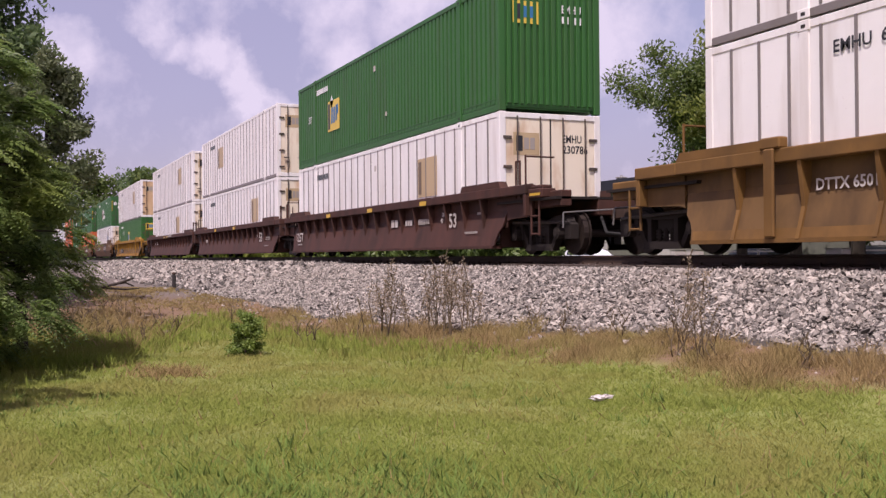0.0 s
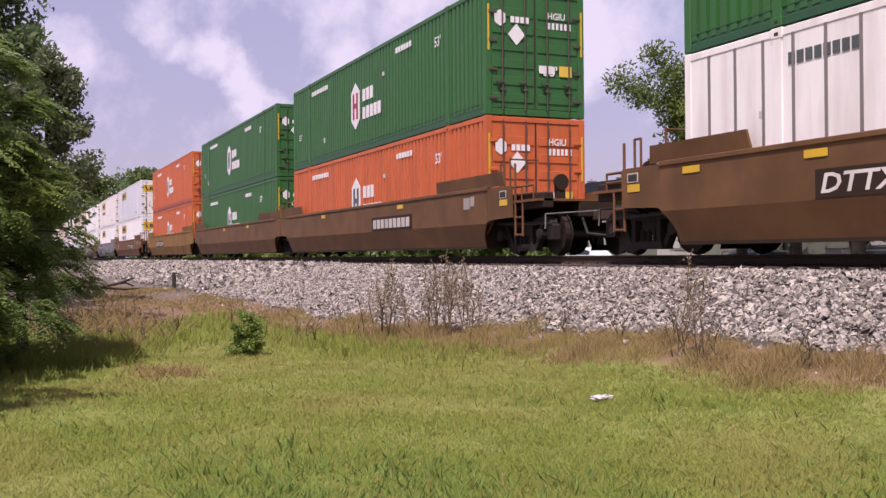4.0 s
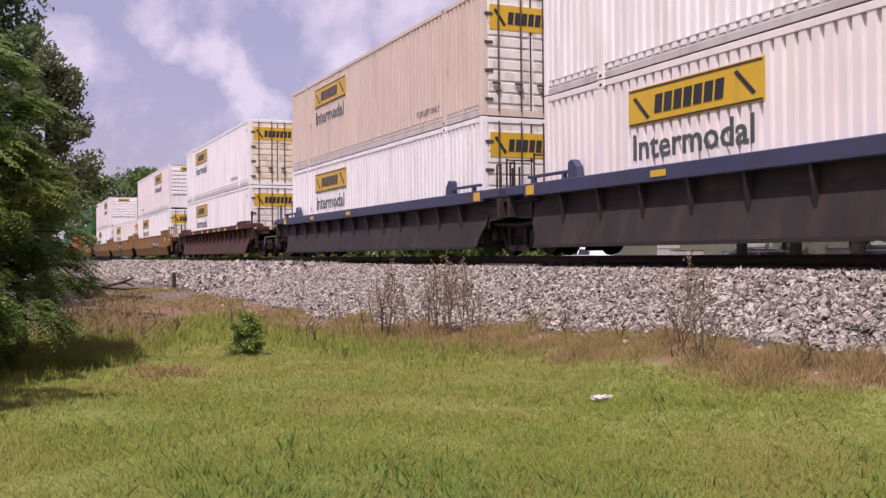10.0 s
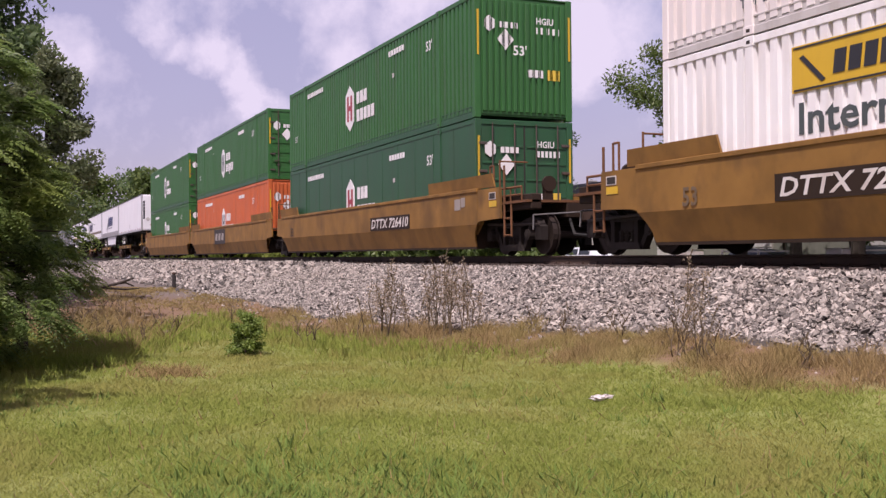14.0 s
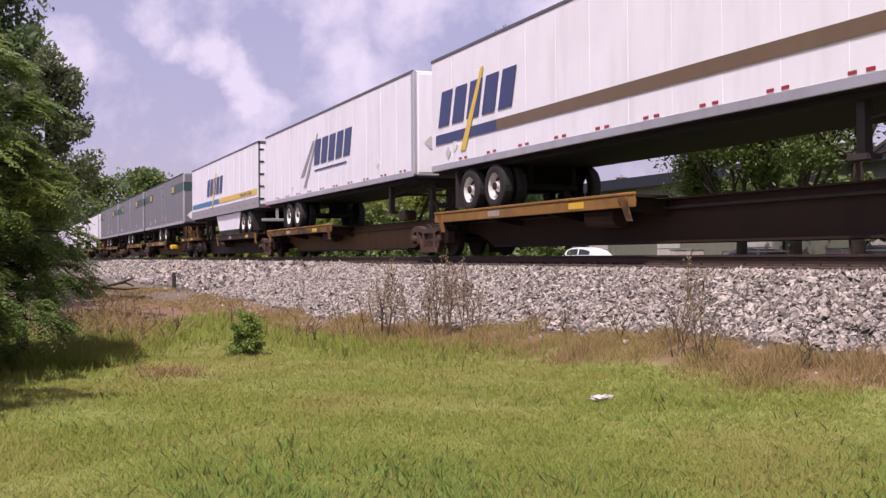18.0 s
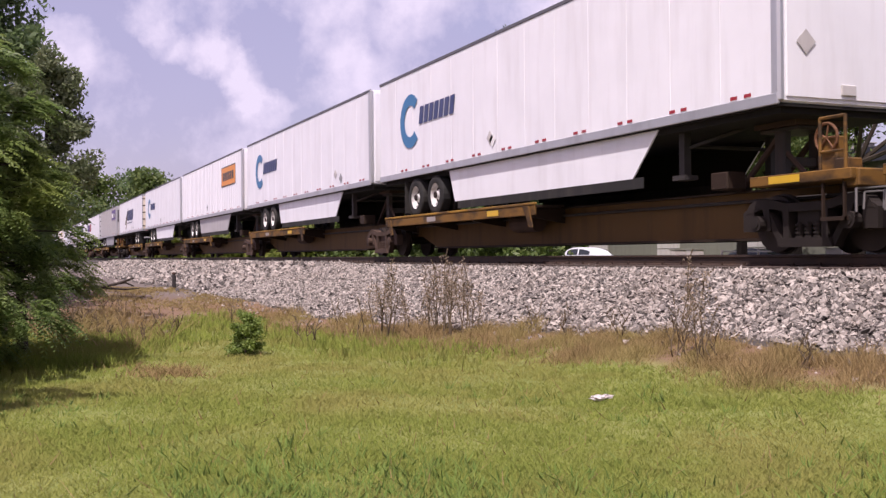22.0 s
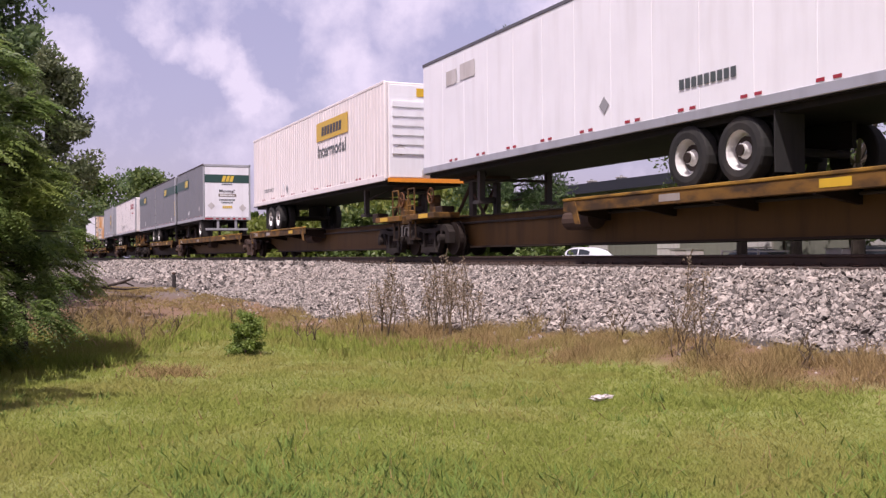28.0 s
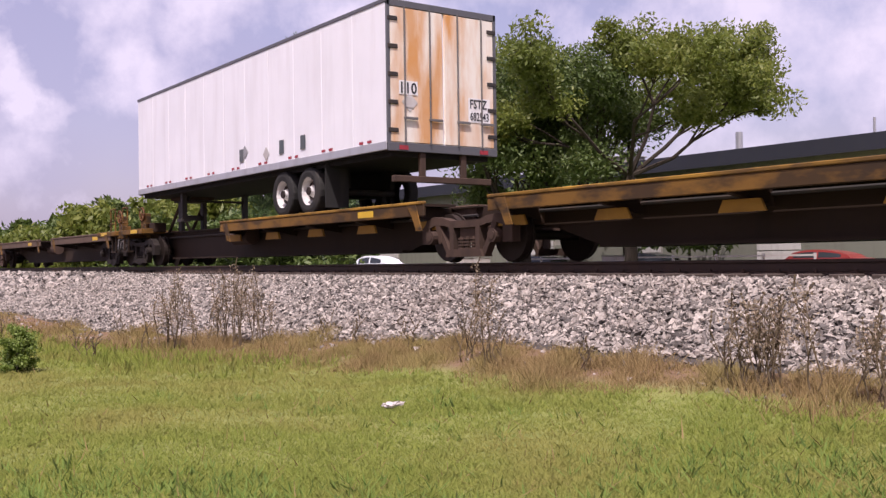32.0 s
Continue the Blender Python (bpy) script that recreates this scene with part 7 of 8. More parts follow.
for sf, st, fe, te, style, col, low_box, up_box, marks, lab in WELLS:
    well_car(sf, st, fe, te, style, col, lab, marks)
    mid = (sf + st) / 2 - 16.15 / 2
    container(low_box, mid, 0.29)
    if up_box:
        container(up_box, mid, 0.29 + CH + 0.034)


# ---- trailers and spine cars ----
DECK = 1.06


def tyre():
    bm = bmesh.new()
    prof = [(0.30, -0.13), (0.40, -0.14), (0.485, -0.12), (0.505, -0.09), (0.505, 0.09), (0.485, 0.12), (0.40, 0.14), (0.30, 0.13)]
    n = 24
    rings = [[bm.verts.new((r * math.cos(6.2832 * i / n), y, r * math.sin(6.2832 * i / n))) for r, y in prof] for i in range(n)]
    for i in range(n):
        a, b = rings[i], rings[(i + 1) % n]
        for j in range(len(prof) - 1):
            bm.faces.new((a[j], b[j], b[j + 1], a[j + 1]))
    bmesh.ops.recalc_face_normals(bm, faces=bm.faces[:])
    return bm


def rim():
    bm = bmesh.new()
    prof = [(0.31, -0.12), (0.285, -0.10), (0.262, 0.04), (0.17, 0.07), (0.14, 0.0), (0.10, -0.06), (0.10, -0.10), (0.0, -0.11)]
    n = 20
    rings = [[bm.verts.new((r * math.cos(6.2832 * i / n), y, r * math.sin(6.2832 * i / n))) for r, y in prof[:-1]] for i in range(n)]
    hub_v = bm.verts.new((0, prof[-1][1], 0))
    for i in range(n):
        a, b = rings[i], rings[(i + 1) % n]
        for j in range(len(prof) - 2):
            bm.faces.new((a[j], b[j], b[j + 1], a[j + 1]))
        bm.faces.new((a[-1], b[-1], hub_v))
    bmesh.ops.recalc_face_normals(bm, faces=bm.faces[:])
    return bm


def trailer(s, L, back_first, spec):
    """A road trailer on the deck. back_first: its doors face forward. Local x runs from 0 at the front to -L."""
    root = tagged(new("semi_trailer"), spec["label"], "trailer", "trailers on the train")
    zb, zt = spec.get("zb", 2.16), spec.get("zt", 4.95)
    col, end = spec["col"], spec.get("end", spec["col"])
    part("body", boxes((-L, 0, -W2 + 0.006, W2 - 0.006, zb, zt), bevel=0.03), col, root)
    part("roof_rail", boxes((-L - 0.005, 0.005, -W2 - 0.008, -W2 + 0.05, zt - 0.07, zt + 0.012), (-L - 0.005, 0.005, W2 - 0.05, W2 + 0.008, zt - 0.07, zt + 0.012), bevel=0.01), spec.get("rail", "roof_dark"), root)
    part("base_rail", boxes((-L, 0, -W2 - 0.012, -W2 + 0.04, zb - 0.03, zb + 0.13), (-L, 0, W2 - 0.04, W2 + 0.012, zb - 0.03, zb + 0.13), bevel=0.01), spec.get("base", "alu"), root)
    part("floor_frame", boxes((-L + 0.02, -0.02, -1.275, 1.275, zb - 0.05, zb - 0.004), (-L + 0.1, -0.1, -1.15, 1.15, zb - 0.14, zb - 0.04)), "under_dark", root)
    n = round(L / 1.22)
    for i in range(1, n):
        part("seam", ("seam%.2f" % (zt - zb), lambda: boxes((-0.012, 0.012, -0.006, 0.0, zb + 0.13, zt - 0.07))), col, root, loc=(-L * i / n, -W2 + 0.006, 0))
    if spec.get("fine"):
        step = 0.28 if col == "pink_jb" else 0.42
        for i in range(1, int(L / step)):
            part("side_rib", ("side_rib%.2f" % (zt - zb), lambda: boxes((-0.025, 0.025, -0.014, 0.0, zb + 0.13, zt - 0.07))), col, root, loc=(-step * i, -W2 + 0.006, 0))
    # marker strips along the base
    for i in range(2 * int(L / 1.5)):
        x = -0.7 - (i // 2) * 1.5 - (i % 2) * 0.3
        part("reflector", ("trailer_reflector%d" % spec["col"].startswith("trailer_silver"), lambda: boxes((0, 0.15, -0.004, 0, 0, 0.05))), "red_vinyl", root, loc=(x, -W2 - 0.0 if spec.get("lower") is None else -W2 - 0.017, zb + 0.15))
        if col in ("trailer_silver", "trailer_dull") and i % 2:
            part("reflector", ("white_reflector", lambda: boxes((0.15, 0.30, -0.004, 0, 0, 0.05))), "white_vinyl", root, loc=(x, -W2, zb + 0.15))
    rear, nose = (0.0, -L) if back_first else (-L, 0.0)
    to_nose = -1 if back_first else 1
    # front end as it is seen
    if back_first:
        if spec.get("roll"):
            part("roll_door", boxes((-0.01, 0.02, -1.2, 1.2, zb + 0.12, zt - 0.14)), end, root, "white roll-up door")
        for y in () if spec.get("roll") else (-1.22, 0.02):
            d = part("door", ("trailer_door%.2f" % (zt - zb), lambda: boxes((-0.01, 0.03, 0, 1.2, zb + 0.12, zt - 0.14), bevel=0.01)), end, root, loc=(0, y, 0))
            for yy in (0.30, 0.88):
                part("lock_rod", ("trailer_rod%.2f" % (zt - zb), lambda: tubes([((0.06, 0, zb + 0.1), (0.06, 0, zt - 0.12), 0.016)])), "rod", d, loc=(0, yy, 0))
                part("lock_handle", ("trailer_handle", lambda: boxes((0.05, 0.085, -0.03, 0.28, 0, 0.05), bevel=0.005)), "rod", d, loc=(0, yy, zb + 0.55))
            for k in range(5):
                part("hinge", ("trailer_hinge", lambda: boxes((0.0, 0.05, -0.06, 0.16, 0, 0.08), bevel=0.008)), "dark_steel", d, loc=(0, 0.0 if y < 0 else 1.1, zb + 0.3 + k * (zt - zb - 0.7) / 4))
        part("door_frame", boxes((-0.02, 0.035, -W2, -W2 + 0.07, zb - 0.05, zt), (-0.02, 0.035, W2 - 0.07, W2, zb - 0.05, zt), (-0.02, 0.035, -W2, W2, zt - 0.13, zt), (-0.02, 0.04, -W2, W2, zb - 0.05, zb + 0.11), bevel=0.008), "alu" if spec.get("rail") != "roof_dark" else "roof_dark", root)
        part("rear_bumper", boxes((-0.1, 0.02, -1.15, 1.15, zb - 0.62, zb - 0.50), (-0.08, 0.0, -0.55, -0.42, zb - 0.55, zb - 0.03), (-0.08, 0.0, 0.42, 0.55, zb - 0.55, zb - 0.03), bevel=0.01), "truck_rust" if end == "rust_door" else "skirt_grey", root)
        for y in (-1.05, 0.85):
            part("tail_light", boxes((0.035, 0.05, y, y + 0.2, zb - 0.02, zb + 0.06)), "red_vinyl", root)
    else:
        part("nose_panel", boxes((-0.01, 0.02, -W2 + 0.15, W2 - 0.15, zb + 0.08, zt - 0.08), bevel=0.01), end, root)
        for y in (-W2 - 0.004, W2 - 0.12):
            part("nose_corner", boxes((-0.16, 0.03, y, y + 0.124, zb, zt), bevel=0.035), spec.get("corner", "alu"), root)
        part("connector_box", boxes((0.02, 0.05, -0.14, 0.14, zb + 0.14, zb + 0.30), bevel=0.01), "rail_grey", root)
    # running gear
    axles = (3.0, 4.28) if L > 10 else (1.15,)
    axles = spec.get("axles", axles)
    for k in axles:
        x = rear + to_nose * k
        part("axle", tubes([((x, -0.9, DECK + 0.505), (x, 0.9, DECK + 0.505), 0.07)], 8), "dark_steel", root)
        for y in (-1.12, 1.12):
            w = part("wheel", ("tyre", tyre), "tyre", root, "dusty black tyre", loc=(x, y, DECK + 0.505))
            if y < 0:
                part("rim", ("rim", rim), spec.get("rim", "rim"), w, "pale wheel rim")
                part("hub", ("wheel_hub", lambda: tubes([((0, -0.13, 0), (0, 0.0, 0), 0.085, 0.11), ((0, -0.005, 0), (0, 0.06, 0), 0.215, 0.20)], 14)), "wheel_steel", w, "dark wheel hub")
        part("inner_wheel", ("tyre", tyre), "tyre", root, loc=(x, -0.78, DECK + 0.505))
    xm = rear + to_nose * (sum(axles) / len(axles))
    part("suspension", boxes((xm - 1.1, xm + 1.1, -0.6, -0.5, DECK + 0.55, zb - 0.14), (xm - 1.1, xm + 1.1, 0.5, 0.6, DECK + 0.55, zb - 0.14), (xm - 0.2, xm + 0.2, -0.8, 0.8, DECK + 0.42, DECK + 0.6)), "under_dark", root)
    part("mud_flap", boxes((rear + to_nose * (min(axles) - 0.75) - 0.01, rear + to_nose * (min(axles) - 0.75) + 0.01, -1.25, -0.7, DECK + 0.12, zb - 0.1)), "tyre", root)
    # landing gear and hitch
    xl = nose - to_nose * (2.6 if L > 10 else 1.9)
    for yy in (-0.91, 0.91):
        gear = part("landing_leg", boxes((xl - 0.07, xl + 0.07, yy - 0.07, yy + 0.07, DECK + 0.25, zb - 0.05), (xl - 0.16, xl + 0.16, yy - 0.14, yy + 0.14, DECK + 0.18, DECK + 0.26)), "dark_steel", root)
    part("brace", tubes([((xl, -0.9, DECK + 0.7), (xl + to_nose * 0.9, -0.3, zb - 0.1), 0.035), ((xl, -0.9, DECK + 0.75), (xl, 0.9, DECK + 0.75), 0.035)], 6), "dark_steel", gear)
    xk = nose - to_nose * 0.95
    part("hitch_plate", boxes((xk - 0.45, xk + 0.45, -0.5, 0.5, zb - 0.22, zb - 0.14)), "truck_rust", root)
    sk = spec.get("skirt")
    if sk:
        x0, x1 = sorted((rear + to_nose * (max(axles) + 0.75), nose - to_nose * (2.9 if sk != "short" else 6.5)))
        lean = 0.35
        pts = [(x0 + (lean if to_nose > 0 else 0.8), DECK + 0.28), (x1 - (0.8 if to_nose > 0 else lean), DECK + 0.28), (x1, zb), (x0, zb)]
        part("side_skirt", prism(pts, -W2 + 0.10, -W2 + 0.13), spec.get("skirt_col", "trailer_white"), root, "smooth side skirt")
        part("skirt_edge", boxes((x0 + 0.5, x1 - 0.5, -W2 + 0.105, -W2 + 0.125, DECK + 0.10, DECK + 0.29)), "tyre", root, "black rubber flap along the skirt")
        part("side_skirt", prism(pts, W2 - 0.13, W2 - 0.10), spec.get("skirt_col", "trailer_white"), root, "smooth side skirt")
        # added dark sheet stands for the shade inside the far skirt
        part("skirt_lining", prism([(u, v - 0.01) for u, v in pts], W2 - 0.16, W2 - 0.134), "under_dark", root, "dark sheet for the shade inside the skirt")
        part("skirt_edge", boxes((x0 + 0.5, x1 - 0.5, W2 - 0.125, W2 - 0.105, DECK + 0.10, DECK + 0.29)), "tyre", root)
    if spec.get("lower"):
        part("lower_panel", boxes((-L + 0.01, -0.01, -W2 - 0.016, -W2 + 0.02, zb - 0.03, zb + 0.42)), spec["lower"], root, "grey lower side panel")
    spec["draw"](root, L, zb, zt)
    # hazard placards and small labels
    rr = random.Random(int(s * 10))
    for k in range(2):
        x, z = -rr.uniform(1.0, L - 1.0), zb + rr.uniform(0.35, 0.6)
        shapes(root, [[(x, z - 0.16), (x + 0.16, z), (x, z + 0.16), (x - 0.16, z)]], rr.choice(["white_vinyl", "rail_grey", "skirt_grey"]), at=-W2 - 0.005, name="placard", label="diamond placard", thick=0.004)
    if col != "trailer_silver":
        shapes(root, [[(-0.8, zb + 0.7), (-0.62, zb + 0.88), (-0.8, zb + 1.06), (-0.98, zb + 0.88)]], "rail_grey", "end", 0.034, "placard", "diamond placard", 0.004)
    return rides(root, s)


YS = -W2 - 0.008      # where the side's vinyl lies


def slanted(x, z, w, h, n, slant):
    return bars(x, x + w, z, z + h, n, slant, 0.22)


def draw_swift(stripe=None, x=None, rear=False):
    def f(root, L, zb, zt):
        if rear:
            shapes(root, [rect(-0.72, -0.26, zb + 1.0 + k * 0.31, zb + 1.23 + k * 0.31, 0.05) for k in range(5)], "navy_vinyl", "end", 0.046, "emblem", "upright row of dark blue bars", 0.004)
        x0 = -9.2 if x is None else x
        shapes(root, slanted(x0, zb + 1.05, 4.1, 0.85, 5, 0.25), "navy_vinyl", at=YS, name="emblem", label="dark blue slanted bars of an emblem", thick=0.004)
        if stripe is None:
            shapes(root, [[(x0 - 1.3, zb + 0.35), (x0 - 0.95, zb + 0.35), (x0 + 0.55, zb + 2.1), (x0 + 0.42, zb + 2.1)], [(x0 - 1.7, zb + 0.72), (x0 - 1.2, zb + 0.78), (x0 + 0.1, zb + 1.9), (x0 - 0.1, zb + 1.9)]], "tag_olive" if rear else "skirt_grey", at=YS, name="swoosh", label="slanted grey stroke", thick=0.003)
            shapes(root, [rect(x0 + 0.1, x0 + 3.6, zb + 0.82, zb + 0.88, 0.02)], "navy_vinyl", at=YS, name="underline", thick=0.003)
        else:
            a, b, c = stripe
            shapes(root, [rect(-L + 0.3, x0 + 3.2, c, c + 0.24)], a, at=YS, name="stripe", label="painted stripe", thick=0.003)
            shapes(root, [rect(x0 + 3.2, -0.25, c, c + 0.24)], b, at=YS, name="stripe", label="painted stripe", thick=0.003)
            if b == "gold_vinyl":
                write(root, "Best In Class", -3.5, c + 0.05, 0.17, "black_vinyl", 2.3, at=YS - 0.006, label="black slanted lettering", slant=0.2)
            shapes(root, [[(x0 + 1.3, zb + 0.35), (x0 + 1.6, zb + 0.35), (x0 + 2.6, zb + 2.15), (x0 + 2.45, zb + 2.15)]], "gold_vinyl", at=YS - 0.005, name="swoosh", label="yellow slanted stroke", thick=0.003)
    return f


def draw_plain(root, L, zb, zt):
    shapes(root, [rect(-L + 1.5, -L + 2.1, zb + 2.0, zb + 2.35), rect(-L + 2.3, -L + 3.1, zb + 2.02, zb + 2.4)], "rail_grey", at=YS, name="patch", label="greyish patches where lettering was", thick=0.003)
    shapes(root, bars(-L + 10.7, -L + 12.1, zb + 0.5, zb + 0.66, 9), "grey_vinyl", at=YS, name="number", thick=0.003)


def draw_roadway(root, L, zb, zt):
    shapes(root, bars(-0.02, 0.9, zb + 2.2, zb + 2.45, 5), "blue_vinyl", "end", 0.03, "lettering", "plain bars of lettering", 0.004)
    shapes(root, bars(0.0, 0.7, zb + 1.9, zb + 2.1, 6), "red_vinyl", "end", 0.03, "lettering", "plain bars of lettering", 0.004)
    shapes(root, [rect(-1.15, -1.02, zb + 0.9 + i * 0.24, zb + 1.1 + i * 0.24) for i in range(6)], "black_vinyl", "end", 0.03, "number", "black bars of a number", 0.004)
    for y in (-0.45, 0.05):
        shapes(root, [[(y, zb + 0.22), (y + 0.2, zb + 0.44), (y, zb + 0.66), (y - 0.2, zb + 0.44)]], "red_vinyl", "end", 0.03, "placard", "red diamond placard", 0.004)


def draw_celadon(root, L, zb, zt):
    x0, z0 = -L + 2.35, zb + 1.45
    arc = [radians(45 + i * 18) for i in range(16)]
    ring = [[(x0 + 0.72 * math.cos(a), z0 + 0.72 * math.sin(a)) for a in arc] + [(x0 + 0.42 * math.cos(a), z0 + 0.42 * math.sin(a)) for a in arc[::-1]]]
    shapes(root, ring, "blue_vinyl", at=YS, name="emblem", label="blue open ring emblem", thick=0.004)
    shapes(root, bars(x0 + 0.6, x0 + 2.85, zb + 1.3, zb + 1.75, 7, 0.1), "navy_vinyl", at=YS, name="lettering", label="blue slanted bars of lettering", thick=0.004)
    shapes(root, [rect(-0.85, -0.45, zb + 2.1, zb + 2.5)], "blue_vinyl", "end", 0.03, "end_emblem", "small blue emblem", 0.004)


def draw_yellow(root, L, zb, zt):
    shapes(root, [rect(-4.56, -1.29, zb + 1.29, zb + 2.26)], "black_vinyl", at=YS + 0.004, name="sign_edge", label="black edge of a sign panel", thick=0.004)
    shapes(root, [rect(-4.5, -1.35, zb + 1.35, zb + 2.2)], "orange_vinyl", at=YS, name="sign", label="orange sign panel", thick=0.004)
    shapes(root, bars(-4.2, -1.65, zb + 1.58, zb + 1.97, 6), "black_vinyl", at=YS - 0.006, name="lettering", label="plain black bars of lettering", thick=0.004)
    shapes(root, [rect(-0.9, 0.3, zb + 1.6, zb + 2.1)], "orange_vinyl", "end", 0.03, "sign", "orange sign panel", 0.004)


def draw_fedex_grey(front):
    def f(root, L, zb, zt):
        x0 = -4.1 if front else -L + 0.05
        shapes(root, [rect(x0, x0 + 3.6, zb + 1.55, zb + 2.5)], "purple_vinyl", at=YS - 0.008, name="sign", label="purple sign panel", thick=0.004)
        shapes(root, bars(x0 + 0.2, x0 + 1.7, zb + 1.75, zb + 2.2, 5), "white_vinyl", at=YS - 0.014, name="lettering", label="plain white bars of lettering", thick=0.004)
        shapes(root, bars(x0 + 1.8, x0 + 3.4, zb + 1.80, zb + 2.1, 10), "skirt_grey", at=YS - 0.014, name="lettering", thick=0.004)
        if front:
            shapes(root, [rect(-1.16, -1.06, zb + 1.30 + k * 0.19, zb + 1.44 + k * 0.19) for k in range(6)], "black_vinyl", "end", 0.034, "number", "upright row of black bars", 0.004)
            shapes(root, [rect(-0.85, 1.05, zb + 2.18, zb + 2.55)], "purple_vinyl", "end", 0.03, "sign", "purple sign panel", 0.004)
            shapes(root, bars(-0.7, 0.0, zb + 2.28, zb + 2.46, 5), "white_vinyl", "end", 0.036, "lettering", "", 0.004)
            shapes(root, [[(x, zb + 0.28), (x + 0.19, zb + 0.47), (x, zb + 0.66), (x - 0.19, zb + 0.47)] for x in (-0.3, 0.12)], "white_vinyl", "end", 0.03, "placard", "diamond placards", 0.004)
    return f


def draw_fedex_white(root, L, zb, zt):
    x0 = -L + 0.25
    shapes(root, bars(x0, x0 + 2.6, zb + 1.1, zb + 1.95, 3), "purple_vinyl", at=YS, name="emblem", label="purple bars of an emblem", thick=0.004)
    shapes(root, bars(x0 + 2.75, x0 + 4.7, zb + 1.1, zb + 2.0, 2), "red_vinyl", at=YS, name="emblem", label="red bars of an emblem", thick=0.004)
    shapes(root, bars(-1.0, -0.1, zb + 1.6, zb + 2.05, 3), "purple_vinyl", "end", 0.034, "emblem", "", 0.004)
    shapes(root, bars(-1.0, 0.0, zb + 0.9, zb + 1.05, 6) + bars(-1.0, -0.2, zb + 0.6, zb + 0.78, 5), "black_vinyl", "end", 0.034, "number", "", 0.004)


def draw_abf(back_first):
    def f(root, L, zb, zt):
        z0 = zb + 1.95 if not back_first else zb + 1.95
        if back_first:
            shapes(root, [rect(-L + 0.02, -L + 3.9, z0, z0 + 0.5)], "abf_green", at=YS, name="band", label="dark green band", thick=0.003)
            xs = -L + 2.75
        else:
            shapes(root, [rect(-4.3, -0.02, z0, z0 + 0.5)], "abf_green", at=YS, name="band", label="dark green band", thick=0.003)
            xs = -4.5
        shapes(root, [rect(xs - 0.1, xs + 1.25, z0 - 0.03, z0 + 0.53, 0.14)], "abf_green", at=YS - 0.004, name="sign", thick=0.003)
        shapes(root, bars(xs + 0.1, xs + 1.05, z0 + 0.08, z0 + 0.44, 3, 0.12), "gold_vinyl", at=YS - 0.009, name="emblem", label="yellow slanted bars of an emblem", thick=0.003)
        if not back_first:
            shapes(root, [rect(-0.12, -0.04, zb + 0.55 + k * 0.16, zb + 0.68 + k * 0.16) for k in range(6)], "gold_vinyl", at=-W2 - 0.012, name="number", label="yellow bars of a number", thick=0.003)
            shapes(root, [rect(-W2 + 0.02, W2 - 0.02, z0, z0 + 0.5)], "abf_green", "end", 0.034, "band", "dark green band", 0.003)
            shapes(root, bars(-0.45, 0.5, z0 + 0.08, z0 + 0.44, 3, 0.12), "gold_vinyl", "end", 0.04, "emblem", "", 0.003)
            shapes(root, [[(-0.85, zb + 0.22), (-0.62, zb + 0.46), (-0.85, zb + 0.70), (-1.08, zb + 0.46)]], "white_vinyl", "end", 0.04, "placard", "white diamond placard", 0.003)
    return f


def draw_abf_doors(root, L, zb, zt):
    draw_abf(True)(root, L, zb, zt)
    shapes(root, [rect(-1.2, 1.2, zb + 1.98, zb + 2.42)], "abf_green", "end", 0.027, "band", "dark green band", 0.003)
    shapes(root, bars(-0.3, 0.35, zb + 2.04, zb + 2.36, 3, 0.1), "gold_vinyl", "end", 0.032, "emblem", "", 0.003)
    shapes(root, bars(-0.28, 0.30, zb + 1.86, zb + 1.93, 6), "black_vinyl", "end", 0.027, "lettering", "small dark bars of lettering", 0.003)
    write(root, "Moving?", -0.42, zb + 1.46, 0.15, "black_vinyl", 0.85, "end", 0.031)
    shapes(root, [rect(-0.46, 0.5, zb + 1.22, zb + 1.38)], "tag_drab", "end", 0.027, "sign", "small dark sign panel", 0.003)
    shapes(root, bars(-0.38, 0.42, zb + 1.25, zb + 1.34, 7), "white_vinyl", "end", 0.031, "sign_bars", "", 0.002)
    shapes(root, bars(-0.42, 0.46, zb + 1.00, zb + 1.09, 12, 0, 0.35) + bars(-0.30, 0.34, zb + 0.86, zb + 0.94, 9, 0, 0.35), "grey_vinyl", "end", 0.027, "lettering", "", 0.003)
    shapes(root, bars(-0.24, 0.30, zb + 0.58, zb + 0.72, 5, 0, 0.15), "gold_vinyl", "end", 0.027, "number", "yellow bars of a number", 0.003)
    for y, z in ((-0.85, 0.72), (0.85, 0.62)):
        shapes(root, [[(y, zb + z - 0.2), (y + 0.2, zb + z), (y, zb + z + 0.2), (y - 0.2, zb + z)]], "rail_grey", "end", 0.027, "placard", "pale diamond placard", 0.003)
    for k in range(8):
        shapes(root, [rect(-1.2 + k * 0.3, -1.05 + k * 0.3, zb - 0.02, zb + 0.06)], "red_vinyl", "end", 0.041, "reflector", "red reflector strip", 0.003)


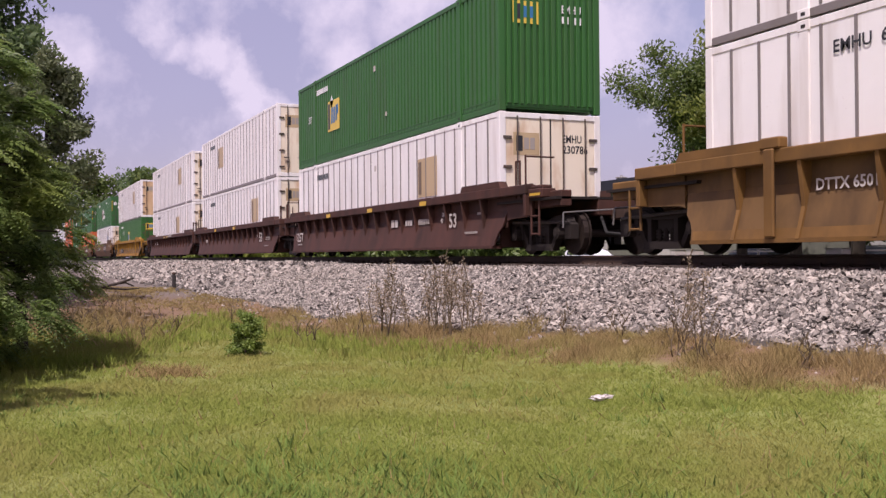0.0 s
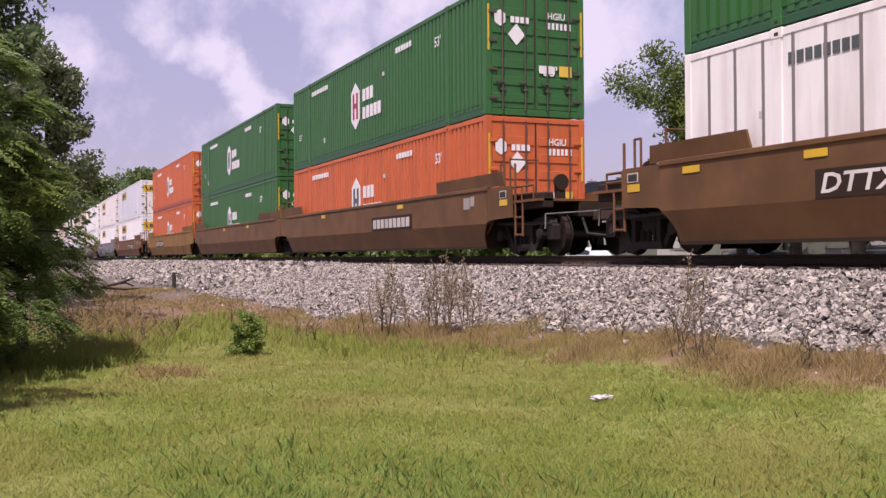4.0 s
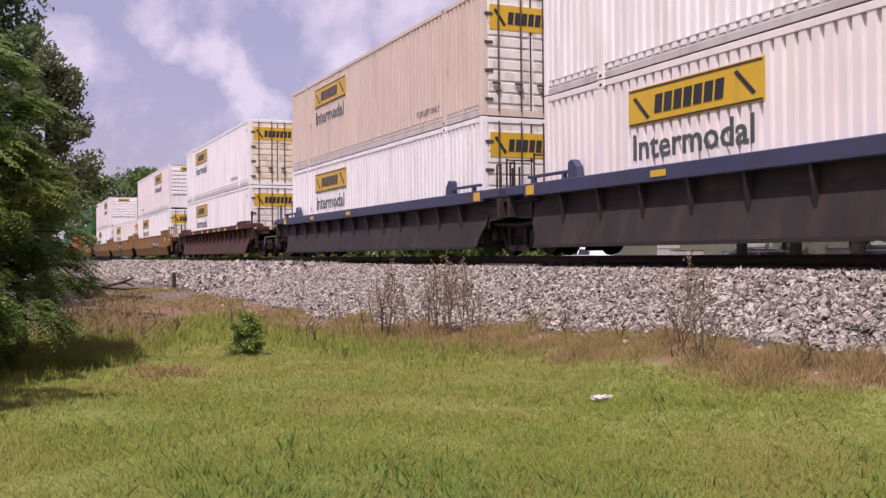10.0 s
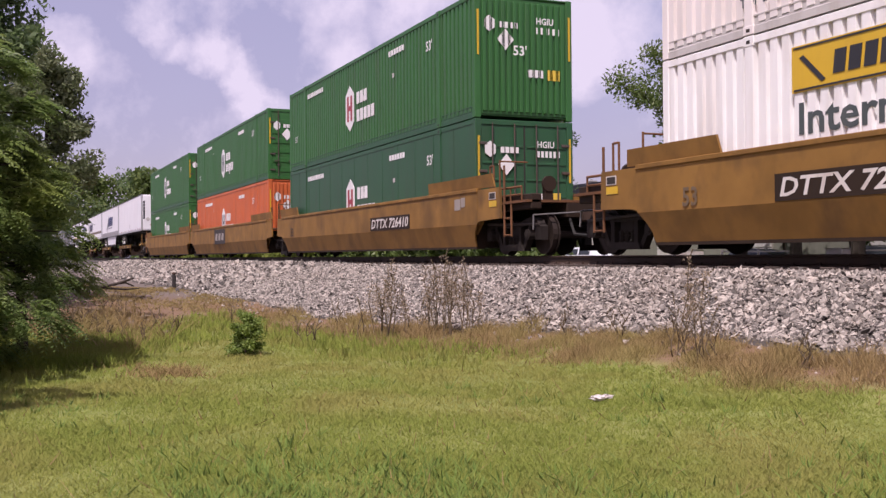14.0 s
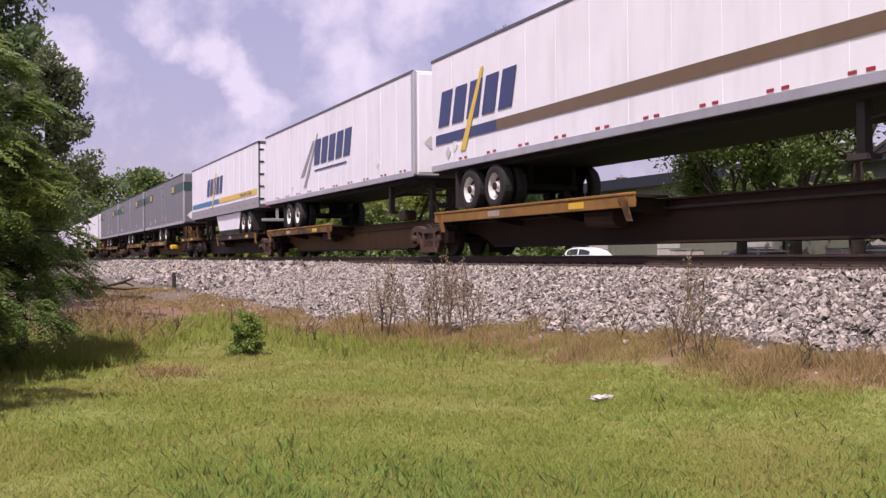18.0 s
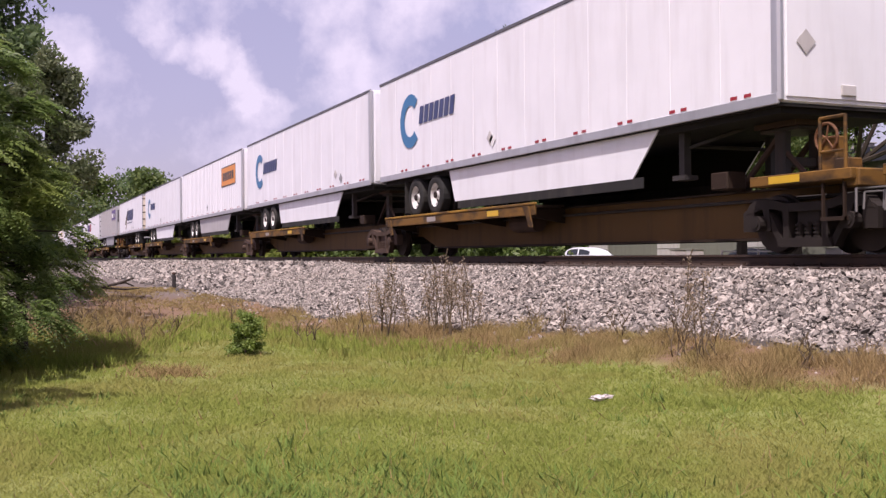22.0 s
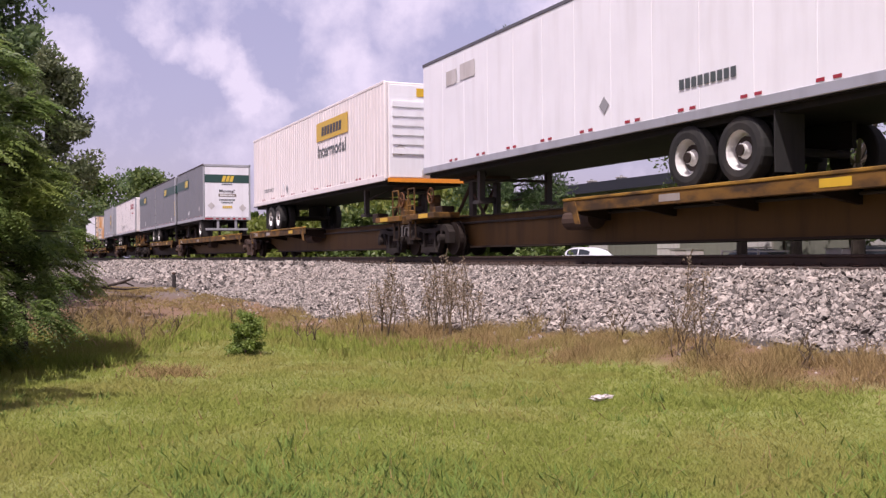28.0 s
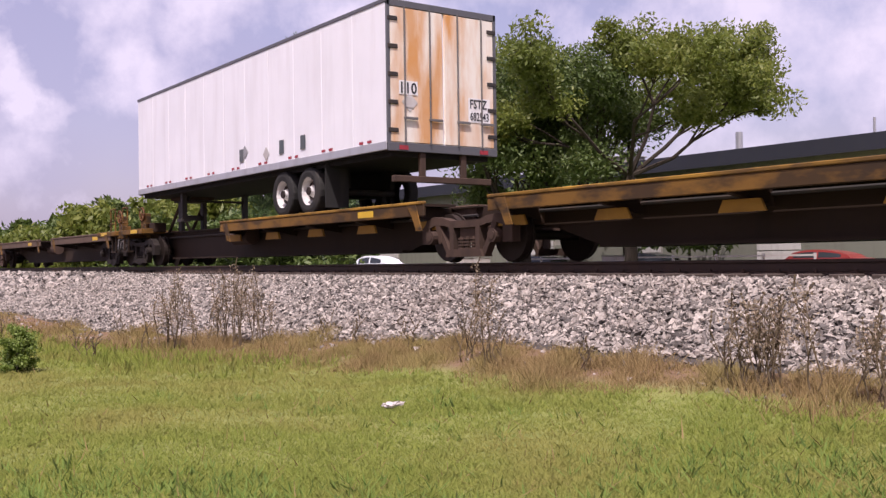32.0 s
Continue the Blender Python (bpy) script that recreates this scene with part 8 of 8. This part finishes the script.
def draw_tip(root, L, zb, zt):
    shapes(root, [rect(-3.0, -2.6, zb + 1.9, zb + 2.35), rect(-2.4, -1.0, zb + 2.15, zb + 2.3), rect(-2.4, -1.0, zb + 1.93, zb + 2.08), rect(-2.2, -1.2, zb + 1.5, zb + 1.62)], "red_vinyl", at=YS, name="lettering", label="small red and dark marks", thick=0.003)
    shapes(root, [rect(-0.75, -0.15, zb + 1.9, zb + 2.4)], "red_vinyl", "end", 0.034, "emblem", "red square emblem", 0.004)
    shapes(root, [rect(-0.65, -0.25, zb + 2.0, zb + 2.3)], "white_vinyl", "end", 0.04, "emblem_bars", "", 0.004)
    shapes(root, bars(0.05, 1.0, zb + 2.15, zb + 2.35, 8) + bars(0.05, 0.95, zb + 1.85, zb + 2.05, 7), "black_vinyl", "end", 0.034, "lettering", "plain black bars of lettering", 0.004)
    shapes(root, [[(-0.3, zb + 0.55), (0.0, zb + 0.9), (-0.3, zb + 1.25), (-0.6, zb + 0.9)]], "brown_vinyl", "end", 0.034, "placard", "brown diamond placard", 0.004)
    for i in range(10):
        x = -1.9 - i * 1.22
        shapes(root, [rect(x, x + 0.016, zb + 0.22, zt - 0.12 - 0.7 * (i % 3 == 2))], "roof_dark", at=YS + 0.002, name="panel_seam", label="dark dirty joint between side panels", thick=0.003)
    for x, z in ((-9.45, 0.72), (-9.4, 0.5), (-8.9, 0.5), (-8.3, 0.56), (-7.66, 0.58), (-5.86, 0.56)):
        k = 0.06 if x < -9.2 else 0.17
        shapes(root, [[(x, zb + z - 0.18), (x + k, zb + z - 0.04), (x + k * 0.8, zb + z + 0.07), (x - 0.02, zb + z + 0.18), (x - k, zb + z + 0.02), (x - k * 0.6, zb + z - 0.09)]], "skirt_grey", at=YS, name="placard", label="grey worn placard", thick=0.003)


def draw_ups(root, L, zb, zt):
    def shield(k):
        return [(-1.55 - 0.42 * k, zb + 1.35 + 0.5 * k), (-1.55, zb + 1.35 + 0.62 * k), (-1.55 + 0.42 * k, zb + 1.35 + 0.5 * k), (-1.55 + 0.40 * k, zb + 1.35 - 0.15 * k), (-1.55, zb + 1.35 - 0.72 * k), (-1.55 - 0.40 * k, zb + 1.35 - 0.15 * k)]
    shapes(root, [shield(1.22)], "gold_vinyl", at=YS, name="emblem", label="gold edge of a shield emblem", thick=0.003)
    shapes(root, [shield(1.08)], "brown_vinyl", at=YS - 0.004, name="shield", label="brown shield", thick=0.003)
    shapes(root, bars(-1.82, -1.28, zb + 1.15, zb + 1.5, 3), "gold_vinyl", at=YS - 0.009, name="emblem_bars", thick=0.003)
    shapes(root, [rect(-0.6, -0.2, zb + 0.3, zb + 0.75)], "rail_grey", "end", 0.034, "document_box", "metal document box", 0.012)
    shapes(root, [rect(0.5, 1.05, zb + 0.3, zb + 0.85)], "black_vinyl", "end", 0.034, "label_plate", "dark label", 0.004)


def draw_old(root, L, zb, zt):
    write(root, "110", -1.0, zb + 1.05, 0.20, "black_vinyl", 0.36, "end", 0.045)
    shapes(root, [[(-0.92, zb + 0.78), (-0.72, zb + 0.78), (-0.72, zb + 0.98), (-0.92, zb + 0.98)]], "rail_grey", "end", 0.042, "placard", "", 0.004)
    write(root, "FSTZ", 0.62, zb + 0.88, 0.17, "black_vinyl", 0.42, "end", 0.045)
    for patch in (rect(0.58, 1.12, zb + 0.60, zb + 1.08), rect(-1.04, -0.62, zb + 1.02, zb + 1.28)):
        shapes(root, [patch], "white_vinyl", "end", 0.036, "label_plate", "white painted number patch", 0.004)
    write(root, "682543", 0.62, zb + 0.64, 0.16, "black_vinyl", 0.46, "end", 0.045, "number")
    for x in (-L + 7.2, -L + 9.3, -L + 10.3):
        shapes(root, [rect(x, x + 0.22, zb + 0.3, zb + 0.6)], "grey_vinyl", at=YS, name="label_plate", thick=0.003)


def draw_jb(root, L, zb, zt):
    x0 = -6.6
    shapes(root, [rect(x0, x0 + 3.4, zb + 1.75, zb + 2.38)], "yellow_sign", at=YS - 0.01, name="sign", label="yellow sign panel", thick=0.004)
    shapes(root, bars(x0 + 0.6, x0 + 2.8, zb + 1.9, zb + 2.2, 7, 0.04), "black_vinyl", at=YS - 0.016, name="lettering", label="plain dark bars of lettering", thick=0.004)
    write(root, "Intermodal", x0 + 0.1, zb + 1.2, 0.42, "grey_vinyl", 3.05, at=YS)
    write(root, "TOP LIFT ONLY", -L + 2.0, zb + 0.45, 0.14, "grey_vinyl", 1.5, at=YS)
    for k in range(6):
        shapes(root, [rect(-1.05, 1.05, zb + 0.75 + k * 0.27, zb + 0.91 + k * 0.27)], "trailer_white", "end", 0.022, "end_slat", "raised slat of the end wall", 0.04)
    shapes(root, [rect(-0.3, 0.8, zb + 2.42, zb + 2.66)], "yellow_sign", "end", 0.03, "sign", "yellow sign panel", 0.004)
    shapes(root, [rect(-1.2, 1.2, zb - 0.06, zb + 0.06)], "orange_vinyl", "end", 0.03, "end_sill", "orange end sill", 0.03)


def white(draw, label, **kw):
    return dict(dict(col="trailer_white", draw=draw, label=label), **kw)


ABF = dict(col="trailer_silver", zt=5.08, zb=2.10, rail="dark_steel")
LB_S = "white box trailer with slanted blue emblem bars"
LB_C = "white box trailer with a blue ring emblem and side skirt"
TRAILERS = [
    (54.05, 16.15, False, white(draw_roadway, "plain white box trailer with red placards on its nose", base="alu", axles=(2.8, 4.05))),
    (70.92, 16.15, False, white(draw_swift(), LB_S + ", grey lower panel", skirt="full", lower="skirt_grey")),
    (88.0, 16.15, False, white(draw_swift(("navy_vinyl", "brown_vinyl", 2.16 + 0.62), -15.7), LB_S + ", blue and brown stripe", axles=(2.1, 3.4))),
    (105.4, 16.15, False, white(draw_swift(), LB_S, axles=(3.4, 4.6))),
    (122.85, 16.15, True, white(draw_swift(("blue_vinyl", "gold_vinyl", 2.16 + 0.55), -11.6, True), LB_S + ", blue and yellow stripe", skirt="short", lower="skirt_grey", rail="roof_dark", axles=(1.95, 3.2))),
    (142.0, 8.53, False, dict(ABF, draw=draw_abf(False), label="short grey trailer with a dark green band, nose forward")),
    (150.85, 8.53, True, dict(ABF, draw=draw_abf(True), label="short grey trailer with a dark green band, doors forward")),
    (160.62, 8.53, False, dict(ABF, draw=draw_abf(False), label="short grey trailer with a dark green band, nose forward")),
    (169.4, 8.53, True, dict(ABF, draw=draw_abf(True), label="short grey trailer with a dark green band, doors forward")),
    (178.98, 8.53, False, dict(ABF, draw=draw_abf(False), label="short grey trailer with a dark green band, nose forward")),
    (187.95, 8.53, True, dict(ABF, draw=draw_abf(True), label="short grey trailer with a dark green band, doors forward")),
    (199.6, 16.15, False, white(draw_celadon, LB_C, skirt="full", axles=(2.55, 3.85))),
    (216.6, 16.15, False, white(draw_celadon, LB_C, skirt="full")),
    (233.88, 16.15, False, white(draw_yellow, "white ribbed trailer with an orange sign panel", fine=True, skirt="full", skirt_col="trailer_grey")),
    (251.0, 16.15, False, white(draw_celadon, LB_C, skirt="full")),
    (269.05, 16.15, True, white(draw_swift(None, -9.9, True), LB_S + ", stained doors forward", end="emp_end", axles=(2.9, 4.2))),
    (288.2, 16.15, False, dict(col="trailer_grey", fine=True, draw=draw_fedex_grey(True), skirt="full", skirt_col="skirt_grey", label="dull grey ribbed trailer with a purple sign panel")),
    (305.9, 16.15, True, white(draw_fedex_white, "white box trailer with purple and red emblem bars", axles=(3.6, 4.9))),
    (323.15, 16.15, True, white(draw_swift(None, -10.8, True), LB_S + ", doors forward", lower="skirt_grey")),
    (340.48, 16.15, True, dict(col="trailer_grey", fine=True, draw=draw_fedex_grey(False), skirt="full", skirt_col="trailer_grey", label="dull grey ribbed trailer with a purple sign panel")),
    (358.05, 16.15, True, white(draw_plain, "plain white box trailer, rust-stained doors forward", end="emp_end", axles=(4.1, 5.35))),
    (377.1, 16.15, False, dict(col="pink_jb", fine=True, axles=(2.78, 3.95), draw=draw_jb, end="trailer_white", zb=2.2, zt=5.02, rail="pink_jb", base="pink_jb", corner="pink_jb", label="chalky white ribbed container on a wheeled chassis")),
    (405.15, 8.53, True, dict(ABF, draw=draw_abf_doors, roll=True, end="trailer_white", label="short grey trailer with a white roll-up door forward")),
    (414.72, 8.53, False, dict(ABF, draw=draw_abf(False), label="short grey trailer with a dark green band, nose forward")),
    (423.6, 8.53, True, dict(ABF, draw=draw_abf(True), label="short grey trailer with a dark green band, doors forward")),
    (435.2, 14.63, False, dict(col="trailer_old", draw=draw_tip, rail="roof_dark", axles=(2.3, 3.5), label="stained white trailer with a red emblem on its nose")),
    (453.5, 8.53, False, dict(col="trailer_dull", draw=draw_ups, zt=5.03, label="short dull grey trailer with a brown and gold shield")),
    (473.1, 13.72, True, white(draw_old, "old white trailer with rust-streaked doors forward", end="rust_door", rail="roof_dark", axles=(3.2, 4.4))),
]
for s, ln, back, spec in TRAILERS:
    trailer(s, ln, back, spec)


def spine_unit(sa, sb, front, tail, deck, deck_col, label, number="", stand=True):
    """One platform of a skeleton car between two joints. deck: list of (front, tail) stretches of the wheel decks, counted back from sa."""
    root = tagged(new("spine_car"), label, "railway car", "spine cars of the train")
    L = sb - sa
    # later cars take the near-black sill paint to carry the shade under their decks
    part("centre_sill", prism([(-L + 0.3, 0.62), (-L + 1.6, 0.55), (-L + 2.6, 0.25), (-2.6, 0.25), (-1.6, 0.55), (-0.3, 0.62), (-0.3, 0.98), (-L + 0.3, 0.98)], -0.45, 0.45), "sill_brown" if deck_col == "mustard" and sa < 400 else "rusty_sill", root, "rusty box-section centre sill")
    part("sill_web", boxes((-L + 2.7, -2.7, -0.60, 0.60, 0.22, 0.26), (-L + 0.3, -0.3, -0.55, 0.55, 0.98, 1.01)), "rusty_sill", root)
    for d0, d1 in deck:
        k = part("wheel_deck", boxes((-d1, -d0, -1.30, -0.62, DECK - 0.05, DECK - 0.004), (-d1, -d0, 0.62, 1.30, DECK - 0.05, DECK - 0.004)), "rusty_sill", root, "steel wheel deck")
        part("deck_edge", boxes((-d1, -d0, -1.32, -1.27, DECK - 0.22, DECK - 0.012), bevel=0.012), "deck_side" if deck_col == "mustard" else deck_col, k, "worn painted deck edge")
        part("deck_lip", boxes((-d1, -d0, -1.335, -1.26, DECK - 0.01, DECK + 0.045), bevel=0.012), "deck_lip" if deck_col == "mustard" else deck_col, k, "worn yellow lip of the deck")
        part("deck_edge", boxes((-d1, -d0, 1.27, 1.33, DECK - 0.22, DECK + 0.05), bevel=0.012), deck_col, k, "painted deck edge")
        for q in (0.22, 0.62) if sa < 450 and sa != 53.0 else (0.22,):
            shapes(k, [rect(-d0 - (d1 - d0) * q - 0.28, -d0 - (d1 - d0) * q + 0.28, DECK - 0.17, DECK - 0.05)], "yellow_sign" if q < 0.5 else "tag_pale", at=-1.322, name="tape", label="worn reflective tape", thick=0.003)
        m = max(2, int((d1 - d0) / 2.2))
        for i in range(m + 1):
            x = -d0 - 0.3 - (d1 - d0 - 0.6) * i / m
            part("outrigger", ("outrigger", lambda: prism([(-1.29, DECK - 0.06), (-0.3, DECK - 0.06), (-0.3, DECK - 0.4), (-1.29, DECK - 0.24)], -0.05, 0.05, "x")), "rusty_sill", k, loc=(x, 0, 0))
            if 450 < sa < 480:
                part("outrigger_cap", ("outrigger_cap", lambda: prism([(-0.28, DECK - 0.30), (0.28, DECK - 0.30), (0.36, DECK - 0.46), (-0.36, DECK - 0.46)], -1.06, -1.02)), "mustard", k, "yellow end plate under the deck", loc=(x, 0, 0))
        for x in (-d0 - 0.35, -d1 + 0.35):
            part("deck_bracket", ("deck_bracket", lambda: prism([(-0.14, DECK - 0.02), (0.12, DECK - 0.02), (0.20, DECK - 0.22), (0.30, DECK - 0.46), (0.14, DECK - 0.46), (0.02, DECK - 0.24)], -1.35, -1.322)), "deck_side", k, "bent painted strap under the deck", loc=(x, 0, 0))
        if number:
            write(root, number, -d1 + (6.6 if len(number) > 6 else 3.5 if sa == 53.0 else 0.9), DECK - 0.17, 0.15, "faded_white", 2.4 if len(number) > 6 else None, at=-1.328, name="number")
    if sa == 140.5:
        part("valve_box", boxes((-8.15, -7.35, -1.12, -0.62, 0.56, 0.86), (-7.9, -7.6, -1.13, -1.10, 0.70, 0.78), (-7.85, -7.65, -0.66, -0.40, 0.60, 0.75), bevel=0.06), "yellow_sign", root, "rounded ochre valve box on the sill")
    part("air_tank", tubes([((-L * 0.55 - 0.5, -0.72, 0.72), (-L * 0.55 + 0.5, -0.72, 0.72), 0.20)], 14), "truck_rust", root, "brake air tank")
    part("brake_pipe", tubes([((-L + 0.4, -0.5, 0.84), (-0.4, -0.5, 0.84), 0.03)], 6), "dark_steel", root)
    for sign, end, x in ((1, front, 0.0), (-1, tail, -L)):
        if end == "coupled":
            truck(root, x - sign * 1.3, "truck_dark")
            coupler(root, x - sign * 0.35, sign)
            e0, e1 = sorted((x - sign * 0.2, x - sign * 0.48))
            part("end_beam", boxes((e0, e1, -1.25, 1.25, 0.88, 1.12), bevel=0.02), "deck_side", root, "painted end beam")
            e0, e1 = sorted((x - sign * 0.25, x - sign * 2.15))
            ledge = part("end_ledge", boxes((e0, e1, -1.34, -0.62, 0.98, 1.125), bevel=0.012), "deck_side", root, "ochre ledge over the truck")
            e0, e1 = sorted((x - sign * 1.15, x - sign * 1.75))
            shapes(ledge, [rect(e0, e1, 1.0, 1.105)], "yellow_sign", at=-1.342, name="tape", label="worn yellow tape", thick=0.003)
            h0, h1 = x - sign * 0.36, x - sign * 0.80
            rail = part("hand_rail", tubes([((h0, -1.31, 1.12), (h0, -1.31, 1.82), 0.024), ((h1, -1.31, 1.12), (h1, -1.31, 1.82), 0.024), ((h0, -1.31, 1.81), (h1, -1.31, 1.81), 0.024)], 6), "deck_side", root, "ochre hairpin hand rail")
            part("rung", tubes([((h0, -1.31, 1.36), (h1, -1.31, 1.36), 0.02)], 6), "deck_side", rail)
            # hand brake: a spoked ring on a stand
            bx, n = x - sign * 1.05, 14
            ring = [(bx + 0.20 * math.cos(6.2832 * k / n), -0.95, 1.60 + 0.20 * math.sin(6.2832 * k / n)) for k in range(n)]
            wheel = part("hand_brake", tubes([(ring[k], ring[(k + 1) % n], 0.022) for k in range(n)] + [(ring[k], (bx, -0.95, 1.60), 0.014) for k in range(0, n, 3)], 6), "russet", root, "rusty spoked hand brake wheel")
            part("brake_stand", boxes((bx - 0.16, bx + 0.16, -0.93, -0.72, 1.12, 1.62), (bx + 0.2, bx + 0.42, -1.0, -0.72, 1.12, 1.3), bevel=0.02), "deck_side", wheel)
            part("cut_lever", tubes([((x - sign * 0.16, -1.2, 0.80), (x - sign * 0.16, -0.2, 0.86), 0.016), ((x - sign * 0.16, -1.2, 0.80), (x - sign * 0.16, -1.22, 0.58), 0.016)], 6), "rod", root)
            part("step", boxes((x - sign * 0.6 - 0.2, x - sign * 0.6 + 0.2, -1.32, -1.12, 0.45, 0.5), (x - sign * 0.6 - 0.2, x - sign * 0.6 - 0.17, -1.3, -1.26, 0.45, 0.95), (x - sign * 0.6 + 0.17, x - sign * 0.6 + 0.2, -1.3, -1.26, 0.45, 0.95)), "rusty_sill", root)
        elif end == "shared":
            truck(root, x)
        part("end_casting", boxes((x - sign * 0.9 - 0.4, x - sign * 0.9 + 0.4, -0.5, 0.5, 0.62, 1.04), bevel=0.03), "truck_rust", root)
    for xs in (stand if isinstance(stand, tuple) else ()):
        st = part("hitch_stand", boxes((-xs - 0.42, -xs + 0.42, -0.42, 0.42, 1.88, 1.94), (-xs - 0.12, -xs + 0.12, -0.40, -0.28, 1.0, 1.9), (-xs - 0.12, -xs + 0.12, 0.28, 0.40, 1.0, 1.9), (-xs - 0.06, -xs + 0.06, -0.3, 0.3, 1.35, 1.5), bevel=0.015), "dark_steel", root, "trailer hitch stand")
        part("hitch_leg", tubes([((-xs - 1.0, -0.35, 1.0), (-xs, -0.35, 1.88), 0.05), ((-xs + 0.7, -0.35, 1.0), (-xs + 0.05, -0.35, 1.6), 0.04)], 6), "truck_rust", st)
        part("hitch_leg", tubes([((-xs - 1.0, 0.35, 1.0), (-xs, 0.35, 1.88), 0.05)], 6), "truck_rust", st)
        part("stand_box", boxes((-xs - 0.9, -xs - 0.5, -1.0, -0.62, 1.02, 1.3), bevel=0.02), "rusty_sill", root, "small rusty equipment box")
    return rides(root, sa)


# joints: place, and whether two cars are coupled there
JOINTS = [(53.0, "c"), (70.6, "a"), (87.5, "a"), (104.85, "a"), (122.2, "a"), (140.5, "c"), (159.95, "a"), (178.4, "a"), (198.0, "c"), (216.2, "a"), (233.3, "a"), (250.55, "a"), (268.1, "a"), (286.7, "c"),
          (305.1, "a"), (322.6, "a"), (339.9, "a"), (357.35, "a"), (375.6, "c"), (394.85, "a"), (414.2, "a"), (433.6, "c"), (451.2, "a"), (471.0, "a"), (488.6, "c"), (506.2, "a"), (524.0, "a"), (541.8, "a"), (559.6, "c")]
NUMBERS = {0: "TTAX", 5: "TTRX 360487", 14: "TTAX", 18: "TTWX", 19: "TWIN", 20: "TTRX"}
COLS = {0: "mustard", 1: "mustard", 2: "ochre", 4: "rusty_sill", 5: "mustard", 6: "mustard", 7: "mustard", 8: "mustard", 9: "mustard", 10: "mustard", 12: "mustard", 13: "mustard", 14: "mustard", 16: "mustard", 17: "mustard"}
for i, ((sa, ka), (sb, kb)) in enumerate(zip(JOINTS, JOINTS[1:])):
    L = sb - sa
    mine = [q for q in TRAILERS if sa - 0.5 < q[0] + q[1] / 2 < sb + 0.5]
    decks, stands = [], []
    for s, ln, back, spec in mine:
        if ln > 10:
            d = (0.9, 9.8) if back else (L - 9.6, L - 0.9)
            stands.append(s - sa + (ln - 0.95 if back else 0.95))
        else:
            d = (max(0.9, s - sa + 4.6 - (4.0 if back else 0)), min(L - 0.9, s - sa + 8.8 - (4.0 if back else 0)))
            stands.append(s - sa + (ln - 0.95 if back else 0.95))
        decks.append(d)
    decks = {140.5: [(8.4, 18.3)], 159.95: [(1.6, 11.5)], 178.4: [(1.0, 11.5)], 414.2: [(1.6, 11.9)]}.get(sa, decks)
    if sa == 394.85:
        decks = [(0.9, L - 0.9)]
    if sa == 451.2:
        decks = [(L - 10.4, L - 0.9)]
    if len(decks) == 2:
        decks = [(min(d[0] for d in decks), max(d[1] for d in decks))]
    if not decks:
        decks = [(0.9, 8.0), (L - 8.0, L - 0.9)]
    spine_unit(sa, sb, "coupled" if ka == "c" else "hung", "coupled" if kb == "c" else "shared", decks, "dusty_brown" if sa > 480 else COLS.get(i, "mustard"), "rusty skeleton car with yellow-edged wheel decks", NUMBERS.get(i, ""), tuple(stands))


def motions():
    for ob, s, z in MOVERS:
        walk(ob, [(t, pose(gone(t) - s, YC, z)) for t in (0.0, 8.0, 16.0, 24.0, 30.0, 30.5, 31.0, 31.5)]
             + [(t, pose(gone(t) - s - lag, YC, z)) for t, lag in ((31.6, 0.6), (31.7, 0.95), (31.8, 1.06), (31.9, 1.13), (32.0, 1.2))])


motions()
